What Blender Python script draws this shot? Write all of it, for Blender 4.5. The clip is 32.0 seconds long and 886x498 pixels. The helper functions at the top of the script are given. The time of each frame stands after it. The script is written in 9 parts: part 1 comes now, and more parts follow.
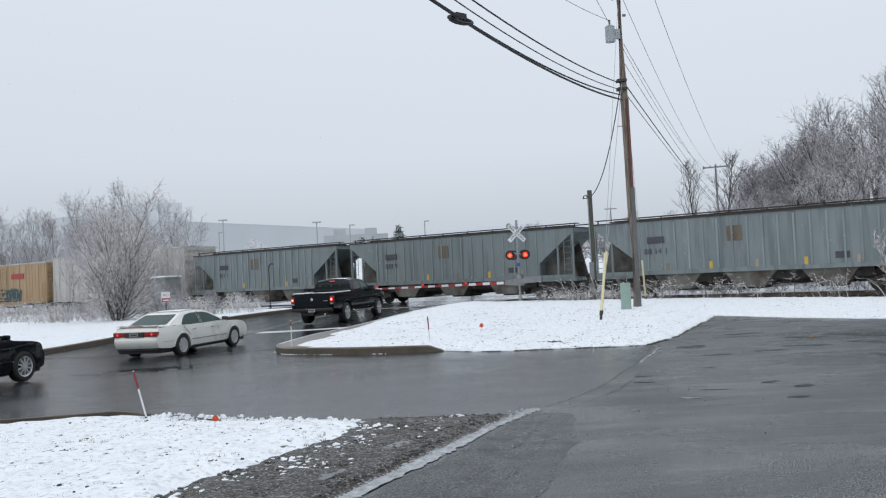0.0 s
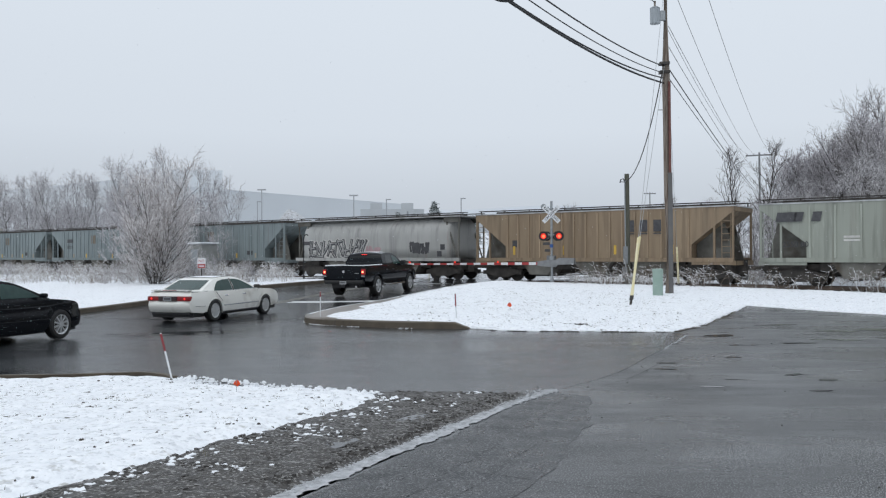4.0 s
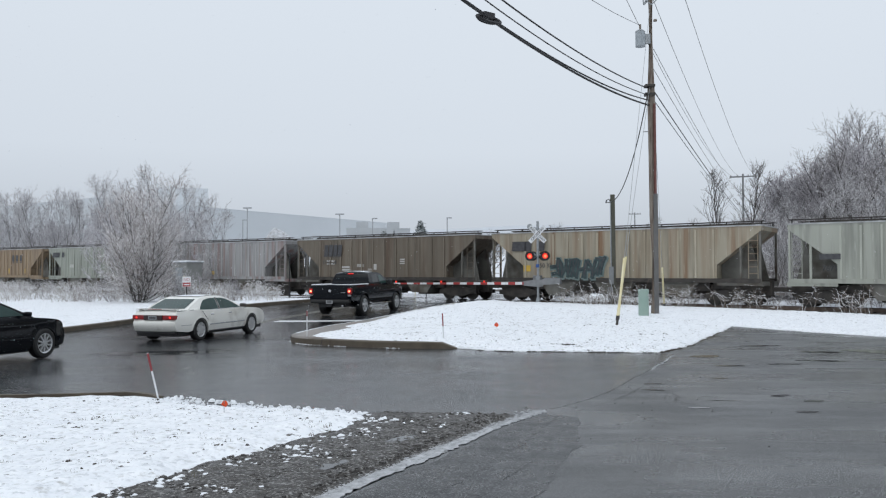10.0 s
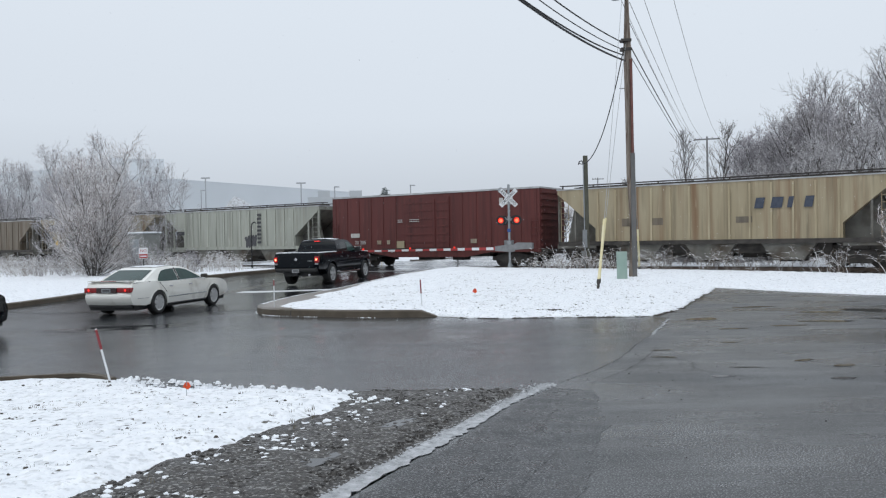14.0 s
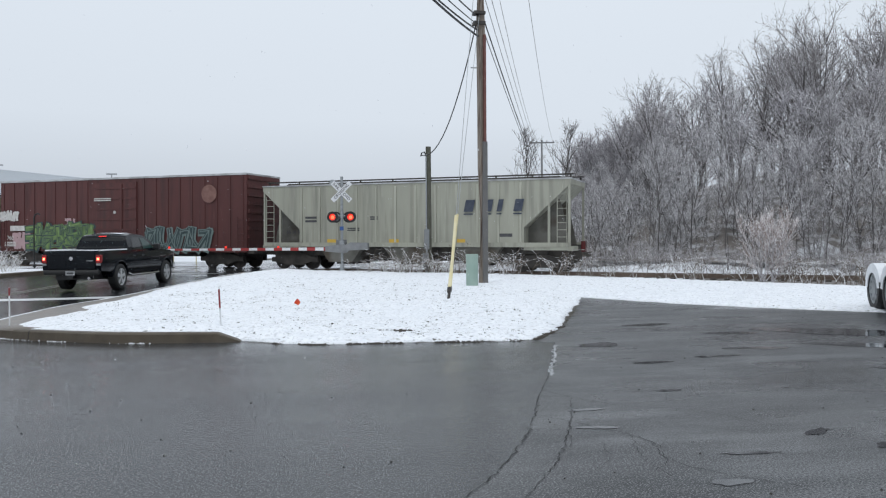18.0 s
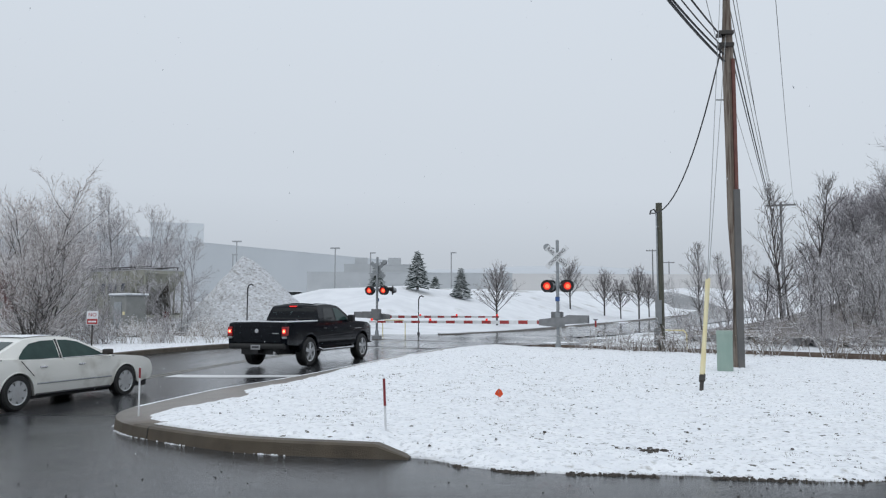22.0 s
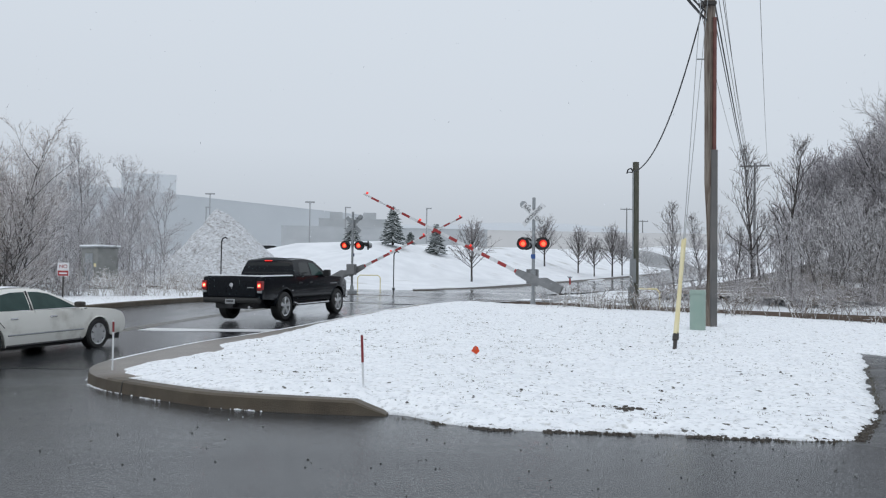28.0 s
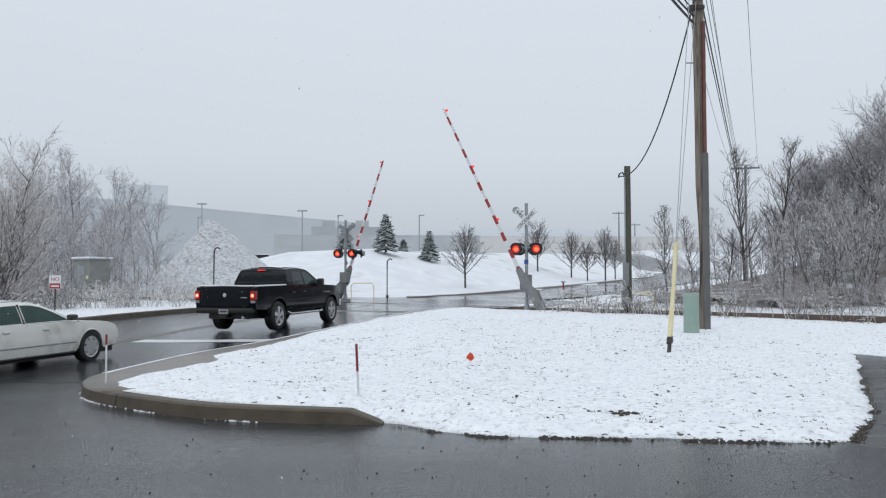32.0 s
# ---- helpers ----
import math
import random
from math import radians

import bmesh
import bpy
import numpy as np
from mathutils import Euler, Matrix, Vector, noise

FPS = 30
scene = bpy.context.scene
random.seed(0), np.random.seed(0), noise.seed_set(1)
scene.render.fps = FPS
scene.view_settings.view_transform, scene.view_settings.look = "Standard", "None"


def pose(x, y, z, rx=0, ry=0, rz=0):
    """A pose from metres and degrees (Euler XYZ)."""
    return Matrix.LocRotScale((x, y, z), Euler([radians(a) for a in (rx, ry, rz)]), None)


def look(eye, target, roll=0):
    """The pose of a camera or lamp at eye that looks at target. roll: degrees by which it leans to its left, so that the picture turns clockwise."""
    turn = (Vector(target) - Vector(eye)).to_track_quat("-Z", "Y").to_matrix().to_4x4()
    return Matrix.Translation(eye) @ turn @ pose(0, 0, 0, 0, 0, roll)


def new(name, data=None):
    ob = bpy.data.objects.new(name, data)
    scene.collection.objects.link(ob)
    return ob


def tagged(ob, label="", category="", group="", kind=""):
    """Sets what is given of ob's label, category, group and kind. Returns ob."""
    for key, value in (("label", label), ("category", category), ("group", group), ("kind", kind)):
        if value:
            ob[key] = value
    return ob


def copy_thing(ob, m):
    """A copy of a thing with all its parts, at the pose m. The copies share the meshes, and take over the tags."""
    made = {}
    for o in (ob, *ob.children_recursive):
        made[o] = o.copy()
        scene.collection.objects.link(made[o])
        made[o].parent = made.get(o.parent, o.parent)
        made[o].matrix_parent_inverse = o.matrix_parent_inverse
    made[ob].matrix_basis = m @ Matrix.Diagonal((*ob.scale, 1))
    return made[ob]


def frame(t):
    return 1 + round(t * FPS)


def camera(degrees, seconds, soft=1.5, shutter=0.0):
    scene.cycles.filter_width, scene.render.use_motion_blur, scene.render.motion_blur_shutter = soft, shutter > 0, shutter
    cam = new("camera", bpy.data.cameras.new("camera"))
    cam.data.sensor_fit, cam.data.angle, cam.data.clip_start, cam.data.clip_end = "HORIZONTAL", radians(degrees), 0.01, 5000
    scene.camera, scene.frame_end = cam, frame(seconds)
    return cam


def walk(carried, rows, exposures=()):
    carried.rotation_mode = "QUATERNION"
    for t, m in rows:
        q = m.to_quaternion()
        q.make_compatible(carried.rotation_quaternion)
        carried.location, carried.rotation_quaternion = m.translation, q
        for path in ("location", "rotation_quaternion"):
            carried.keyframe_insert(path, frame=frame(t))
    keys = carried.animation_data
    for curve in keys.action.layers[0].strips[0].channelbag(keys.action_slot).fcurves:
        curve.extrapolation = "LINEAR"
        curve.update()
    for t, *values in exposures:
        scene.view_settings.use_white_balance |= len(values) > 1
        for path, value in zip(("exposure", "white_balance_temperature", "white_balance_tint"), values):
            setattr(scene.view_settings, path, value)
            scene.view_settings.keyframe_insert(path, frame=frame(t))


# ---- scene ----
cam = camera(57.0, 32.0, 1.2)
PATH = [
    (0, (0.072, -0.266, 1.755), (0.025, 1.732, 1.829), -2.9),
    (0.5, (0.087, -0.306, 1.761), (-0.01, 1.69, 1.824), -1.9),
    (1, (0.086, -0.286, 1.747), (-0.022, 1.711, 1.808), -0.9),
    (1.5, (0.075, -0.276, 1.74), (-0.028, 1.72, 1.798), -0.5),
    (2, (0.11, -0.291, 1.738), (0.005, 1.706, 1.788), -0.4),
    (2.5, (0.061, -0.236, 1.719), (-0.032, 1.761, 1.752), 0.3),
    (3, (0.114, -0.276, 1.741), (0.053, 1.723, 1.749), 0.1),
    (3.5, (0.219, -0.28, 1.747), (0.098, 1.716, 1.768), 0.0),
    (5.5, (0.225, -0.307, 1.72), (0.075, 1.688, 1.741), -0.8),
    (6, (0.183, -0.286, 1.717), (0.022, 1.707, 1.745), -0.8),
    (6.5, (0.156, -0.235, 1.727), (-0.01, 1.758, 1.751), -0.5),
    (7, (0.193, -0.251, 1.751), (0.025, 1.742, 1.77), -0.6),
    (7.5, (0.174, -0.328, 1.737), (0.037, 1.668, 1.752), -1.6),
    (8, (0.206, -0.361, 1.774), (0.213, 1.638, 1.817), -2.0),
    (8.5, (0.201, -0.349, 1.768), (0.184, 1.65, 1.848), -0.4),
    (9, (0.21, -0.327, 1.749), (0.13, 1.67, 1.838), 0.1),
    (9.5, (0.214, -0.351, 1.767), (0.12, 1.645, 1.855), -0.2),
    (10, (0.178, -0.328, 1.763), (0.077, 1.669, 1.831), -0.2),
    (10.5, (0.194, -0.278, 1.78), (0.061, 1.717, 1.837), 0.1),
    (11, (0.136, -0.191, 1.738), (-0.036, 1.8, 1.802), 0.1),
    (11.5, (0.145, -0.229, 1.736), (-0.043, 1.761, 1.802), 0.1),
    (12, (0.147, -0.257, 1.777), (-0.051, 1.732, 1.834), 0.0),
    (12.5, (0.208, -0.292, 1.725), (-0.025, 1.694, 1.782), -0.6),
    (13, (0.06, 0.005, 1.692), (-0.183, 1.989, 1.743), -1.9),
    (13.5, (-0.127, 0.473, 1.632), (-0.214, 2.471, 1.61), -2.2),
    (14, (-0.248, 1.017, 1.644), (-0.257, 3.017, 1.634), -1.2),
    (14.5, (-0.259, 1.536, 1.684), (-0.053, 3.526, 1.674), -2.0),
    (15, (-0.305, 2.062, 1.702), (-0.042, 4.044, 1.672), -1.4),
    (15.5, (-0.399, 2.549, 1.698), (-0.058, 4.519, 1.623), -3.4),
    (17.5, (-0.099, 5.356, 1.638), (0.41, 7.29, 1.604), -1.4),
    (18, (0.083, 5.898, 1.586), (0.483, 7.858, 1.574), -0.3),
    (18.5, (0.24, 6.517, 1.56), (0.89, 8.407, 1.491), -1.0),
    (19, (0.427, 7.076, 1.581), (0.968, 9.0, 1.514), -0.8),
    (19.5, (0.574, 7.678, 1.599), (1.272, 9.55, 1.492), -1.1),
    (20, (0.727, 8.368, 1.594), (1.161, 10.319, 1.517), 0.2),
    (20.5, (0.682, 9.045, 1.591), (0.86, 11.035, 1.517), -0.5),
    (21, (0.643, 9.652, 1.592), (0.611, 11.651, 1.609), -0.2),
    (21.5, (0.472, 10.134, 1.575), (0.443, 12.131, 1.671), -1.4),
    (22, (0.436, 10.476, 1.567), (0.314, 12.465, 1.735), 0.1),
    (22.5, (0.439, 10.556, 1.57), (0.354, 12.552, 1.65), -1.0),
    (23, (0.432, 10.575, 1.569), (0.396, 12.574, 1.631), -0.5),
    (23.5, (0.416, 10.572, 1.577), (0.414, 12.571, 1.619), -0.0),
    (24, (0.411, 10.553, 1.587), (0.435, 12.552, 1.63), 0.6),
    (24.5, (0.398, 10.548, 1.593), (0.408, 12.548, 1.637), 1.1),
    (25, (0.414, 10.551, 1.593), (0.416, 12.55, 1.631), 1.1),
    (25.5, (0.398, 10.579, 1.587), (0.397, 12.579, 1.611), 1.2),
    (27.5, (0.371, 10.552, 1.591), (0.301, 12.55, 1.647), 0.8),
    (28, (0.373, 10.557, 1.591), (0.313, 12.555, 1.651), 0.8),
    (28.5, (0.373, 10.555, 1.594), (0.302, 12.553, 1.647), 1.0),
    (29, (0.364, 10.574, 1.596), (0.287, 12.572, 1.642), 0.7),
    (29.5, (0.376, 10.559, 1.601), (0.301, 12.556, 1.662), 0.1),
    (30, (0.369, 10.544, 1.603), (0.3, 12.541, 1.673), 0.0),
    (30.5, (0.364, 10.54, 1.587), (0.304, 12.538, 1.668), -0.1),
    (31, (0.364, 10.562, 1.592), (0.312, 12.56, 1.682), -0.3),
    (31.5, (0.371, 10.533, 1.598), (0.327, 12.531, 1.684), -0.4),
    (32, (0.371, 10.557, 1.602), (0.328, 12.555, 1.678), -0.1),
]
walk(cam, [(t, look(eye, target, roll)) for t, eye, target, roll in PATH], [(0, 0.07), (12, 0.06), (15, 0.13), (19, 0.10), (21.2, -0.02), (22, -0.06), (23.5, -0.03), (28, -0.03), (32, 0.0)])

# ---- world and light: snowy overcast, no visible sun ----
world = bpy.data.worlds.new("overcast_sky")
scene.world = world
world.use_nodes = True
wn, wl = world.node_tree.nodes, world.node_tree.links
wbg = wn["Background"]
sky = wn.new("ShaderNodeTexSky")
sky.sky_type = "NISHITA"
sky.sun_disc = False
sky.sun_elevation = radians(40)
sky.sun_rotation = radians(200)
grey = wn.new("ShaderNodeHueSaturation")
grey.inputs["Saturation"].default_value = 0.12
grey.inputs["Value"].default_value = 0.10
wl.new(sky.outputs[0], grey.inputs["Color"])
wtc = wn.new("ShaderNodeTexCoord")
wsep = wn.new("ShaderNodeSeparateXYZ")
wl.new(wtc.outputs["Generated"], wsep.inputs[0])
wramp = wn.new("ShaderNodeValToRGB")
els = wramp.color_ramp.elements
els[0].position, els[0].color = 0.0, (0.455, 0.505, 0.572, 1)
els[1].position, els[1].color = 1.0, (0.905, 0.99, 1.095, 1)
e_ = els.new(0.06)
e_.color = (0.495, 0.548, 0.618, 1)
e_ = els.new(0.15)
e_.color = (0.612, 0.675, 0.753, 1)
e_ = els.new(0.27)
e_.color = (0.662, 0.728, 0.808, 1)
wl.new(wsep.outputs["Z"], wramp.inputs[0])
wmix = wn.new("ShaderNodeMixRGB")
wmix.inputs[0].default_value = 0.88
wl.new(grey.outputs[0], wmix.inputs[1])
wl.new(wramp.outputs[0], wmix.inputs[2])
wl.new(wmix.outputs[0], wbg.inputs[0])
wbg.inputs[1].default_value = 1.04
sun = new("sun", bpy.data.lights.new("sun", "SUN"))
sun.data.energy, sun.data.angle, sun.data.color = 0.55, radians(40), (1.0, 0.98, 0.95)
sun.matrix_basis = look((0, 0, 60), (14, 36, 0))


# ---- materials ----
def mat(name, c1, c2=None, rough=0.6, rough2=None, metal=0.0, scale=4.0, detail=6.0, bump=0.0, bscale=40.0, c3=None, c3scale=0.6, c3amt=0.5, spec=0.5, coat=0.0, stretch=None, emit=None, rnd=0.0):
    m = bpy.data.materials.new(name)
    m.use_nodes = True
    n, l = m.node_tree.nodes, m.node_tree.links
    b = n["Principled BSDF"]
    b.inputs["Roughness"].default_value, b.inputs["Metallic"].default_value = rough, metal
    b.inputs["Specular IOR Level"].default_value = spec
    b.inputs["Coat Weight"].default_value = coat
    if emit:
        b.inputs["Emission Color"].default_value = (*emit[0], 1)
        b.inputs["Emission Strength"].default_value = emit[1]
    tc = n.new("ShaderNodeTexCoord")
    src = tc.outputs["Object"]
    if stretch:
        mp = n.new("ShaderNodeMapping")
        mp.inputs["Scale"].default_value = stretch
        l.new(src, mp.inputs[0])
        src = mp.outputs[0]
    if c2 is None:
        c2 = tuple(v * 0.85 for v in c1)
    no = n.new("ShaderNodeTexNoise")
    no.inputs["Scale"].default_value, no.inputs["Detail"].default_value = scale, detail
    l.new(src, no.inputs["Vector"])
    rp = n.new("ShaderNodeValToRGB")
    rp.color_ramp.elements[0].position, rp.color_ramp.elements[1].position = 0.32, 0.68
    rp.color_ramp.elements[0].color, rp.color_ramp.elements[1].color = (*c1, 1), (*c2, 1)
    l.new(no.outputs[0], rp.inputs[0])
    col = rp.outputs[0]
    if c3:
        n3 = n.new("ShaderNodeTexNoise")
        n3.inputs["Scale"].default_value, n3.inputs["Detail"].default_value = c3scale, 8.0
        l.new(src, n3.inputs["Vector"])
        r3 = n.new("ShaderNodeValToRGB")
        r3.color_ramp.elements[0].position, r3.color_ramp.elements[1].position = 0.62 - 0.3 * c3amt, 0.75 - 0.2 * c3amt
        l.new(n3.outputs[0], r3.inputs[0])
        mx = n.new("ShaderNodeMixRGB")
        l.new(r3.outputs[0], mx.inputs[0])
        l.new(col, mx.inputs[1])
        mx.inputs[2].default_value = (*c3, 1)
        col = mx.outputs[0]
    if rnd:
        oi = n.new("ShaderNodeObjectInfo")
        mr = n.new("ShaderNodeMapRange")
        mr.inputs["To Min"].default_value, mr.inputs["To Max"].default_value = 1 - rnd, 1 + rnd
        l.new(oi.outputs["Random"], mr.inputs[0])
        hv = n.new("ShaderNodeHueSaturation")
        l.new(mr.outputs[0], hv.inputs["Value"])
        l.new(col, hv.inputs["Color"])
        col = hv.outputs[0]
    l.new(col, b.inputs["Base Color"])
    if rough2 is not None:
        mr = n.new("ShaderNodeMapRange")
        mr.inputs["From Min"].default_value, mr.inputs["From Max"].default_value = 0.35, 0.65
        mr.inputs["To Min"].default_value, mr.inputs["To Max"].default_value = rough, rough2
        l.new(no.outputs[0], mr.inputs[0])
        l.new(mr.outputs[0], b.inputs["Roughness"])
    if bump:
        nb = n.new("ShaderNodeTexNoise")
        nb.inputs["Scale"].default_value, nb.inputs["Detail"].default_value = bscale, 5.0
        l.new(tc.outputs["Object"], nb.inputs["Vector"])
        bu = n.new("ShaderNodeBump")
        bu.inputs["Strength"].default_value, bu.inputs["Distance"].default_value = bump, 0.02
        l.new(nb.outputs[0], bu.inputs["Height"])
        l.new(bu.outputs[0], b.inputs["Normal"])
    return m


def frosted(name, bark, snow, lo, hi, nscale=3.0):
    """Bark that carries snow on its upper sides."""
    m = mat(name, bark, tuple(v * 0.6 for v in bark), rough=0.9, scale=8)
    n, l = m.node_tree.nodes, m.node_tree.links
    b = n["Principled BSDF"]
    old = b.inputs["Base Color"].links[0].from_socket
    ge = n.new("ShaderNodeNewGeometry")
    sp = n.new("ShaderNodeSeparateXYZ")
    l.new(ge.outputs["Normal"], sp.inputs[0])
    no = n.new("ShaderNodeTexNoise")
    no.inputs["Scale"].default_value = nscale
    tc = n.new("ShaderNodeTexCoord")
    l.new(tc.outputs["Object"], no.inputs["Vector"])
    ad = n.new("ShaderNodeMath")
    ad.operation = "MULTIPLY_ADD"
    ad.inputs[1].default_value = 1.6
    l.new(no.outputs[0], ad.inputs[0])
    l.new(sp.outputs["Z"], ad.inputs[2])
    mr = n.new("ShaderNodeMapRange")
    mr.inputs["From Min"].default_value, mr.inputs["From Max"].default_value = lo, hi
    l.new(ad.outputs[0], mr.inputs[0])
    mx = n.new("ShaderNodeMixRGB")
    l.new(mr.outputs[0], mx.inputs[0])
    l.new(old, mx.inputs[1])
    mx.inputs[2].default_value = (*snow, 1)
    l.new(mx.outputs[0], b.inputs["Base Color"])
    return m


def speckle(m, scale, lo, hi, colour, detail=2.0, stretch=(1, 1, 1)):
    """Small flecks of another colour where a noise runs low."""
    n, l = m.node_tree.nodes, m.node_tree.links
    b = n["Principled BSDF"]
    old = b.inputs["Base Color"].links[0].from_socket
    tc = n.new("ShaderNodeTexCoord")
    mp = n.new("ShaderNodeMapping")
    mp.inputs["Scale"].default_value = stretch
    l.new(tc.outputs["Object"], mp.inputs[0])
    no = n.new("ShaderNodeTexNoise")
    no.inputs["Scale"].default_value, no.inputs["Detail"].default_value = scale, detail
    l.new(mp.outputs[0], no.inputs["Vector"])
    mr = n.new("ShaderNodeMapRange")
    mr.inputs["From Min"].default_value, mr.inputs["From Max"].default_value = lo, hi
    mr.inputs["To Min"].default_value, mr.inputs["To Max"].default_value = 1, 0
    l.new(no.outputs[0], mr.inputs[0])
    mx = n.new("ShaderNodeMixRGB")
    l.new(mr.outputs[0], mx.inputs[0])
    l.new(old, mx.inputs[1])
    mx.inputs[2].default_value = (*colour, 1)
    l.new(mx.outputs[0], b.inputs["Base Color"])
    return m


def ripple(m, scale, stretch, strength, dist=0.02, turn_=0.0):
    """A second, coarser relief under the fine one."""
    n, l = m.node_tree.nodes, m.node_tree.links
    b = n["Principled BSDF"]
    tc = n.new("ShaderNodeTexCoord")
    mp = n.new("ShaderNodeMapping")
    mp.inputs["Scale"].default_value = stretch
    mp.inputs["Rotation"].default_value = (0, 0, turn_)
    l.new(tc.outputs["Object"], mp.inputs[0])
    no = n.new("ShaderNodeTexNoise")
    no.inputs["Scale"].default_value, no.inputs["Detail"].default_value = scale, 3.0
    l.new(mp.outputs[0], no.inputs["Vector"])
    bu = n.new("ShaderNodeBump")
    bu.inputs["Strength"].default_value, bu.inputs["Distance"].default_value = strength, dist
    l.new(no.outputs[0], bu.inputs["Height"])
    old = b.inputs["Normal"].links[0].from_node
    l.new(bu.outputs[0], old.inputs["Normal"])
    return m


M = {}
M["snow"] = mat("fresh_snow", (0.90, 0.92, 0.945), (0.80, 0.825, 0.86), rough=0.75, scale=5, bump=1.0, bscale=16, c3=(0.50, 0.50, 0.49), c3scale=9, c3amt=0.06, spec=0.2)
speckle(M["snow"], 9, 0.315, 0.35, (0.12, 0.115, 0.10), 5.0)
speckle(M["snow"], 14, 0.36, 0.43, (0.66, 0.68, 0.71), 3.0)
ripple(M["snow"], 7, (1, 1, 1), 1.0, 0.07)
M["snow_soft"] = mat("smooth_snow", (0.84, 0.86, 0.885), (0.78, 0.80, 0.83), rough=0.75, scale=4, bump=0.5, bscale=9, spec=0.2)
M["snow_far"] = mat("far_snow", (0.80, 0.82, 0.85), (0.70, 0.72, 0.75), rough=0.8, scale=0.6, c3=(0.45, 0.45, 0.44), c3scale=0.25, c3amt=0.1, spec=0.2)
M["asphalt"] = mat("damp_lot_asphalt", (0.015, 0.0165, 0.018), (0.057, 0.0605, 0.064), rough=0.16, rough2=0.46, scale=0.45, bump=0.12, bscale=70, stretch=(0.45, 1.2, 1), c3=(0.125, 0.13, 0.134), c3scale=1.0, c3amt=0.42, spec=0.27)
M["street"] = mat("wet_street_asphalt", (0.017, 0.019, 0.022), (0.034, 0.037, 0.041), rough=0.10, rough2=0.24, scale=0.45, bump=0.12, bscale=60, stretch=(0.4, 1.2, 1), spec=0.25)
M["road"] = mat("wet_road_asphalt", (0.018, 0.019, 0.022), (0.036, 0.038, 0.041), rough=0.04, rough2=0.16, scale=0.7, bump=0.08, bscale=48, stretch=(1, 0.35, 1), spec=0.36)
speckle(M["asphalt"], 0.30, 0.40, 0.54, (0.024, 0.026, 0.028), 5.0)
speckle(M["asphalt"], 0.9, 0.34, 0.46, (0.125, 0.13, 0.135), 7.0, (0.45, 1.5, 1))
speckle(M["asphalt"], 60, 0.43, 0.51, (0.014, 0.015, 0.016), 2.0)
speckle(M["asphalt"], 75, 0.385, 0.43, (0.24, 0.245, 0.25), 1.0)
ripple(M["asphalt"], 2.2, (0.5, 2.5, 1), 0.12, 0.05)
for k, v in enumerate((0.056, 0.046, 0.036)):
    M["strip_%d" % k] = mat("coarse_damp_asphalt_%d" % k, (0.45 * v, 0.48 * v, 0.51 * v), (v, 1.05 * v, 1.1 * v), rough=0.2, rough2=0.48, scale=2.5, bump=0.3, bscale=70, spec=0.26)
    speckle(M["strip_%d" % k], 70, 0.37, 0.42, (0.20, 0.205, 0.21), 1.0)
speckle(M["street"], 90, 0.38, 0.42, (0.16, 0.165, 0.175), 1.0)
speckle(M["street"], 50, 0.42, 0.5, (0.014, 0.015, 0.016), 2.0)
ripple(M["street"], 5.5, (0.7, 1.7, 1), 0.15, 0.025, 0.35)
ripple(M["street"], 18, (0.8, 1.4, 1), 0.35, 0.008, 0.35)
ripple(M["road"], 4.0, (1.0, 2.0, 1), 0.12, 0.03, 0.2)
ripple(M["road"], 18, (1.2, 1.2, 1), 0.4, 0.009, 0.2)
speckle(M["road"], 40, 0.33, 0.37, (0.20, 0.205, 0.215), 2.0)
speckle(M["road"], 3.2, 0.36, 0.42, (0.085, 0.09, 0.095), 5.0, (1.6, 0.16, 1))
M["kerb"] = mat("wet_concrete_kerb", (0.060, 0.046, 0.031), (0.105, 0.083, 0.057), rough=0.6, scale=3, bump=0.4, bscale=60, c3=(0.09, 0.075, 0.055), c3scale=1.5, c3amt=0.4)
M["walk"] = mat("wet_concrete", (0.15, 0.13, 0.112), (0.21, 0.185, 0.16), rough=0.35, scale=2, bump=0.2, bscale=60)
M["gravel"] = mat("wet_gravel", (0.034, 0.030, 0.027), (0.072, 0.066, 0.060), rough=0.4, rough2=0.8, scale=9, bump=1.0, bscale=30, c3=(0.05, 0.045, 0.04), c3scale=1.5, c3amt=0.4)
speckle(M["gravel"], 22, 0.43, 0.50, (0.025, 0.022, 0.02), 2.0)
speckle(M["gravel"], 30, 0.38, 0.43, (0.24, 0.235, 0.225), 2.0)
M["white_line"] = mat("worn_white_paint", (0.72, 0.73, 0.74), (0.50, 0.51, 0.52), rough=0.4, scale=14)
M["yellow_line"] = mat("worn_yellow_paint", (0.16, 0.145, 0.10), (0.08, 0.075, 0.06), rough=0.4, scale=10)
M["wood_pole"] = mat("weathered_pole_wood", (0.17, 0.14, 0.115), (0.25, 0.215, 0.18), rough=0.85, scale=6, stretch=(8, 8, 0.5), bump=0.4, c3=(0.09, 0.06, 0.045), c3scale=2.0, c3amt=0.45)
M["old_pole"] = mat("mossy_pole_wood", (0.055, 0.060, 0.043), (0.105, 0.10, 0.08), rough=0.9, scale=6, stretch=(6, 6, 0.5), bump=0.4)
M["galv"] = mat("galvanised_steel", (0.34, 0.36, 0.37), (0.26, 0.275, 0.285), rough=0.45, metal=0.5, scale=10)
M["dark_steel"] = mat("dark_steel", (0.035, 0.033, 0.031), (0.07, 0.06, 0.052), rough=0.6, metal=0.2, scale=6)
M["black"] = mat("black_paint", (0.012, 0.012, 0.013), (0.022, 0.022, 0.024), rough=0.45, scale=12)
M["wire"] = mat("black_cable", (0.02, 0.02, 0.022), (0.03, 0.03, 0.033), rough=0.6)
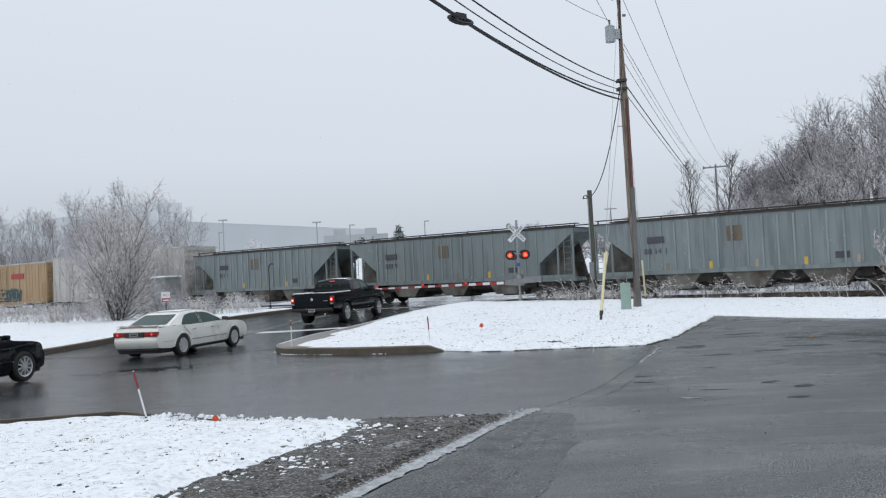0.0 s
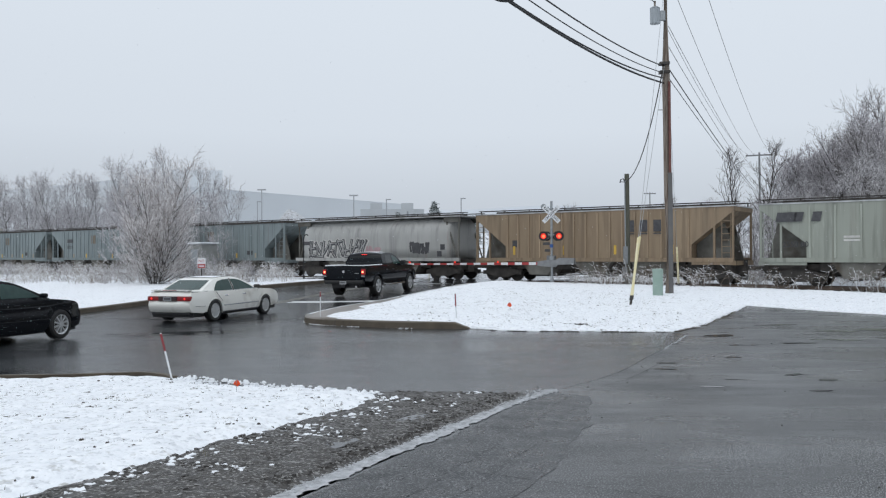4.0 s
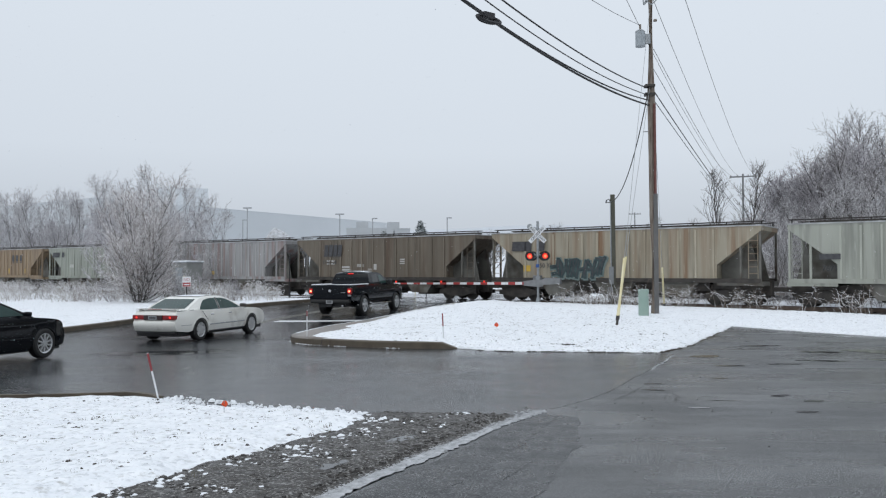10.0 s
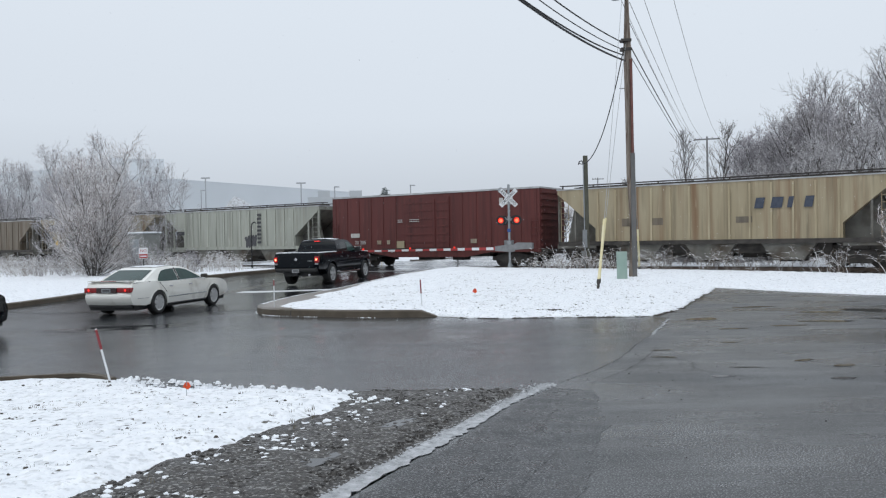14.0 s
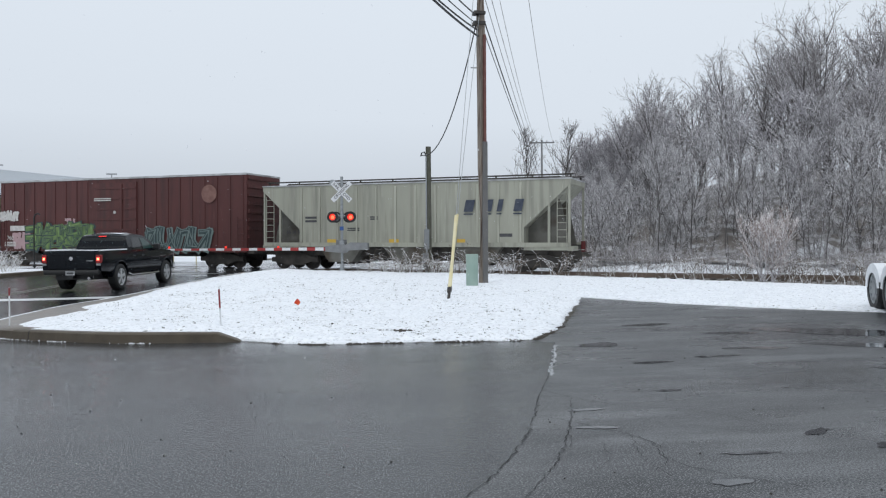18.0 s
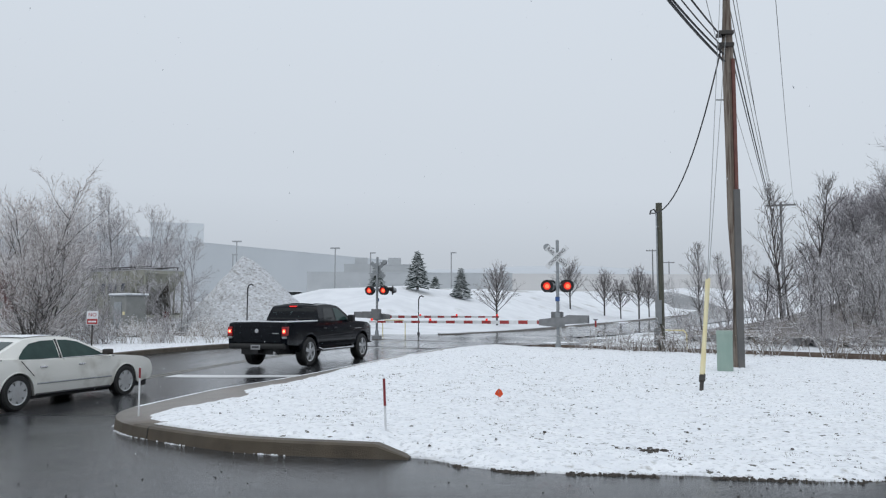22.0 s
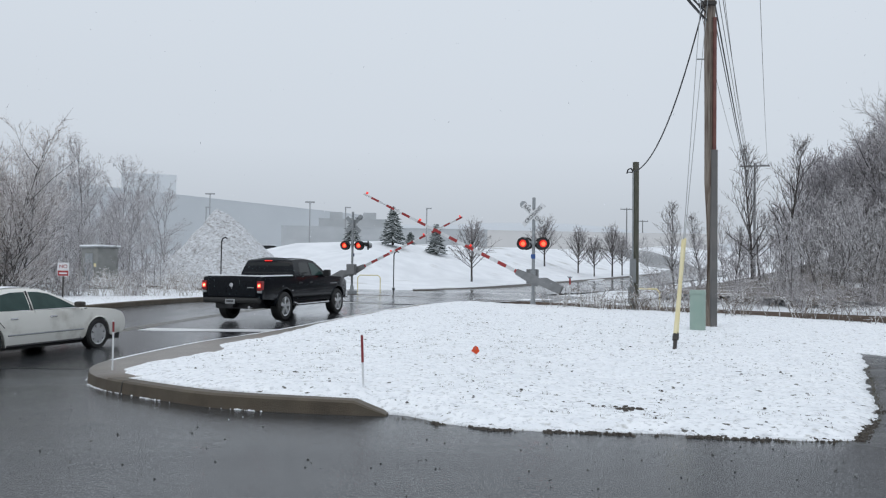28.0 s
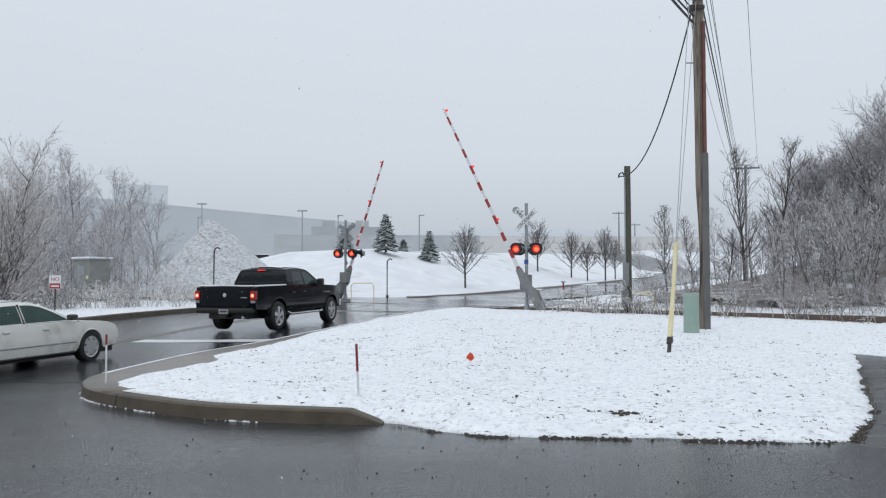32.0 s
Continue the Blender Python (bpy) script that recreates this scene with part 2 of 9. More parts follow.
M["white"] = mat("white_sign_paint", (0.72, 0.73, 0.74), (0.62, 0.63, 0.64), rough=0.5, scale=8)
M["stake_red"] = mat("dark_red_tape", (0.20, 0.02, 0.025), (0.26, 0.03, 0.035), rough=0.5)
M["red"] = mat("red_reflective", (0.34, 0.036, 0.036), (0.33, 0.035, 0.032), rough=0.45, scale=8)
M["orange"] = mat("orange_plastic", (0.85, 0.13, 0.035), (0.75, 0.11, 0.03), rough=0.6)
M["yellow"] = mat("faded_yellow_plastic", (0.66, 0.56, 0.27), (0.72, 0.66, 0.45), rough=0.5, scale=3, stretch=(1, 1, 0.6))
M["green_box"] = mat("pale_green_metal", (0.26, 0.36, 0.31), (0.31, 0.40, 0.35), rough=0.5, scale=2)
M["red_glow"] = mat("lit_red_lens", (0.5, 0.03, 0.02), rough=0.25, emit=((1.0, 0.04, 0.02), 0.75))
M["lens_core"] = mat("lit_lens_core", (0.8, 0.1, 0.05), rough=0.3, emit=((1.0, 0.13, 0.05), 1.9))
M["amber_glow"] = mat("lit_amber_red_lens", (0.7, 0.08, 0.02), rough=0.3, emit=((1.0, 0.16, 0.05), 3.0))
M["tail_red"] = mat("red_tail_lamp_plastic", (0.24, 0.015, 0.017), (0.18, 0.012, 0.014), rough=0.2, emit=((1.0, 0.04, 0.04), 0.02))
M["brake_bulb"] = mat("lit_brake_bulb", (0.8, 0.1, 0.06), rough=0.3, emit=((1.0, 0.16, 0.08), 6.0))
M["tail_glow"] = mat("lit_tail_lamp", (0.6, 0.02, 0.02), rough=0.3, emit=((1.0, 0.035, 0.025), 0.8))
M["red_dark"] = mat("unlit_red_lens", (0.09, 0.012, 0.012), rough=0.25)
M["glass"] = mat("tinted_glass", (0.008, 0.010, 0.011), (0.012, 0.015, 0.015), rough=0.05, spec=0.35)
M["glass_green"] = mat("green_tinted_glass", (0.030, 0.062, 0.056), (0.022, 0.046, 0.042), rough=0.06, spec=0.22)
M["rubber"] = mat("wet_tyre_rubber", (0.012, 0.012, 0.012), (0.02, 0.02, 0.02), rough=0.6, scale=20)
M["alloy"] = mat("alloy_wheel", (0.66, 0.67, 0.68), (0.55, 0.56, 0.57), rough=0.3, metal=0.5)
M["white_car"] = mat("pearl_white_car_paint", (0.80, 0.795, 0.75), (0.77, 0.765, 0.72), rough=0.25, coat=0.6, scale=2, c3=(0.48, 0.46, 0.41), c3scale=1.2, c3amt=0.15)
M["black_car"] = mat("wet_black_car_paint", (0.003, 0.004, 0.006), (0.006, 0.007, 0.010), rough=0.05, rough2=0.14, spec=0.22, scale=14)
speckle(M["black_car"], 30, 0.28, 0.315, (0.35, 0.51, 0.52), 4.0)
M["navy_car"] = mat("wet_black_truck_paint", (0.003, 0.004, 0.007), (0.006, 0.008, 0.011), rough=0.06, rough2=0.16, spec=0.18, scale=14)
speckle(M["navy_car"], 30, 0.27, 0.30, (0.35, 0.51, 0.52), 4.0)
M["chrome"] = mat("chrome", (0.6, 0.6, 0.61), rough=0.15, metal=1.0)
M["ballast"] = mat("snowy_ballast", (0.13, 0.12, 0.11), (0.24, 0.23, 0.22), rough=0.9, scale=7, bump=0.9, bscale=18, c3=(0.60, 0.61, 0.63), c3scale=1.1, c3amt=0.04)
M["rail"] = mat("rail_steel", (0.10, 0.075, 0.06), (0.15, 0.11, 0.085), rough=0.5, metal=0.4, scale=5)
M["tie"] = mat("creosoted_tie", (0.05, 0.042, 0.035), (0.08, 0.07, 0.06), rough=0.85, scale=5)
M["bark"] = frosted("snowy_bark", (0.085, 0.076, 0.070), (0.72, 0.73, 0.75), 1.15, 1.75)
M["bark_dark"] = frosted("dark_snowy_bark", (0.12, 0.11, 0.108), (0.70, 0.71, 0.73), 1.3, 1.9)
M["twig_pale"] = frosted("heavily_frosted_twigs", (0.245, 0.225, 0.226), (0.69, 0.685, 0.70), 0.15, 1.4, 5.0)
M["bark_pale"] = frosted("greyish_bark", (0.17, 0.158, 0.153), (0.70, 0.71, 0.72), 1.0, 1.7)
M["twig_rosy"] = frosted("pale_frosted_twigs", (0.24, 0.195, 0.175), (0.82, 0.80, 0.80), 0.2, 1.15, 7.0)
M["twig"] = frosted("frosted_twigs", (0.225, 0.202, 0.20), (0.62, 0.61, 0.625), 0.20, 1.5, 5.0)
M["twig_white"] = frosted("rosy_frosted_twigs", (0.27, 0.195, 0.165), (0.80, 0.77, 0.77), 0.3, 1.3, 7.0)
M["twig_brown"] = frosted("brown_frosted_twigs", (0.205, 0.185, 0.182), (0.56, 0.55, 0.56), 0.30, 1.7, 6.0)
# frosted twigs of the back trees, paled so the colour imitates fog
M["twig_haze"] = frosted("haze_pale_frosted_twigs", (0.37, 0.35, 0.365), (0.64, 0.625, 0.65), 0.2, 1.5, 5.0)
M["twig_dark"] = frosted("dark_bare_twigs", (0.13, 0.115, 0.11), (0.50, 0.50, 0.51), 0.55, 1.8, 6.0)
M["weed_dark"] = frosted("brown_snowy_weeds", (0.16, 0.125, 0.095), (0.80, 0.81, 0.83), 0.75, 1.35, 4.0)
M["weed"] = frosted("snowy_dead_weeds", (0.26, 0.21, 0.16), (0.82, 0.83, 0.85), 0.45, 1.1, 4.0)
M["litter"] = mat("snowy_leaf_litter", (0.16, 0.142, 0.128), (0.23, 0.21, 0.195), rough=0.9, scale=1.5, bump=0.6, bscale=6, c3=(0.62, 0.63, 0.65), c3scale=0.9, c3amt=0.35)
# pole wood greyed to paint in the haze of distance
M["far_pole"] = mat("haze_greyed_pole_wood", (0.22, 0.225, 0.23), (0.17, 0.175, 0.18), rough=0.9, scale=3)
M["needle"] = frosted("snowy_spruce_needles", (0.06, 0.085, 0.075), (0.62, 0.65, 0.67), 1.0, 1.7, 1.5)
# far walls paled towards the sky, standing in for mist in the air
M["far_wall"] = mat("haze_pale_factory_wall", (0.555, 0.58, 0.60), (0.53, 0.555, 0.575), rough=0.8, scale=0.1)
M["tower_wall"] = mat("haze_paler_factory_wall", (0.66, 0.69, 0.715), (0.645, 0.675, 0.70), rough=0.8, scale=0.1)
# hill toned towards the horizon sky: its haze is painted into the colour
M["hill"] = mat("haze_toned_snowy_hill", (0.54, 0.57, 0.605), (0.52, 0.55, 0.585), rough=0.9, scale=0.02)
# these two walls also carry painted haze in their pale tone
M["low_wall"] = mat("haze_pale_concrete_wall", (0.48, 0.50, 0.515), (0.42, 0.44, 0.455), rough=0.8, scale=0.3)
M["buff_wall"] = mat("haze_pale_buff_wall", (0.64, 0.63, 0.62), (0.60, 0.595, 0.59), rough=0.8, scale=0.1)
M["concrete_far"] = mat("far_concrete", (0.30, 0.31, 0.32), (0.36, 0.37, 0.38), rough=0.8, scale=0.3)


# ---- mesh helpers ----
def part(name, bm, material, parent=None, label="", smooth=False):
    me = bpy.data.meshes.new(name)
    bm.normal_update()
    bm.to_mesh(me)
    bm.free()
    me.materials.append(material)
    if smooth:
        for p in me.polygons:
            p.use_smooth = True
        if smooth == 2:
            me.set_sharp_from_angle(angle=radians(38))
    ob = new(name, me)
    if parent:
        ob.parent = parent
    if label:
        ob["label"] = label
    return ob


def raw(name, verts, faces, material, parent=None, label="", smooth=False):
    me = bpy.data.meshes.new(name)
    me.from_pydata(verts, [], faces)
    me.materials.append(material)
    if smooth:
        for p in me.polygons:
            p.use_smooth = True
    ob = new(name, me)
    if parent:
        ob.parent = parent
    if label:
        ob["label"] = label
    return ob


def box(x0, x1, y0, y1, z0, z1, bm=None, bev=0.0):
    bm = bm or bmesh.new()
    vs = [bm.verts.new((x, y, z)) for z in (z0, z1) for y in (y0, y1) for x in (x0, x1)]
    fs = [bm.faces.new([vs[i] for i in q]) for q in ((0, 2, 3, 1), (4, 5, 7, 6), (0, 1, 5, 4), (2, 6, 7, 3), (0, 4, 6, 2), (1, 3, 7, 5))]
    if bev:
        es = list({e for f in fs for e in f.edges})
        bmesh.ops.bevel(bm, geom=es, offset=bev, segments=2, affect="EDGES", profile=0.6)
    return bm


def tube(p0, p1, r0, r1=None, n=10, bm=None, cap=True):
    bm = bm or bmesh.new()
    r1 = r0 if r1 is None else r1
    p0, p1 = Vector(p0), Vector(p1)
    q = (p1 - p0).to_track_quat("Z", "Y")
    rings = []
    for p, r in ((p0, r0), (p1, r1)):
        rings.append([bm.verts.new(p + q @ Vector((r * math.cos(a), r * math.sin(a), 0))) for a in (2 * math.pi * k / n for k in range(n))])
    for k in range(n):
        bm.faces.new((rings[0][k], rings[0][(k + 1) % n], rings[1][(k + 1) % n], rings[1][k]))
    if cap:
        bm.faces.new(rings[0][::-1])
        bm.faces.new(rings[1])
    return bm


def path_tube(points, r, n=6, bm=None):
    bm = bm or bmesh.new()
    points = [Vector(p) for p in points]
    rings = []
    for i, p in enumerate(points):
        d = points[min(i + 1, len(points) - 1)] - points[max(i - 1, 0)]
        q = d.to_track_quat("Z", "Y")
        rings.append([bm.verts.new(p + q @ Vector((r * math.cos(a), r * math.sin(a), 0))) for a in (2 * math.pi * k / n for k in range(n))])
    for a, b in zip(rings, rings[1:]):
        for k in range(n):
            bm.faces.new((a[k], a[(k + 1) % n], b[(k + 1) % n], b[k]))
    bm.faces.new(rings[0][::-1])
    bm.faces.new(rings[-1])
    return bm


def prism(poly, y0, y1, bm=None):
    """Side polygon of (x, z) pulled across from y0 to y1."""
    bm = bm or bmesh.new()
    a = [bm.verts.new((x, y0, z)) for x, z in poly]
    b = [bm.verts.new((x, y1, z)) for x, z in poly]
    n = len(poly)
    for k in range(n):
        bm.faces.new((a[k], a[(k + 1) % n], b[(k + 1) % n], b[k]))
    bm.faces.new(a[::-1])
    bm.faces.new(b)
    bmesh.ops.recalc_face_normals(bm, faces=bm.faces[:])
    return bm


def loft(sections, bm=None, close=True):
    """Skin through equally long rings of points."""
    bm = bm or bmesh.new()
    rings = [[bm.verts.new(p) for p in s] for s in sections]
    n = len(rings[0])
    for a, b in zip(rings, rings[1:]):
        for k in range(n):
            bm.faces.new((a[k], a[(k + 1) % n], b[(k + 1) % n], b[k]))
    if close:
        bm.faces.new(rings[0][::-1])
        bm.faces.new(rings[-1])
    bmesh.ops.recalc_face_normals(bm, faces=bm.faces[:])
    return bm


def thing(name, m, label, category, group=""):
    ob = new(name)
    ob.empty_display_size = 0.3
    ob.matrix_basis = m
    return tagged(ob, label, category, group)


def lettering(name, text, size, material, m, parent, depth=0.004):
    cu = bpy.data.curves.new(name, "FONT")
    cu.body, cu.size, cu.align_x, cu.align_y, cu.extrude = text, size, "CENTER", "CENTER", depth
    tmp = new(name, cu)
    bpy.context.view_layer.update()
    me = bpy.data.meshes.new_from_object(tmp.evaluated_get(bpy.context.evaluated_depsgraph_get()))
    bpy.data.objects.remove(tmp)
    me.materials.clear()
    me.materials.append(material)
    ob = new(name, me)
    ob.parent = parent
    ob.matrix_basis = m
    return ob


def smooth01(v):
    v = max(0.0, min(1.0, v))
    return v * v * (3 - 2 * v)


# ---- plan: heights of the ground, the track and the road ----
def gz(x, y):
    z = 0.30 * smooth01((y - 20) / 26) - 0.2 * smooth01((-x - 2) / 7) * (1 - smooth01((y - 27) / 14))
    z += 0.20 * smooth01((y - 46) / 12) - 0.010 * max(0.0, min(x, 60) - 8) * smooth01((y - 20) / 14)
    return z


TRACK = radians(-33)
T0 = Vector((-1.3, 51.3))
TD = Vector((math.cos(TRACK), math.sin(TRACK)))
TN = Vector((-TD.y, TD.x))


def track_z(s):
    return 0.36 - 0.006 * max(-60, min(60, s))


def track_pt(s, off=0.0, z=0.0):
    p = T0 + TD * s + TN * off
    return Vector((p.x, p.y, track_z(s) + z))


def track_sn(x, y):
    d = Vector((x, y)) - T0
    return d.dot(TD), d.dot(TN)


def land(x, y):
    """Ground height everywhere: the climbing land, the snowy bank and the wooded hill beyond the track."""
    s, n = track_sn(x, y)
    z = gz(x, y)
    if n > 4:
        m = min(n, 160)
        z += 0.0003 * m * m
        west = -2.7 + (y - 60) * 0.45 - x
        z += (4.1 - 0.008 * m) * smooth01((west - 2.5) / 15) * smooth01((n - 9) / 16) * smooth01((s + 60) / 30)
        z += 6.0 * smooth01((n - 5) / 24) * smooth01((s - 4) / 24)
    return z


# ---- ground sheets ----
from mathutils import geometry


def inside(p, poly):
    c, n = False, len(poly)
    for i in range(n):
        (x0, y0), (x1, y1) = poly[i], poly[i - 1]
        if (y0 > p[1]) != (y1 > p[1]) and p[0] < (x1 - x0) * (p[1] - y0) / (y1 - y0) + x0:
            c = not c
    return c


def densify(poly, step):
    out = []
    for i, a in enumerate(poly):
        b = poly[(i + 1) % len(poly)]
        k = max(1, int(math.dist(a, b) / step))
        out += [(a[0] + (b[0] - a[0]) * j / k, a[1] + (b[1] - a[1]) * j / k) for j in range(k)]
    return out


def sheet(name, poly, zf, step, material, edge_step=None, rag=0.0, ragscale=2.0, thick=0.0, rim=0.0, label="", bumpy=0.0, skirt=0.0):
    """A sheet of ground inside a plan polygon. rag: how far its edge wanders; thick: a skirt down at the edge; rim: width over which it thins out to its edge."""
    b = densify(poly, edge_step or step)
    if rag:
        b = [(x + rag * (noise.noise((x * ragscale, y * ragscale, 3.1)) + 0.6 * noise.noise((x * ragscale * 4, y * ragscale * 4, 7.7))),
              y + rag * (noise.noise((x * ragscale, y * ragscale, 9.4)) + 0.6 * noise.noise((x * ragscale * 4, y * ragscale * 4, 1.3)))) for x, y in b]
    nb = len(b)
    xs, ys = [p[0] for p in b], [p[1] for p in b]
    pts = [Vector(p) for p in b]
    ba = np.array(b)
    y = min(ys)
    while y < max(ys):
        x = min(xs)
        while x < max(xs):
            q = (x + random.uniform(-0.3, 0.3) * step, y + random.uniform(-0.3, 0.3) * step)
            if inside(q, b) and np.min(np.hypot(ba[:, 0] - q[0], ba[:, 1] - q[1])) > 0.35 * (edge_step or step):
                pts.append(Vector(q))
            x += step
        y += step
    v2, _, f2, *_ = geometry.delaunay_2d_cdt(pts, [], [list(range(nb))], 1, 1e-4)
    verts = []
    for v in v2:
        z = zf(v.x, v.y)
        if rim:
            d = float(np.min(np.hypot(ba[:, 0] - v.x, ba[:, 1] - v.y)))
            z += thick * smooth01(d / rim)
            if bumpy and d > 0.1:
                z += bumpy * noise.noise((v.x * 3.1, v.y * 3.1, 0)) + 0.7 * bumpy * noise.noise((v.x * 9, v.y * 9, 5))
        verts.append((v.x, v.y, z))
    ob = raw(name, verts, f2, material, smooth=True)
    if skirt:
        bm = bmesh.new()
        bm.from_mesh(ob.data)
        es = [e for e in bm.edges if e.is_boundary]
        ext = bmesh.ops.extrude_edge_only(bm, edges=es)
        for q in ext["geom"]:
            if isinstance(q, bmesh.types.BMVert):
                q.co.z = gz(q.co.x, q.co.y) - skirt
        bmesh.ops.recalc_face_normals(bm, faces=bm.faces[:])
        bm.to_mesh(ob.data)
        bm.free()
    if ob.data.polygons and sum(p.normal.z for p in ob.data.polygons) < 0:
        ob.data.flip_normals()
    return tagged(ob, label, "", "", "structure")


# the one sheet that reaches the horizon
gx = [-2500, -1200, -600, -300] + list(range(-200, 201, 8)) + [300, 600, 1200, 2500]
gy = [-300, -120, -60] + list(range(-40, 261, 8)) + [320, 420, 600, 1000, 2000, 4000]
gv = [(x, y, land(x, y) - (0.12 if track_sn(x, y)[1] < 6 else 0.0)) for y in gy for x in gx]
gf = [(j * len(gx) + i, j * len(gx) + i + 1, (j + 1) * len(gx) + i + 1, (j + 1) * len(gx) + i) for j in range(len(gy) - 1) for i in range(len(gx) - 1)]
tagged(raw("ground", gv, gf, M["snow_far"], smooth=True), "thin snow over flat grassy ground", "ground", "", "structure")

RU = Vector((math.sin(radians(13)), math.cos(radians(13))))
RR = Vector((RU.y, -RU.x))
RC = Vector((-9.3, 29.0))


def road_pt(a, off):
    p = RC + RU * a + RR * off
    return (p.x, p.y)


HALF = 5.1
# side street, parking lot and the main road as far as the crossing
lot_poly = [(-40, 9.0), (-12, 12.2), (-5.2, 11.6), (-4.4, 9.6), (-1.4, 9.0), (0.75, 10.25), (-1.5, 5.0), (-4.5, -6), (40, -6), (40, -2), (13.2, 22.0), (8.2, 28.4), (6.4, 25.0), (4.9, 21.5), (4.0, 19.8), (3.0, 19.3), (-0.6, 20.1), (-3.0, 20.7), (-4.7, 22.1), (-5.3, 23.3), (-5.2, 24.6), road_pt(-4, HALF), road_pt(-4, -HALF), (-17.2, 22), (-20, 20), (-40, 16)]
seam = [(4.45, 18.4), (4.24, 17.8), (3.55, 15.9), (2.75, 14.0), (2.2, 12.6), (1.65, 11.5), (1.05, 10.6)]
k0, k1 = lot_poly.index((0.75, 10.25)), lot_poly.index((3.0, 19.3))
street_poly = lot_poly[:k0 + 1] + seam[::-1] + lot_poly[k1:]
lot_only = lot_poly[k0:k1 + 1] + seam
sheet("parking_lot", lot_only, gz, 1.2, M["asphalt"], label="damp worn grey asphalt of the lot")
sheet("side_street", street_poly, gz, 1.2, M["street"], label="wet dark asphalt of the side street")
sheet("road", [road_pt(-4, HALF), road_pt(23.5, HALF), road_pt(23.5, -HALF), road_pt(-4, -HALF)], lambda x, y: gz(x, y) + 0.004, 1.2, M["road"], label="wet two-lane asphalt road up to the crossing")


def snowz(x, y):
    return gz(x, y) + 0.005


def island_z(x, y):
    d = min(seg_dist(x, y, a, b) for a, b in zip(OPEN_EDGE, OPEN_EDGE[1:]))
    raised = max(smooth01((-0.55 - x) / 0.5), smooth01(d / 1.6) * smooth01((2.5 - x) / 3))
    return gz(x, y) + 0.012 + 0.145 * raised


def seg_dist(x, y, a, b):
    dx, dy = b[0] - a[0], b[1] - a[1]
    t = max(0.0, min(1.0, ((x - a[0]) * dx + (y - a[1]) * dy) / (dx * dx + dy * dy)))
    return math.hypot(x - a[0] - t * dx, y - a[1] - t * dy)


OPEN_EDGE = [(-0.7, 19.5), (0.65, 18.98), (2.6, 18.85), (4.2, 18.75), (5.45, 20.8), (8.5, 27.7)]


island = [(-0.35, 19.70), (0.1, 19.3), (0.65, 18.98), (1.5, 18.93), (2.6, 18.85), (3.7, 18.66), (4.2, 18.75), (4.8, 19.6), (5.45, 20.8), (6.0, 22.2), (6.75, 23.8), (7.6, 25.6), (8.5, 27.7), (10.2, 25.1), (11.9, 23.2), (13.3, 21.9), (19, 15.5), (26, 20.5), (19, 32.0), (12.0, 38.0), (5.5, 42.0), (4.4, 43.7), (2.6, 44.8), (0.4, 45.0), (-1.2, 40.2), (-2.4, 36.0), (-3.4, 31.5), (-3.9, 27.5), (-4.5, 26.1), (-4.0, 25.0), (-4.35, 24.1), (-4.85, 22.8), (-4.45, 21.85), (-2.98, 20.56), (-1.84, 20.06)]
isl = sheet("island_lawn", island, island_z, 0.15, M["snow"], edge_step=0.07, rag=0.07, ragscale=1.6, thick=0.07, rim=0.35, bumpy=0.026, skirt=0.05, label="snow-covered grass island beside the crossing")
near = [(-4.72, 11.9), (-3.7, 10.85), (-2.5, 10.55), (-1.55, 10.2), (-1.05, 9.75), (-1.3, 8.9), (-1.82, 7.95), (-2.32, 7.1), (-2.70, 6.3), (-3.45, 5.0), (-5.4, 2.0), (-9.6, -3), (-30, -3), (-30, 10.35), (-12, 12.32), (-6.4, 12.27), (-5.4, 12.1)]
sheet("near_lawn", near, snowz, 0.16, M["snow"], edge_step=0.05, rag=0.13, ragscale=2.0, thick=0.10, rim=0.5, bumpy=0.026, skirt=0.03, label="snow-covered lawn with grass showing through")
strip_in = [(0.90, 10.2), (0.16, 8.55), (-0.64, 6.75), (-2.3, 3.0), (-5.0, -1.0)]
strip_out = [(1.35, 10.0), (1.15, 8.3), (0.62, 6.5), (-0.75, 3.0), (-2.9, -1.0)]
for k, f in enumerate((1.0, 0.72, 0.46)):
    outer_ = [(a[0] + (b[0] - a[0]) * f, a[1] + (b[1] - a[1]) * f) for a, b in zip(strip_in, strip_out)]
    sheet("asphalt_strip", strip_in + outer_[::-1], lambda x, y, k=k: gz(x, y) + 0.003 + 0.0022 * k, 0.25, M["strip_%d" % k], edge_step=0.12, rag=0.07, ragscale=1.1 + 0.3 * k, label="darker coarse asphalt along the lot's edge")
sheet("gravel_strip", [(-1.1, 10.28), (0.62, 10.16), (-0.1, 8.6), (-0.9, 6.8), (-2.6, 3.0), (-6, -2), (-10, -2), (-5.4, 3), (-3.3, 5.6), (-2.6, 7.2), (-2.0, 8.6), (-2.1, 9.9)], lambda x, y: gz(x, y) + 0.006, 0.12, M["gravel"], rag=0.05, thick=0.03, rim=0.25, bumpy=0.02, label="muddy wet gravel shoulder with slush")
left_lawn = [road_pt(-6, -HALF - 0.35), road_pt(22, -HALF - 0.35), road_pt(17, -14), road_pt(14, -60), road_pt(-12, -60), (-40, 17.5), (-20, 21.4), (-17.6, 23.4)]
sheet("left_lawn", left_lawn, snowz, 0.9, M["snow"], edge_step=0.25, rag=0.15, ragscale=0.8, thick=0.12, rim=0.5, bumpy=0.03, label="snow-covered verge beside the road")


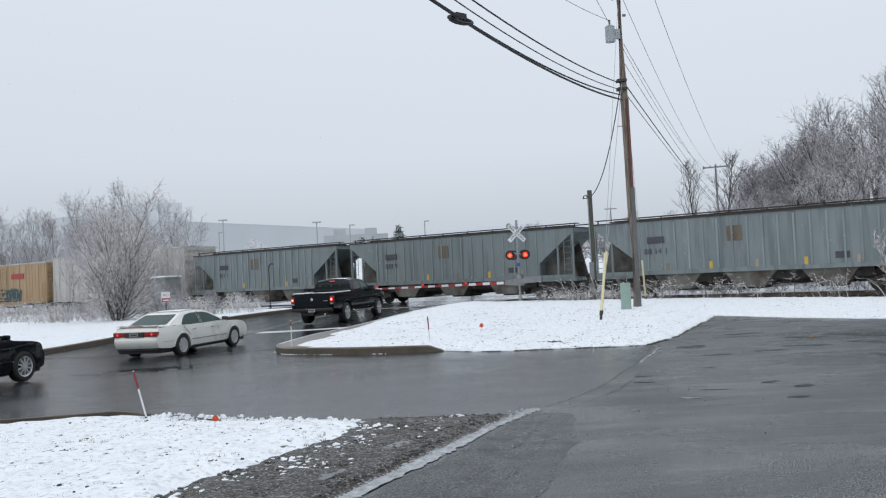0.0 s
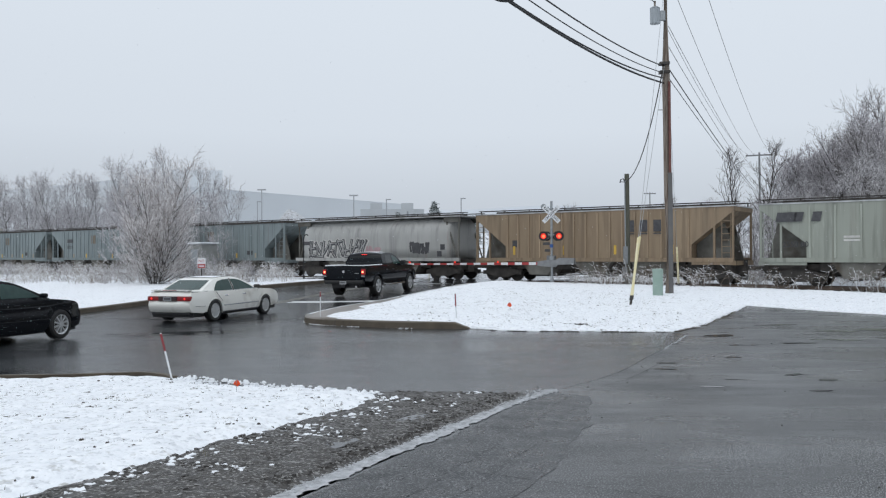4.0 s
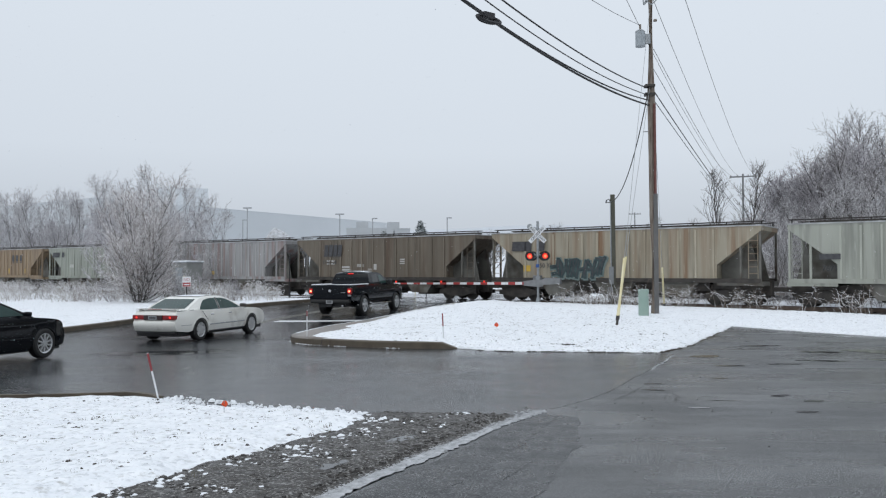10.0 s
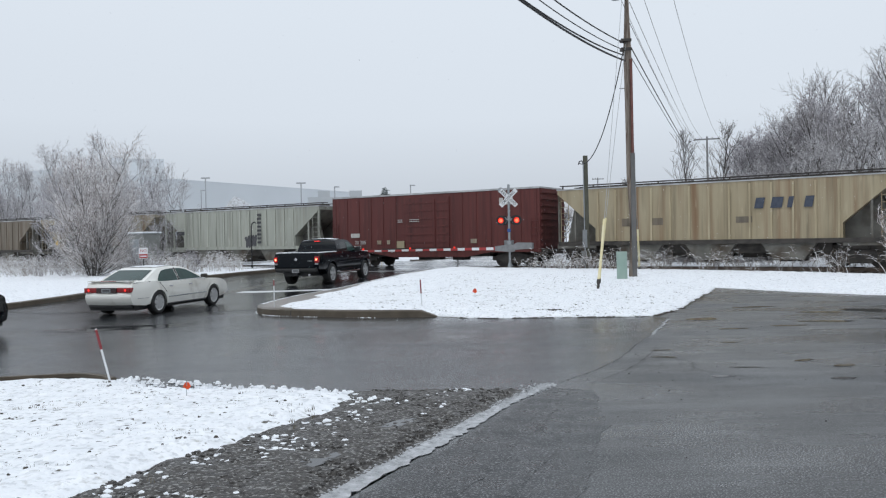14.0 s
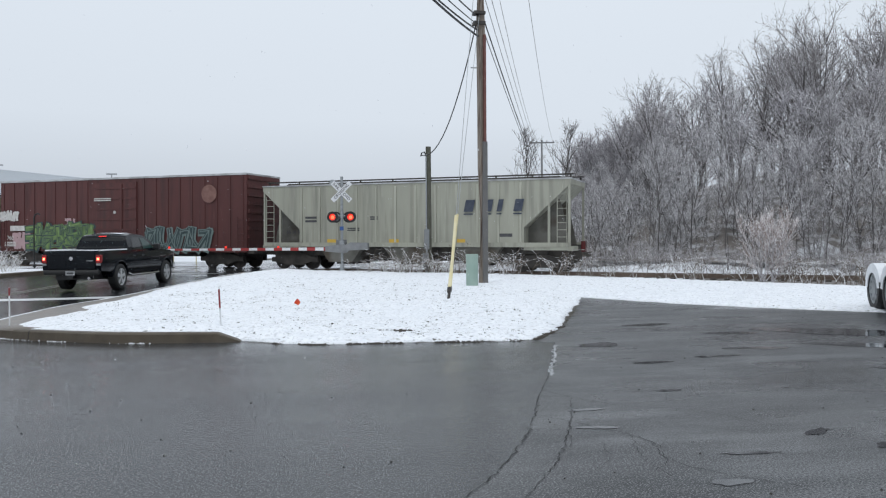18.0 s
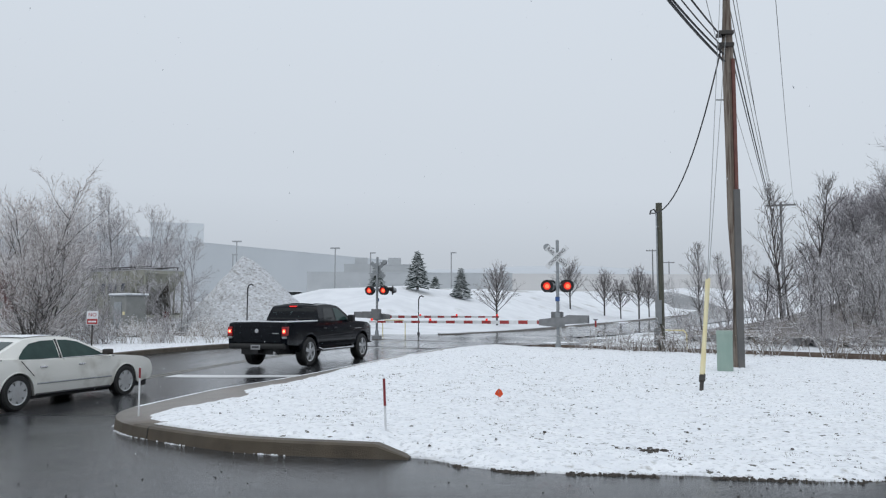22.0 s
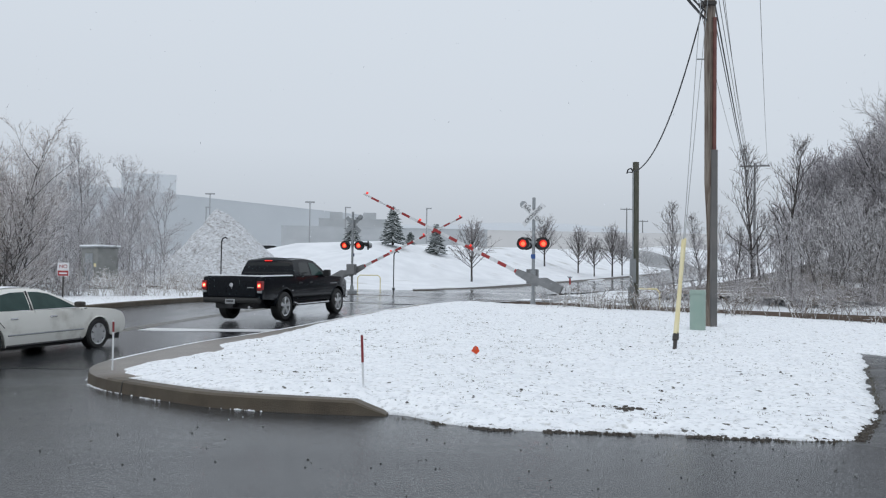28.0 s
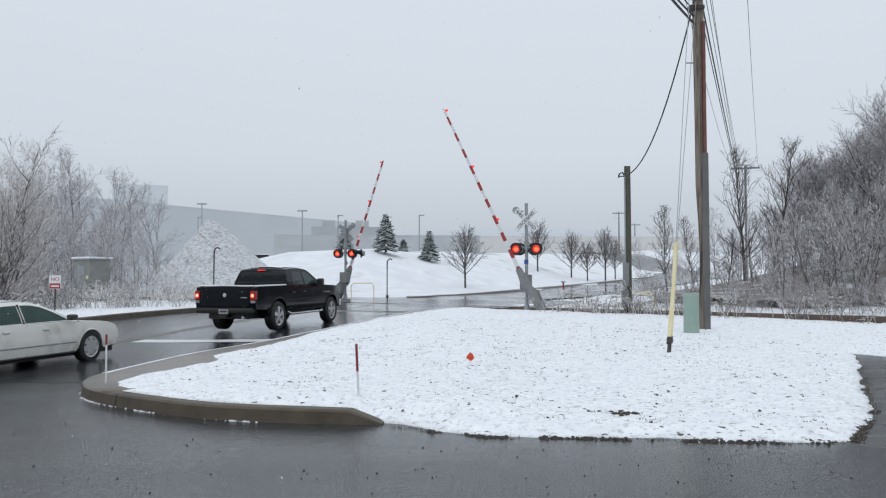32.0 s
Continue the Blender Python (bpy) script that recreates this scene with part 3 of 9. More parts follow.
# kerbs
def kerb(name, pts, w, h, label, m=None, drop=(0, 0), shift=0.0):
    bm = bmesh.new()
    rings = []
    n = len(pts)
    for i, p in enumerate(pts):
        a, b = Vector(pts[max(0, i - 1)]), Vector(pts[min(n - 1, i + 1)])
        d = (b - a).normalized()
        side = Vector((d.y, -d.x))
        z = gz(*p)
        k = 1.0
        if drop[0]:
            k = min(k, (i + 0.25) / drop[0])
        if drop[1]:
            k = min(k, (n - 1 - i + 0.1) / drop[1])
        hh = h * max(0.12, min(1, k))
        p = Vector(p)
        prof = [(0.0, -0.08), (0.025, hh * 0.85), (0.05, hh), (w, hh), (w, -0.08)]
        rings.append([bm.verts.new((*(p + side * (w - o + shift)), z + zz)) for o, zz in prof])
    for a, b in zip(rings, rings[1:]):
        for k in range(4):
            bm.faces.new((a[k], a[k + 1], b[k + 1], b[k]))
    bm.faces.new(rings[0])
    bm.faces.new(rings[-1][::-1])
    bmesh.ops.recalc_face_normals(bm, faces=bm.faces[:])
    return tagged(part(name, bm, m or M["kerb"]), label, "kerb", "", "structure")


def curve_pts(ctrl, step=0.4):
    """Smooth plan curve through control points."""
    out = []
    n = len(ctrl)
    for i in range(n - 1):
        p0, p1, p2, p3 = (Vector(ctrl[max(0, min(n - 1, i + k))]) for k in (-1, 0, 1, 2))
        k = max(2, int((p2 - p1).length / step))
        for j in range(k):
            t = j / k
            q = 0.5 * (2 * p1 + (p2 - p0) * t + (2 * p0 - 5 * p1 + 4 * p2 - p3) * t * t + (3 * p1 - p0 - 3 * p2 + p3) * t ** 3)
            out.append((q.x, q.y))
    out.append(tuple(ctrl[-1]))
    return out


island_line = curve_pts([road_pt(22.5, HALF), road_pt(10, HALF), road_pt(2, HALF), (-4.9, 27.0), (-5.25, 25.2), (-5.42, 23.45), (-4.75, 21.92), (-3.0, 20.36), (-1.9, 19.88), (-0.5, 19.68)][::-1])[::-1]
kerb("kerb_island", island_line[11:], 0.22, 0.165, "wet brown concrete kerb round the island", drop=(12, 1.15), shift=-0.13)
def kerb_seam(i, w, h):
    """A dark joint across the island kerb."""
    p, q = Vector(island_line[i]), Vector(island_line[i + 1])
    d = (q - p).normalized()
    side = Vector((d.y, -d.x))
    z = gz(*p)
    prof = [(-0.004, -0.03), (0.021, h * 0.85 + 0.003), (0.05, h + 0.003), (w, h + 0.003), (w, -0.03)]
    rings = [[(*(p + d * u + side * (w - o - 0.13)), z + zz) for o, zz in prof] for u in (0.0, 0.016)]
    part("joint", loft(rings), M["black"], bpy.data.objects["kerb_island"])


for i in range(24, len(island_line) - 4, 8):
    kerb_seam(i, 0.22, 0.165)
kerb("kerb_road", curve_pts([road_pt(-7, -HALF - 2.4), road_pt(-5.5, -HALF - 0.5), road_pt(-3, -HALF), road_pt(22, -HALF)]), 0.25, 0.16, "wet concrete kerb along the road")
kerb("kerb_near", curve_pts([(-30, 10.6), (-12, 12.55), (-6.4, 12.5), (-5.3, 12.3), (-4.75, 11.75)])[::-1], 0.14, 0.05, "low wet concrete kerb at the lawn")
walk_poly = []
for i, p in enumerate(island_line):
    if p[1] > 42 or (p[0] > -4.3 and p[1] < 22):
        continue
    d = (Vector(island_line[i + 1]) - Vector(island_line[i - 1])).normalized()
    q = Vector(p) + Vector((d.y, -d.x)) * 0.06
    walk_poly.append((q.x, q.y))
walk_poly += [(-3.7, 21.7), (-3.0, 23.5), (-2.4, 26), (-2.3, 28.5), (-2.6, 31.0), road_pt(8, HALF + 0.9)]
sheet("pavement", walk_poly, lambda x, y: gz(x, y) + 0.173, 0.6, M["walk"], skirt=0.02, label="wet bare concrete walk at the corner")


# painted markings
def stripe(name, a0, o0, a1, o1, material, label):
    v = []
    for k in range(9):
        t = k / 8
        for a, o in ((a0, o0 + (o1 - o0) * t), (a1, o0 + (o1 - o0) * t)):
            x, y = road_pt(a, o)
            v.append((x, y, gz(x, y) + 0.010))
    f = [(2 * k, 2 * k + 2, 2 * k + 3, 2 * k + 1) for k in range(8)]
    ob = raw(name, v, f, material)
    if ob.data.polygons[0].normal.z < 0:
        ob.data.flip_normals()
    return tagged(ob, label, "road marking", "", "structure")


stripe("stop_line", 2.9, 0.4, 3.55, HALF - 0.3, M["white_line"], "worn white stop line across the lane")
stripe("stop_line", 16.4, -0.2, 16.9, HALF - 0.3, M["white_line"], "worn white stop line at the crossing")
for o in (-0.1, 0.15):
    v, f = [], []
    for k in range(24):
        for dd in (0, 0.11):
            x, y = road_pt(-3 + k * 26 / 23, o + dd - 0.05)
            v.append((x, y, gz(x, y) + 0.009))
        if k:
            f.append((2 * k - 2, 2 * k - 1, 2 * k + 1, 2 * k))
    ob = raw("centre_line", v, f, M["yellow_line"])
    if ob.data.polygons[0].normal.z < 0:
        ob.data.flip_normals()
    tagged(ob, "worn yellow centre line", "road marking", "", "structure")

M["slush"] = mat("grey_slush", (0.50, 0.51, 0.53), (0.28, 0.29, 0.30), rough=0.5, scale=12, bump=0.6, bscale=40)
# lot edge: icy white edge line beside the gravel, and the cracked seam
v, f = [], []
edge = curve_pts([(0.95, 10.45), (0.35, 9.4), (-0.1, 8.4), (-0.5, 7.5), (-0.95, 6.55), (-2.0, 4.2), (-3.4, 1.5)], 0.05)
for i, (x, y) in enumerate(edge):
    w = 0.012 + 0.075 * min(1, i / 45) + 0.045 * noise.noise((x * 5, y * 5, 0)) + 0.05 * noise.noise((x * 22, y * 22, 4))
    w = max(0.003, w)
    v += [(x - w, y + 0.4 * w, gz(x, y) + 0.008), (x + w, y - 0.4 * w, gz(x, y) + 0.008)]
    if i:
        f.append((2 * i - 2, 2 * i - 1, 2 * i + 1, 2 * i))
ob = raw("slush_edge", v, f, M["slush"])
if ob.data.polygons[0].normal.z < 0:
    ob.data.flip_normals()
tagged(ob, "icy slush line along the asphalt edge", "slush", "", "structure")


# ---- railway track ----
def along(name, off0, off1, z0, z1, s0, s1, ds, material, label, kind="structure"):
    k = int((s1 - s0) / ds)
    rings = []
    for i in range(k + 1):
        s = s0 + (s1 - s0) * i / k
        rings.append([track_pt(s, o, z) for o, z in ((off0, z0), (off0, z1), (off1, z1), (off1, z0))])
    return tagged(part(name, loft(rings), material), label, "", "", kind)


rings = []
for i in range(121):
    s = -150 + i * 2.25
    rings.append([track_pt(s, o, z) for o, z in ((-3.6, -0.75), (-2.0, -0.20), (2.0, -0.20), (3.6, -0.75))])
tagged(part("ballast", loft(rings), M["ballast"]), "snow-dusted stone ballast bed", "ballast", "", "structure")
for o in (-0.755, 0.685):
    along("rail", o, o + 0.07, -0.16, 0.0, -150, 120, 3, M["rail"], "rusty steel rail")
tie_me = None
for i in range(150):
    s = -30 + i * 0.55
    if -9.5 < s < 4.5:
        continue
    if tie_me is None:
        tie_me = part("railway_tie", box(-0.11, 0.11, -1.3, 1.3, -0.20, -0.13), M["tie"])
        tob = tie_me
    else:
        tob = new("railway_tie", tie_me.data)
    p = track_pt(s)
    tob.matrix_basis = Matrix.Translation(p) @ Matrix.Rotation(TRACK, 4, "Z")
    tagged(tob, "dark creosoted timber railway tie", "railway tie", "ties under the rails")
# crossing panels
for i, (o0, o1) in enumerate(((-2.1, -0.80), (-0.64, 0.64), (0.80, 2.1))):
    along("crossing_panel", o0, o1, -0.2, -0.012, -9.3, 4.6, 1.5, M["road"], "wet asphalt crossing surface between the rails")


def approach(off0, off1, label):
    """Asphalt that ramps from the road up to the rails."""
    v, f = [], []
    for i in range(29):
        s = -10.5 + 16 * i / 28
        for j in range(6):
            o = off0 + (off1 - off0) * j / 5
            p = track_pt(s, o, -0.014)
            k = smooth01(j / 5)
            v.append((p.x, p.y, p.z * (1 - k) + k * (gz(p.x, p.y) + 0.02)))
    for i in range(28):
        for j in range(5):
            a = i * 6 + j
            f.append((a, a + 1, a + 7, a + 6))
    ob = raw("crossing_approach", v, f, M["road"], smooth=True)
    if ob.data.polygons[0].normal.z < 0:
        ob.data.flip_normals()
    return tagged(ob, label, "", "", "structure")


approach(-2.1, -6.5, "wet asphalt ramp up to the rails")
approach(2.1, 6.5, "wet asphalt ramp beyond the rails")


# ---- small ground detail: stones, slush crumbs, grass, cracks ----
def crumbs(name, spots_, zf, r0, r1, material, label, seed, flat=0.6):
    rnd = random.Random(seed)
    verts, faces = [], []
    for x, y in spots_:
        r = r0 + (r1 - r0) * rnd.random() ** 2.2
        z = zf(x, y)
        b = len(verts)
        a0 = rnd.uniform(0, 6.28)
        for k in range(5):
            a = a0 + 2 * math.pi * k / 5
            q = r * rnd.uniform(0.7, 1.2)
            verts.append((x + q * math.cos(a), y + q * math.sin(a), z - 0.005))
        for k in range(5):
            a = a0 + 2 * math.pi * (k + 0.3) / 5
            q = r * rnd.uniform(0.35, 0.8)
            verts.append((x + q * math.cos(a), y + q * math.sin(a), z + r * flat * rnd.uniform(0.6, 1.3)))
        faces.append([b + 5 + k for k in range(5)])
        for k in range(5):
            faces.append((b + k, b + (k + 1) % 5, b + 5 + (k + 1) % 5, b + 5 + k))
    return tagged(raw(name, verts, faces, material), label, "", "", "stuff")


def scatter(poly, n, seed, keep=None):
    rnd = random.Random(seed)
    xs, ys = [p[0] for p in poly], [p[1] for p in poly]
    out = []
    while len(out) < n:
        q = (rnd.uniform(min(xs), max(xs)), rnd.uniform(min(ys), max(ys)))
        if inside(q, poly) and (keep is None or rnd.random() < keep(*q)):
            out.append(q)
    return out


gpoly = [(-1.1, 10.2), (0.5, 10.1), (-0.2, 8.6), (-1.0, 6.8), (-2.6, 3.4), (-4.9, 3.2), (-3.2, 5.6), (-2.45, 7.2), (-1.8, 8.6), (-1.5, 9.8)]
crumbs("gravel_stones", scatter(gpoly, 8500, 1), lambda x, y: gz(x, y) + 0.02, 0.007, 0.05, M["gravel"], "loose wet gravel stones", 2, 0.4)
spoly = [(-1.7, 10.15), (0.2, 10.2), (-0.6, 8.6), (-1.2, 7.2), (-2.4, 5.0), (-3.7, 4.6), (-2.75, 6.6), (-2.0, 8.2)]
crumbs("slush_lumps", scatter(spoly, 1500, 3, lambda x, y: smooth01(0.5 + 1.6 * noise.noise((x * 1.7, y * 1.7, 2)))), lambda x, y: gz(x, y) + 0.02, 0.008, 0.05, M["snow_soft"], "lumps of slush among the gravel", 4, 0.35)
rnd_ = random.Random(31)
frost = []
for i, (x, y) in enumerate(edge):
    k = min(1, i / 60)
    frost += [(x + 0.03 - abs(rnd_.gauss(0, 0.10 + 0.12 * k)), y + rnd_.gauss(0, 0.05)) for _ in range(46)]
crumbs("slush_grains", frost, lambda x, y: gz(x, y) + 0.007, 0.004, 0.022, M["slush"], "grains of icy slush along the asphalt edge", 32, 0.25)
foot = []
for (ax, ay), (bx_, by_) in zip(island_line, island_line[1:]):
    if 19.9 < ay < 26.5 and ax < -1.6:
        d = (Vector((bx_, by_)) - Vector((ax, ay)))
        sd = Vector((d.y, -d.x)).normalized()
        dense = int(46 * smooth01(0.55 + 1.5 * noise.noise((ax * 1.3, ay * 1.3, 4))) * smooth01((-1.2 - ax) / 1.5))
        for _ in range(dense):
            u, o = rnd_.random(), 0.09 + abs(rnd_.gauss(0, 0.012))
            foot.append((ax + d.x * u + sd.x * o, ay + d.y * u + sd.y * o))
crumbs("kerb_slush", foot, lambda x, y: gz(x, y) + 0.004, 0.005, 0.018, M["snow_soft"], "thin line of slush at the foot of the kerb", 33, 0.5)
stp = [(-9, 22), (-6, 21.6), (-5.2, 21.2), (-3.4, 19.9), (-0.6, 19.2), (5, 18.6), (4.5, 16.5), (2, 13.5), (-1, 12.4), (-7, 13.5), (-10, 18)]
crumbs("street_grit", scatter(stp, 420, 45), lambda x, y: gz(x, y) + 0.002, 0.004, 0.013, M["black"], "scattered dark grit on the wet street", 46, 0.5)
lotp = [(-3, 12.5), (-1, 11), (1, 10.6), (1.5, 6), (12, 6), (12, 22), (8.5, 26), (5.2, 20), (4, 18.3), (-2, 19), (-6, 22), (-9, 22)]
crumbs("road_grit", scatter(lotp, 750, 5), lambda x, y: gz(x, y) + 0.002, 0.004, 0.014, M["gravel"], "scattered dark grit on the asphalt", 6)


def tufts(name, spots_, zf, h, seed, label, n=5, r=0.004, mat_=None):
    rnd = random.Random(seed)
    verts, faces = [], []
    for x, y in spots_:
        z = zf(x, y)
        for k in range(n):
            a = rnd.uniform(0, 6.28)
            px, py = x + rnd.gauss(0, 0.02), y + rnd.gauss(0, 0.02)
            hh = h * rnd.uniform(0.4, 1.1)
            lx, ly = math.cos(a) * hh * rnd.uniform(0.3, 0.9), math.sin(a) * hh * rnd.uniform(0.3, 0.9)
            b = len(verts)
            verts += [(px - r, py, z - 0.03), (px + r, py, z - 0.03), (px, py + r, z - 0.03), (px + lx, py + ly, z + hh)]
            faces += [(b, b + 1, b + 3), (b + 1, b + 2, b + 3), (b + 2, b, b + 3)]
    return tagged(raw(name, verts, faces, mat_ or M["grass"]), label, "grass", "", "stuff")


M["grass"] = mat("dead_wet_grass", (0.085, 0.075, 0.05), (0.16, 0.14, 0.10), rough=0.8, scale=3)


def patchy(x, y):
    return smooth01(0.25 + 2.0 * noise.noise((x * 0.9, y * 0.9, 1)) + 1.2 * noise.noise((x * 4, y * 4, 6)))


tufts("grass_tips", scatter([(-4.2, 22.5), (-0.3, 19.9), (4.1, 19.0), (8.2, 27.8), (7, 34), (1, 38), (-3.5, 28)], 1500, 7, patchy), lambda x, y: island_z(x, y) + 0.068, 0.02, 8, "dead grass tips poking through the snow", 4, 0.006)
tufts("grass_tips", scatter([(-4.7, 11.2), (-1.7, 9.7), (-1.4, 8.0), (-3.4, 4.5), (-8, 3), (-10, 11.5)], 900, 9, patchy), lambda x, y: gz(x, y) + 0.102, 0.020, 10, "dead grass tips poking through the snow", 4, 0.004)
crumbs("turf_specks", scatter([(-4.7, 11.2), (-1.9, 9.7), (-1.9, 8.2), (-3.4, 5.6), (-6, 3), (-10, 11.5)], 900, 21, patchy), lambda x, y: gz(x, y) + 0.098, 0.005, 0.026, M["tie"], "dark turf showing in small pits of the snow", 15, 0.5)
crumbs("turf_specks", scatter([(-4.2, 22.5), (-0.3, 19.9), (4.1, 19.0), (8.2, 27.8), (7, 34), (1, 38), (-3.5, 28)], 1300, 22, patchy), lambda x, y: island_z(x, y) + 0.064, 0.006, 0.028, M["tie"], "dark turf showing in small pits of the snow", 16, 0.5)
edge_spots = [(x + random.gauss(0, 0.04), y + random.gauss(0, 0.04)) for x, y in densify([(-0.4, 19.5), (0.65, 18.97), (2.6, 18.82), (3.7, 18.63), (4.25, 18.75), (5.45, 20.8), (7.6, 25.6), (5.45, 20.8), (4.25, 18.75), (2.6, 18.82)], 0.05)]
soil_rim = [(x + random.gauss(0, 0.035), y - 0.03 + random.gauss(0, 0.03)) for x, y in densify([(0.0, 19.3), (0.65, 18.97), (2.6, 18.82), (3.7, 18.63), (4.25, 18.75), (5.45, 20.8), (4.25, 18.75), (2.6, 18.82), (0.65, 18.97)], 0.012)]
soil_rim = [q for q in soil_rim if noise.noise((q[0] * 2.3, q[1] * 2.3, 8)) > -0.15]
crumbs("soil_rim", soil_rim, lambda x, y: gz(x, y) + 0.004, 0.008, 0.034, M["tie"], "dark soil and turf showing at the lawn's edge", 14, 0.55)
tufts("edge_grass", edge_spots, lambda x, y: gz(x, y) + 0.01, 0.016, 11, "dark grass fringe at the snow's edge", 3, 0.006)
near_edge = [(x + random.gauss(0, 0.10), y + random.gauss(0, 0.08)) for x, y in densify([(-4.6, 11.75), (-3.7, 10.8), (-2.5, 10.5), (-1.5, 10.15), (-1.0, 9.6), (-1.2, 8.8), (-2.25, 7.0), (-3.1, 5.4), (-2.25, 7.0), (-1.2, 8.8), (-1.0, 9.6), (-2.5, 10.5)], 0.03)]
crumbs("snow_crumbs", near_edge, lambda x, y: gz(x, y) + 0.012, 0.012, 0.06, M["snow_soft"], "clumps of snow along the lawn's ragged edge", 12, 0.6)
# dark soil clump on the island
soil = [(2.15 + random.gauss(0, 0.13), 19.95 + random.gauss(0, 0.05)) for _ in range(60)]
crumbs("soil_clump", soil, lambda x, y: gz(x, y) + 0.075, 0.02, 0.05, M["tie"], "dark soil clump showing through the snow", 13)


def crack(name, ctrl, w, seed, label, material):
    rnd = random.Random(seed)
    pts = curve_pts(ctrl, 0.06)
    v, f = [], []
    for i, (x, y) in enumerate(pts):
        ww = w * rnd.uniform(0.3, 1.4)
        x += rnd.gauss(0, 0.012)
        v += [(x - ww, y, gz(x, y) + 0.006), (x + ww, y, gz(x, y) + 0.006)]
        if i:
            f.append((2 * i - 2, 2 * i - 1, 2 * i + 1, 2 * i))
    ob = raw(name, v, f, material)
    if ob.data.polygons[0].normal.z < 0:
        ob.data.flip_normals()
    return tagged(ob, label, "crack", "", "structure")


M["crack"] = mat("crack_dirt", (0.010, 0.010, 0.011), (0.02, 0.02, 0.02), rough=0.7, scale=9)
crack("asphalt_seam", seam, 0.006, 1, "open seam between two asphalt surfaces", M["crack"])
crack("asphalt_crack", [(x + 0.28, y - 0.2) for x, y in seam[3:]], 0.004, 2, "fine crack beside the seam", M["crack"])
crack("asphalt_crack", [(2.9, 14.2), (3.3, 13.4), (3.9, 13.0), (4.3, 12.2)], 0.004, 3, "fine branching crack in the asphalt", M["crack"])
crack("asphalt_crack", [(2.5, 13.0), (3.0, 12.0), (2.9, 11.3), (3.4, 10.6)], 0.004, 4, "fine branching crack in the asphalt", M["crack"])
crack("asphalt_crack", [(-0.9, 6.45), (-0.31, 6.41), (0.06, 6.32), (0.41, 6.17), (0.75, 6.02), (1.06, 5.87), (1.9, 5.5)], 0.008, 6, "long crack across the lot", M["crack"])
crack("asphalt_crack", [(4.82, 15.71), (5.8, 15.3), (6.76, 14.78), (8.2, 14.3)], 0.007, 7, "long crack across the lot", M["crack"])
crack("asphalt_crack", [(6.0, 18.6), (6.82, 18.43), (8.4, 18.1)], 0.007, 8, "long crack across the lot", M["crack"])
for k, pts in enumerate(([(2.1, 11.6), (2.5, 11.75), (2.9, 11.6)], [(2.2, 11.2), (2.45, 11.5), (2.6, 12.0)], [(2.35, 11.0), (2.8, 11.3), (3.0, 11.9)], [(2.0, 11.1), (2.6, 11.0), (3.1, 11.2)], [(2.7, 11.0), (2.75, 11.6), (2.95, 12.2)], [(1.9, 11.4), (2.3, 11.9), (2.5, 12.5)])):
    crack("asphalt_crack", pts, 0.0025, 20 + k, "hairline crack in a web beside the seam", M["crack"])
# pale slush strip, widened to paint the wet reflection along the seam
crack("slush_gleam_in_seam", [(4.35, 18.0), (4.05, 17.3), (3.9, 16.8), (3.5, 15.8), (3.3, 15.2)], 0.028, 5, "slush and a painted wet gleam along the seam", M["slush"])


# dark wet stains and shallow puddles on the lot and the street
M["puddle"] = mat("shallow_puddle", (0.020, 0.021, 0.024), (0.032, 0.034, 0.038), rough=0.03, rough2=0.12, scale=1.5)


def puddle(x, y, lx, ly, turn_, seed, label="shallow puddle on the asphalt", up=0.0045):
    rnd = random.Random(seed)
    v = [(x, y, gz(x, y) + up)]
    n = 36
    ca, sa = math.cos(radians(turn_)), math.sin(radians(turn_))
    for k in range(n):
        a = 2 * math.pi * k / n
        q = 1 + 0.45 * noise.noise((math.cos(a) * 1.5 + seed, math.sin(a) * 1.5, seed * 1.7)) + 0.18 * noise.noise((math.cos(a) * 5 + seed, math.sin(a) * 5, 2))
        ex, ey = lx * q * math.cos(a), ly * q * math.sin(a)
        px, py = x + ca * ex - sa * ey, y + sa * ex + ca * ey
        v.append((px, py, gz(px, py) + up))
    f = [(0, 1 + k, 1 + (k + 1) % n) for k in range(n)]
    return tagged(raw("puddle", v, f, M["puddle"]), label, "puddle", "", "structure")


for k, (x, y, lx, ly, tn) in enumerate(((2.79, 12.5, 0.19, 0.05, -12), (4.35, 10.5, 0.16, 0.08, 10), (3.03, 10.8, 0.14, 0.07, 0), (9.1, 16.8, 0.9, 0.3, -30), (8.3, 14.6, 0.7, 0.16, -20), (5.0, 17.9, 0.4, 0.22, 20), (4.96, 15.95, 0.3, 0.08, 5), (9.9, 18.6, 1.5, 0.6, -30), (12.2, 17.0, 1.2, 0.5, -40), (7.9, 18.9, 0.5, 0.2, -10), (-8.0, 20.5, 1.8, 0.6, 10))):
    puddle(x, y, lx, ly, tn, k + 1)
for k, (x, y, lx, ly, tn) in enumerate(((2.95, 13.23, 0.17, 0.045, 0), (4.5, 11.95, 0.2, 0.06, 30), (4.79, 11.44, 0.16, 0.07, 20), (3.55, 11.45, 0.22, 0.03, -8), (7.18, 16.94, 0.5, 0.14, -10), (6.1, 16.3, 0.35, 0.07, 5), (4.22, 14.0, 0.14, 0.05, 0), (7.1, 20.6, 0.5, 0.16, 10))):
    puddle(x, y, lx, ly, tn, k + 60, "thin wet patch on the asphalt")
for k, (x, y, lx, ly, tn) in enumerate(((-0.75, 8.35, 0.3, 0.10, 60), (-1.3, 7.1, 0.34, 0.10, 62))):
    puddle(x, y, lx, ly, tn, k + 40, "muddy puddle among the gravel", 0.036)
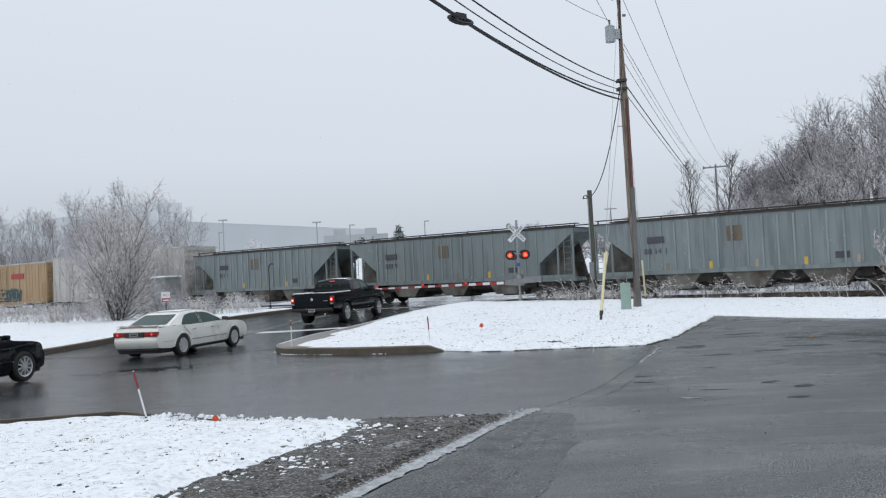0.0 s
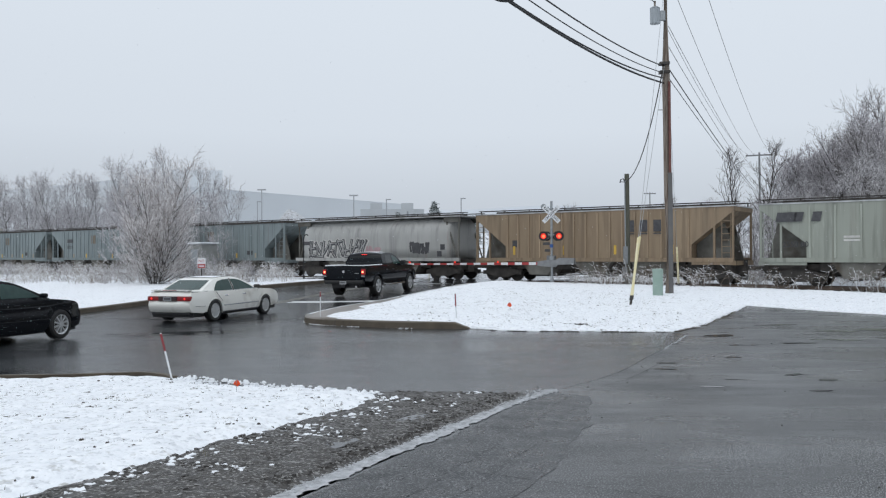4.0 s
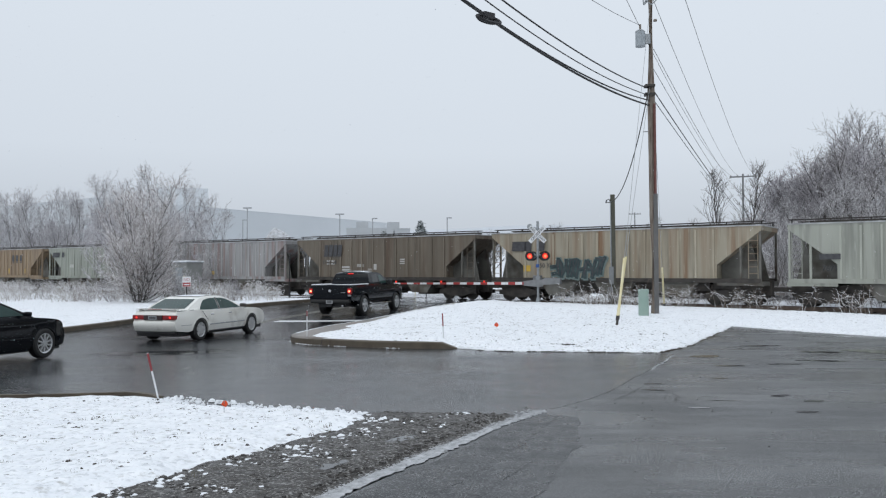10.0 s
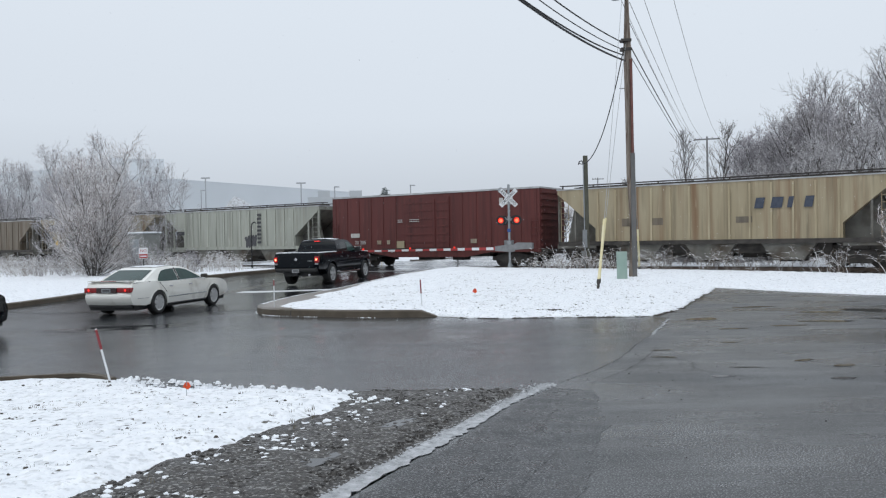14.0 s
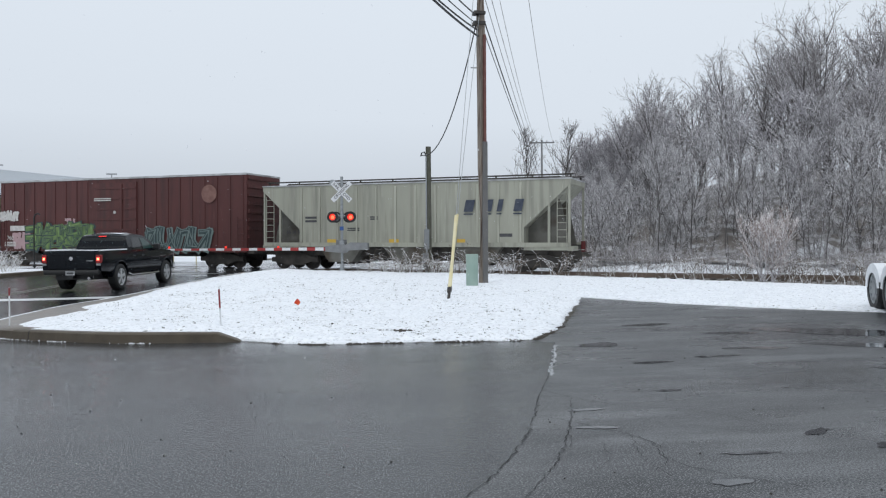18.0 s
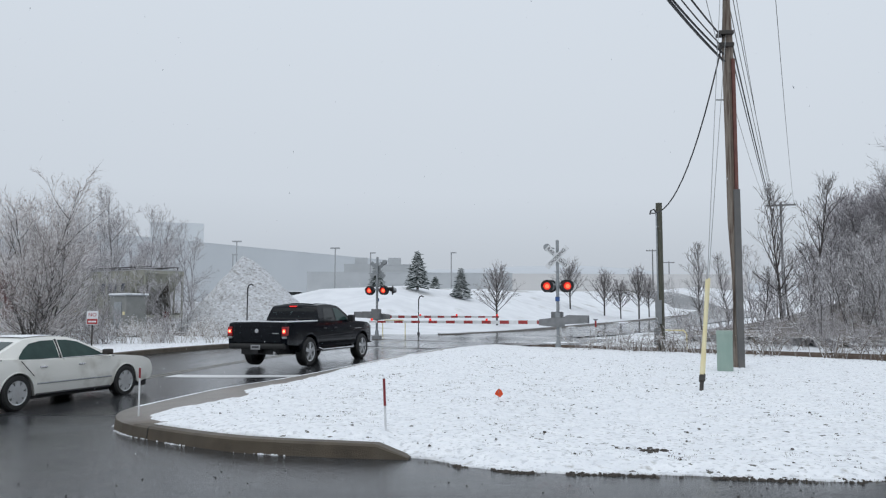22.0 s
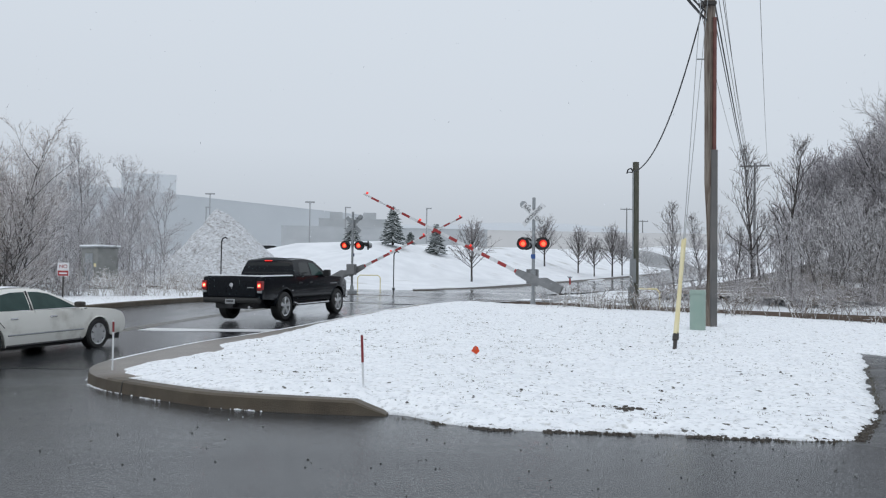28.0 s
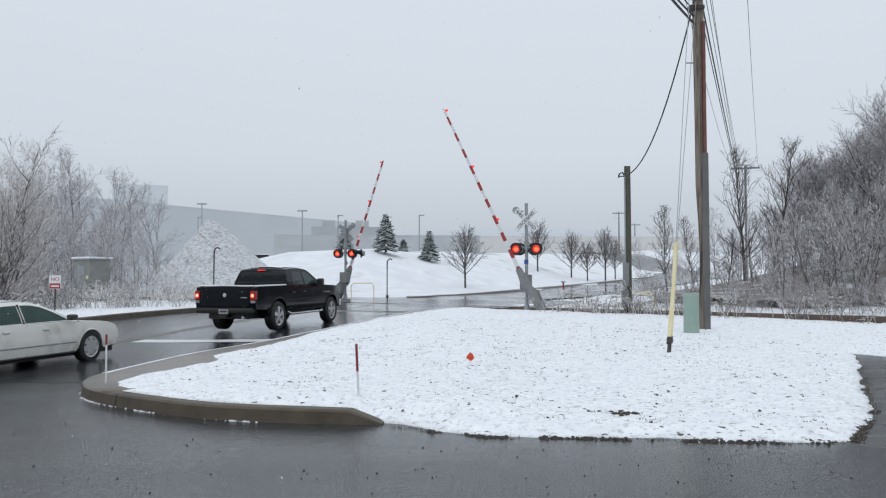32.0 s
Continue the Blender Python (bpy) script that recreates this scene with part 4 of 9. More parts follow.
# thin snow along the top of the road-side kerb
v, f = [], []
kp = curve_pts([road_pt(13, HALF - 0.02), road_pt(10, HALF - 0.02), road_pt(2, HALF - 0.02), (-4.94, 27.0), (-5.29, 25.2), (-5.44, 23.8)], 0.15)
for i, (x, y) in enumerate(kp):
    w = 0.035 + 0.02 * noise.noise((x * 3, y * 3, 0))
    v += [(x - w, y, gz(x, y) + 0.178), (x + w, y, gz(x, y) + 0.178)]
    if i:
        f.append((2 * i - 2, 2 * i - 1, 2 * i + 1, 2 * i))
ob = raw("kerb_snow", v, f, M["snow_soft"])
if ob.data.polygons[0].normal.z < 0:
    ob.data.flip_normals()
tagged(ob, "thin line of snow on the kerb", "snow", "", "structure")


# ---- the freight train ----
SPEED = 10.75


def car_paint(name, base, dark, rust, rust_amt):
    """Weathered car side: faded paint, run-down streaks of rust and grime at two scales."""
    m = bpy.data.materials.new(name)
    m.use_nodes = True
    n, l = m.node_tree.nodes, m.node_tree.links
    b = n["Principled BSDF"]
    b.inputs["Roughness"].default_value = 0.62
    tc, oi = n.new("ShaderNodeTexCoord"), n.new("ShaderNodeObjectInfo")

    def noise(stretch, scale, detail, lo, hi):
        mp = n.new("ShaderNodeMapping")
        mp.inputs["Scale"].default_value = stretch
        l.new(tc.outputs["Object"], mp.inputs[0])
        no = n.new("ShaderNodeTexNoise")
        no.noise_dimensions = "4D"
        no.inputs["Scale"].default_value, no.inputs["Detail"].default_value = scale, detail
        l.new(mp.outputs[0], no.inputs["Vector"])
        k = n.new("ShaderNodeMath")
        k.operation = "MULTIPLY"
        k.inputs[1].default_value = 9.0
        l.new(oi.outputs["Random"], k.inputs[0])
        l.new(k.outputs[0], no.inputs["W"])
        r = n.new("ShaderNodeMapRange")
        r.inputs["From Min"].default_value, r.inputs["From Max"].default_value = lo, hi
        l.new(no.outputs[0], r.inputs[0])
        return r.outputs[0]

    def over(fac, under, color, k=1.0):
        mx = n.new("ShaderNodeMixRGB")
        f = n.new("ShaderNodeMath")
        f.operation = "MULTIPLY"
        f.inputs[1].default_value = k
        l.new(fac, f.inputs[0])
        l.new(f.outputs[0], mx.inputs[0])
        if isinstance(under, tuple):
            mx.inputs[1].default_value = (*under, 1)
        else:
            l.new(under, mx.inputs[1])
        mx.inputs[2].default_value = (*color, 1)
        return mx.outputs[0]

    col = over(noise((1.0, 1.0, 0.3), 0.9, 4, 0.35, 0.65), base, dark)
    col = over(noise((2.6, 2.6, 0.16), 1.4, 7, 0.50, 0.72), col, tuple(v * 0.55 for v in dark), 0.8)
    col = over(noise((2.3, 2.3, 0.11), 1.2, 8, 0.66 - 0.28 * rust_amt, 0.86 - 0.22 * rust_amt), col, rust, 0.85)
    col = over(noise((4.0, 4.0, 0.5), 1.8, 8, 0.60, 0.75), col, tuple(min(0.7, v * 1.25 + 0.02) for v in base), 0.5)
    l.new(col, b.inputs["Base Color"])
    bp = n.new("ShaderNodeBump")
    bp.inputs["Strength"].default_value, bp.inputs["Distance"].default_value = 0.25, 0.02
    l.new(noise((1, 1, 0.5), 3.0, 5, 0.2, 0.8), bp.inputs["Height"])
    l.new(bp.outputs[0], b.inputs["Normal"])
    return m


CAR_COLOURS = {
    "slate": ("weathered_slate_paint", (0.215, 0.252, 0.255), (0.175, 0.208, 0.212), (0.14, 0.14, 0.135), 0.3),
    "silver": ("dull_silver_paint", (0.42, 0.42, 0.405), (0.35, 0.35, 0.335), (0.30, 0.22, 0.18), 0.22),
    "tan": ("dirty_tan_paint", (0.30, 0.225, 0.145), (0.235, 0.17, 0.11), (0.13, 0.095, 0.065), 0.4),
    "sage": ("grey_green_paint", (0.31, 0.33, 0.285), (0.26, 0.275, 0.235), (0.17, 0.15, 0.12), 0.3),
    "streaked": ("red_streaked_paint", (0.35, 0.35, 0.345), (0.28, 0.275, 0.27), (0.22, 0.085, 0.07), 0.62),
    "brown": ("grimy_brown_paint", (0.185, 0.155, 0.118), (0.14, 0.117, 0.088), (0.10, 0.066, 0.043), 0.7),
    "rusty": ("rust_streaked_buff_paint", (0.37, 0.335, 0.26), (0.31, 0.27, 0.20), (0.20, 0.10, 0.045), 0.72),
    "pale": ("pale_grey_green_paint", (0.37, 0.38, 0.33), (0.32, 0.33, 0.285), (0.25, 0.235, 0.19), 0.25),
    "oxide": ("oxide_red_paint", (0.122, 0.027, 0.023), (0.097, 0.023, 0.020), (0.065, 0.021, 0.018), 0.3),
    "maroon": ("dark_maroon_paint", (0.098, 0.027, 0.024), (0.078, 0.023, 0.021), (0.05, 0.021, 0.019), 0.35),
    "gold": ("rusty_cream_paint", (0.37, 0.315, 0.21), (0.31, 0.255, 0.16), (0.18, 0.095, 0.045), 0.62),
    "cream": ("pale_cream_paint", (0.37, 0.37, 0.305), (0.32, 0.32, 0.265), (0.25, 0.235, 0.19), 0.25),
    "offwhite": ("dirty_white_paint", (0.50, 0.48, 0.45), (0.42, 0.40, 0.37), (0.33, 0.30, 0.27), 0.3),
    "ochre": ("ochre_paint", (0.42, 0.29, 0.165), (0.35, 0.24, 0.135), (0.22, 0.15, 0.10), 0.35),
}
PAINT = {k: car_paint(*v) for k, v in CAR_COLOURS.items()}
# lighter copy of each paint: the light that raised ribs catch, put into colour
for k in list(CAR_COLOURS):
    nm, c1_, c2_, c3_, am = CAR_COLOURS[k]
    PAINT[k + "_rib"] = car_paint(nm + "_lit_ribs", tuple(v * 1.22 + 0.015 for v in c1_), tuple(v * 1.15 for v in c2_), c3_, am * 0.7)
PAINT["grime"] = mat("black_underframe_grime", (0.036, 0.033, 0.030), (0.070, 0.062, 0.055), rough=0.85, scale=3)
PAINT["bay"] = mat("grimy_bay_paint", (0.10, 0.097, 0.085), (0.19, 0.185, 0.165), rough=0.8, scale=1.3, c3=(0.07, 0.055, 0.04), c3scale=0.9, c3amt=0.4)
PAINT["snowroof"] = mat("snow_dusted_roof", (0.55, 0.56, 0.57), (0.28, 0.28, 0.28), rough=0.8, scale=1.5)
PAINT["mark"] = mat("faded_dark_lettering", (0.05, 0.05, 0.055), (0.08, 0.08, 0.085), rough=0.7, scale=6)
PAINT["blue"] = mat("faded_blue_lettering", (0.032, 0.042, 0.068), (0.06, 0.072, 0.098), rough=0.6, scale=6)
PAINT["lite"] = mat("faded_white_lettering", (0.58, 0.57, 0.54), (0.45, 0.44, 0.42), rough=0.7, scale=6)
PAINT["tag_yellow"] = mat("yellow_reflector_patch", (0.62, 0.40, 0.06), (0.55, 0.35, 0.05), rough=0.5)
PAINT["graf_dark"] = mat("dark_teal_spray_paint", (0.02, 0.035, 0.04), (0.05, 0.085, 0.085), rough=0.6, scale=3)
PAINT["graf_green"] = mat("green_spray_paint", (0.07, 0.13, 0.045), (0.15, 0.23, 0.08), rough=0.6, scale=2)
PAINT["graf_mint"] = mat("mint_spray_paint", (0.17, 0.22, 0.21), (0.12, 0.165, 0.16), rough=0.6, scale=2)
PAINT["graf_lime"] = mat("lime_spray_paint", (0.20, 0.31, 0.11), (0.15, 0.25, 0.08), rough=0.6, scale=2)
PAINT["graf_pink"] = mat("pink_spray_paint", (0.45, 0.30, 0.31), (0.36, 0.25, 0.26), rough=0.6, scale=2)


def bogie(parent, x):
    b = part("bogie", box(x - 1.35, x + 1.35, -1.13, -0.98, 0.38, 0.62, box(x - 1.35, x + 1.35, 0.98, 1.13, 0.38, 0.62, box(x - 0.35, x + 0.35, -1.1, 1.1, 0.35, 0.72)), bev=0), PAINT["grime"], parent)
    sf = bmesh.new()
    for y in (-1.14, 1.02):
        prism([(x - 1.15, 0.62), (x - 0.35, 0.82), (x + 0.35, 0.82), (x + 1.15, 0.62), (x + 1.15, 0.45), (x + 0.45, 0.22), (x - 0.45, 0.22), (x - 1.15, 0.45)], y, y + 0.12, sf)
    part("side_frame", sf, PAINT["grime"], b)
    for dx in (-0.86, 0.86):
        w = bmesh.new()
        tube((x + dx, -0.80, 0.455), (x + dx, -0.68, 0.455), 0.455, n=20, bm=w)
        tube((x + dx, 0.68, 0.455), (x + dx, 0.80, 0.455), 0.455, n=20, bm=w)
        tube((x + dx, -1.0, 0.455), (x + dx, 1.0, 0.455), 0.08, n=8, bm=w)
        part("wheelset", w, M["dark_steel"], b)
    return b


def side_mark(parent, x, z, w, h, material, y, name="lettering_bar", rows=1, gap=0.4, label=""):
    bm = bmesh.new()
    for r in range(rows):
        z1 = z + h / 2 - r * h / rows
        z0 = z1 - h / rows * (1 - (gap if rows > 1 else 0))
        box(x - w / 2, x + w / 2, y - 0.012, y + 0.01, z0, z1, bm)
    return part(name, bm, material, parent, label)


def stock_ends(car, L, paint):
    """Coupler, deck and end ladder that every car has at both ends."""
    for sgn in (-1, 1):
        c = bmesh.new()
        box(sgn * (L / 2 - 0.9) - 0.4, sgn * (L / 2 - 0.9) + 0.4, -0.18, 0.18, 0.68, 0.98, c)
        box(min(sgn * (L / 2 - 0.55), sgn * L / 2), max(sgn * (L / 2 - 0.55), sgn * L / 2), -0.12, 0.12, 0.72, 0.94, c)
        part("coupler", c, PAINT["grime"], car)


def hopper(u0, u1, paint, label, top=4.22, ribs=14, bays=3, round_side=False, roof=None, sill_dark=False, slope=2.3):
    L = u1 - u0 - 0.9
    car = thing("hopper_car", pose(0, 0, 0), label, "freight car", "freight cars in the train")
    ht = top - 0.28
    w = 1.55
    E = L / 2
    zb = 1.32
    zs = 2.05
    if round_side:
        secs = []
        for x, k in ((-E + 1.0, 0.965), (-E + 1.12, 1.0), (E - 1.12, 1.0), (E - 1.0, 0.965)):
            half = [(w, zb), (w, 2.0), (w, 2.75)] + [(0.55 + (w - 0.55) * math.cos(a) ** 0.8, 2.75 + (ht - 2.75) * math.sin(a)) for a in (0.2, 0.45, 0.7, 0.95, 1.2, 1.45)]
            secs.append([(x, y * k, zb + (z - zb) * k) for y, z in half] + [(x, -y * k, zb + (z - zb) * k) for y, z in reversed(half)])
        body = part("body", loft(secs), PAINT[paint], car, smooth=True)
        for sgn in (-1, 1):
            bm = bmesh.new()
            for y in (-1.35, 1.35):
                for xx in (0.35, 1.3):
                    tube((sgn * (E - xx), y, 1.1), (sgn * (E - xx), y, 3.7), 0.05, n=6, bm=bm)
                tube((sgn * (E - 0.35), y, 1.1), (sgn * (E - 1.3), y, 3.7), 0.05, n=6, bm=bm)
                box(min(sgn * (E - 0.25), sgn * (E - 1.5)), max(sgn * (E - 0.25), sgn * (E - 1.5)), y - 0.06, y + 0.06, 3.62, ht + 0.02, bm)
                box(min(sgn * (E - 0.25), sgn * (E - 1.5)), max(sgn * (E - 0.25), sgn * (E - 1.5)), y - 0.06, y + 0.06, 1.1, 1.3, bm)
            part("end_frame", bm, PAINT["bay"], car)
    else:
        poly = [(-E + 0.15, ht), (-E + 0.15, ht - 0.22), (-E + slope, zs), (-E + slope, zb), (E - slope, zb), (E - slope, zs), (E - 0.15, ht - 0.22), (E - 0.15, ht)]
        body = part("body", prism(poly, -w, w), PAINT[paint], car)
        rib = None
        for i in range(ribs):
            x = -E + slope + 0.15 + (2 * E - 2 * slope - 0.3) * i / (ribs - 1)
            if rib is None:
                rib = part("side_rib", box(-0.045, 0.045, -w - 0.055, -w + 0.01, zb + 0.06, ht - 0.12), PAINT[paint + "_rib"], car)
                ob = rib
            else:
                ob = new("side_rib", rib.data)
                ob.parent = car
            ob.matrix_basis = pose(x, 0, 0)
        for sgn in (-1, 1):
            # open end: sloping sheet underside, posts, ladder
            bm = bmesh.new()
            for y in (-1.48, 1.48):
                for xx in (0.22, 1.15):
                    box(sgn * (E - xx) - 0.05, sgn * (E - xx) + 0.05, y - 0.05, y + 0.05, 1.05, ht - 0.25, bm)
                box(min(sgn * (E - 0.2), sgn * (E - slope)), max(sgn * (E - 0.2), sgn * (E - slope)), y - 0.06, y + 0.06, 1.02, 1.22, bm)
            box(sgn * (E - 0.2) - 0.1, sgn * (E - 0.2) + 0.1, -1.5, 1.5, 1.0, 1.22, bm)
            part("end_frame", bm, PAINT[paint if not sill_dark else "bay"], car)
            for y in (-0.75, 0.75):
                web = prism([(sgn * (E - 0.35), 1.2), (sgn * (E - slope), 1.2), (sgn * (E - slope), zs), (sgn * (E - 0.9), ht - 0.75), (sgn * (E - 0.75), ht - 1.1)], y - 0.03, y + 0.03)
                part("end_web", web, PAINT["bay"], car, "grimy bracing web under the end slope")
            bm = bmesh.new()
            xl = sgn * (E - 0.55)
            for k in range(8):
                tube((xl - 0.22, -1.5, 1.3 + k * 0.32), (xl + 0.22, -1.5, 1.3 + k * 0.32), 0.016, n=5, bm=bm)
            for d in (-0.22, 0.22):
                tube((xl + d, -1.5, 1.1), (xl + d, -1.5, 3.7), 0.02, n=5, bm=bm)
            part("ladder", bm, PAINT[paint], car)
    # side sill, top chord
    part("side_sill", box(-E + 0.2, E - 0.2, -w - 0.03, -w + 0.12, zb - 0.16, zb + 0.05, box(-E + 0.2, E - 0.2, w - 0.12, w + 0.03, zb - 0.16, zb + 0.05)), PAINT["grime" if sill_dark else paint], car)
    # discharge bays
    n = bays
    span = 2 * E - 5.6
    for i in range(n):
        xc = -span / 2 + span * (i + 0.5) / n
        h = span / n / 2
        part("discharge_bay", prism([(xc - 0.70 * h, zb - 0.1), (xc + 0.70 * h, zb - 0.1), (xc + 0.36 * h, 0.40), (xc - 0.36 * h, 0.40)], -1.45, 1.45), PAINT["bay"], car, "grimy sloping hopper bottom")
        part("outlet_gate", box(xc - 0.5, xc + 0.5, -0.9, 0.9, 0.30, 0.44), PAINT["grime"], car)
    part("cross_ridge", box(-span / 2, span / 2, -1.05, 1.05, 0.72, zb), PAINT["grime"], car, "grimy dark ridges between the bays")
    # roof, hatches, running board
    part("roof", prism([(-E + 0.12, ht - 0.01), (-E + 0.12, ht + 0.05), (E - 0.12, ht + 0.05), (E - 0.12, ht - 0.01)], -w - 0.04, w + 0.04), PAINT[roof or "snowroof"], car, "snow-dusted roof edge")
    part("hatch_trough", box(-E + 0.9, E - 0.9, -0.35, 0.35, ht + 0.05, ht + 0.22), PAINT["grime"], car)
    bm = bmesh.new()
    for y in (-1.15, 0.75):
        box(-E + 0.1, E - 0.1, y, y + 0.4, top - 0.05, top - 0.01, bm)
    k = int(2 * E / 1.7)
    for i in range(k + 1):
        x = -E + 0.25 + (2 * E - 0.5) * i / k
        for y in (-1.1, 1.05):
            box(x - 0.03, x + 0.03, y, y + 0.05, ht + 0.04, top - 0.05, bm)
    part("running_board", bm, M["dark_steel"], car, "snowy roof walkway grating")
    stock_ends(car, u1 - u0, paint)
    for sgn in (-1, 1):
        x0_, x1_ = sorted((sgn * (E - 3.0), sgn * (E - 0.5)))
        part("brake_gear", box(x0_, x1_, -0.9, 0.9, 0.62, 1.06, box(x0_ + 0.4, x1_ - 0.8, -1.2, -0.7, 0.85, 1.2)), PAINT["grime"], car)
    part("centre_sill", box(-E, E, -0.2, 0.2, 0.48, 1.28), PAINT["grime"], car)
    bogie(car, -E + 1.75)
    bogie(car, E - 1.75)
    return car, E, ht, w


def boxcar(u0, u1, paint, label, top=4.35, posts=16, zb=1.0):
    L = u1 - u0 - 1.1
    E = L / 2
    w = 1.56
    car = thing("boxcar", pose(0, 0, 0), label, "freight car", "freight cars in the train")
    part("body", box(-E, E, -w, w, zb, top - 0.06, bev=0.03), PAINT[paint], car)
    part("roof", prism([(-E, top - 0.10), (-E, top - 0.0), (E, top - 0.0), (E, top - 0.10)], -w - 0.04, w + 0.04), PAINT["snowroof"], car, "roof edge lined with snow")
    rib = None
    for i in range(posts):
        x = -E + 0.25 + (2 * E - 0.5) * i / (posts - 1)
        if abs(x) < 1.6:
            continue
        if rib is None:
            rib = part("side_post", box(-0.05, 0.05, -w - 0.03, -w + 0.01, zb + 0.12, top - 0.18), PAINT[paint], car)
            ob = rib
        else:
            ob = new("side_post", rib.data)
            ob.parent = car
        ob.matrix_basis = pose(x, 0, 0)
    door = part("sliding_door", box(-1.55, 1.55, -w - 0.07, -w + 0.01, zb + 0.15, top - 0.3), PAINT[paint], car, "ribbed sliding door")
    for k in range(6):
        z = zb + 0.5 + k * (top - zb - 1.1) / 5
        part("door_rib", box(-1.5, 1.5, -w - 0.10, -w - 0.06, z - 0.05, z + 0.05), PAINT[paint], door)
    part("door_bar", box(0.5, 0.58, -w - 0.13, -w - 0.1, zb + 0.2, top - 0.4), PAINT[paint], door)
    part("door_track", box(-3.4, 3.4, -w - 0.09, -w + 0.01, zb + 0.02, zb + 0.12), PAINT["grime"], car)
    for sgn in (-1, 1):
        for k in range(9):
            z = zb + 0.25 + k * (top - zb - 0.5) / 8
            part("end_corrugation", box(min(sgn * E, sgn * (E + 0.07)), max(sgn * E, sgn * (E + 0.07)), -w + 0.1, w - 0.1, z - 0.09, z + 0.09, bev=0), PAINT[paint], car)
        bm = bmesh.new()
        xl = sgn * (E - 0.3)
        for k in range(5):
            tube((xl - 0.22, -w - 0.08, zb + 0.1 + k * 0.36), (xl + 0.22, -w - 0.08, zb + 0.1 + k * 0.36), 0.018, n=5, bm=bm)
        for d in (-0.22, 0.22):
            tube((xl + d, -w - 0.08, zb - 0.2), (xl + d, -w - 0.08, zb + 1.7), 0.02, n=5, bm=bm)
        part("ladder", bm, PAINT[paint], car)
        part("end_sill", box(min(sgn * (E - 0.1), sgn * (E + 0.35)), max(sgn * (E - 0.1), sgn * (E + 0.35)), -1.4, 1.4, 0.78, 1.0), PAINT["grime"], car)
    part("side_sill", prism([(-E, zb), (-E, zb - 0.15), (-E + 3.2, zb - 0.15), (-2.6, zb - 0.42), (2.6, zb - 0.42), (E - 3.2, zb - 0.15), (E, zb - 0.15), (E, zb)], -w + 0.02, -w + 0.1), PAINT[paint], car)
    part("centre_sill", box(-E, E, -0.3, 0.3, 0.6, zb), PAINT["grime"], car)
    part("underframe", box(-E + 3.4, E - 3.4, -1.2, 1.2, 0.62, zb, box(-0.9, 0.6, -1.25, -0.6, 0.42, 0.7, box(1.5, 2.3, -1.2, -0.5, 0.40, 0.7))), PAINT["grime"], car, "dark underframe with brake gear")
    stock_ends(car, u1 - u0, paint)
    bogie(car, -E + 1.9)
    bogie(car, E - 1.9)
    return car, E, top, w


train = []


def add(u0, u1, made):
    train.append((made[0], (u0 + u1) / 2))
    return made


def swirl(car, x0, x1, z0, z1, y, materials, seed, n=9, label="spray-painted graffiti"):
    """Graffiti piece: interlocked blocky strokes with outline, fill and highlights."""
    rnd = random.Random(seed)
    w, h = (x1 - x0) / n, z1 - z0
    kinds = (((0, 0), (0.05, 1)), ((0.9, 0.05), (1, 1)), ((0, 0.95), (1, 1)), ((0, 0.5), (0.9, 0.55)), ((0.05, 0.05), (0.95, 0)), ((0, 1), (1, 0)), ((0, 0), (1, 1)), ((0.5, 0), (0.45, 1)))
    strokes = []
    for i in range(n):
        a = x0 + w * i
        tilt = rnd.uniform(-0.15, 0.22) * h
        drop = rnd.uniform(-0.10, 0.10) * h
        for q in rnd.sample(range(len(kinds)), 3) + [rnd.choice((0, 1))]:
            (xa, za), (xb, zb_) = kinds[q]
            bow = rnd.uniform(-0.12, 0.12)
            line = []
            for f in (0, 0.35, 0.7, 1.0):
                fx, fz = xa + (xb - xa) * f, za + (zb_ - za) * f
                kx = bow * math.sin(math.pi * f)
                line.append((a + w * (0.08 + 0.84 * fx) + tilt * (fz - 0.5) + kx * h, z0 + drop + h * (0.1 + 0.8 * fz) + kx * 0.5 * h))
            strokes.append(line)
    for mi, m in enumerate(materials):
        bm = bmesh.new()
        half = min(h * (0.16, 0.095, 0.022)[mi], w * (0.30, 0.19, 0.04)[mi])
        shift = (0.02 * h, -0.03 * h) if mi == 0 else ((-0.3 * half, 1.6 * half) if mi == 2 else (0, 0))
        for i, line in enumerate(strokes):
            yy = y - 0.006 - 0.008 * mi - 0.0002 * i
            rows_ = []
            for q, (px, pz) in enumerate(line):
                a, b = Vector(line[max(0, q - 1)]), Vector(line[min(len(line) - 1, q + 1)])
                d = (b - a).normalized()
                ex = (-half if q == 0 else half if q == len(line) - 1 else 0.0)
                px, pz = px + shift[0] + d.x * ex, pz + shift[1] + d.y * ex
                rows_.append((bm.verts.new((px - d.y * half, yy, pz + d.x * half)), bm.verts.new((px + d.y * half, yy, pz - d.x * half))))
            for (a, b), (c, d) in zip(rows_, rows_[1:]):
                bm.faces.new((a, b, d, c))
            if i % 4 == 3:
                part("graffiti", bm, m, car, label)
                bm = bmesh.new()


def logo_bars(car, x, z, y, widths, h, material, step, slant=0.0):
    """A railway's mark drawn as plain upright bars."""
    for i, wd in enumerate(widths):
        bm = bmesh.new()
        xx = x + i * step
        vs = [(xx, z), (xx + wd, z), (xx + wd + slant * h, z + h), (xx + slant * h, z + h)]
        bm.faces.new([bm.verts.new((px, y - 0.014, pz)) for px, pz in vs])
        part("emblem_bar", bm, material, car)


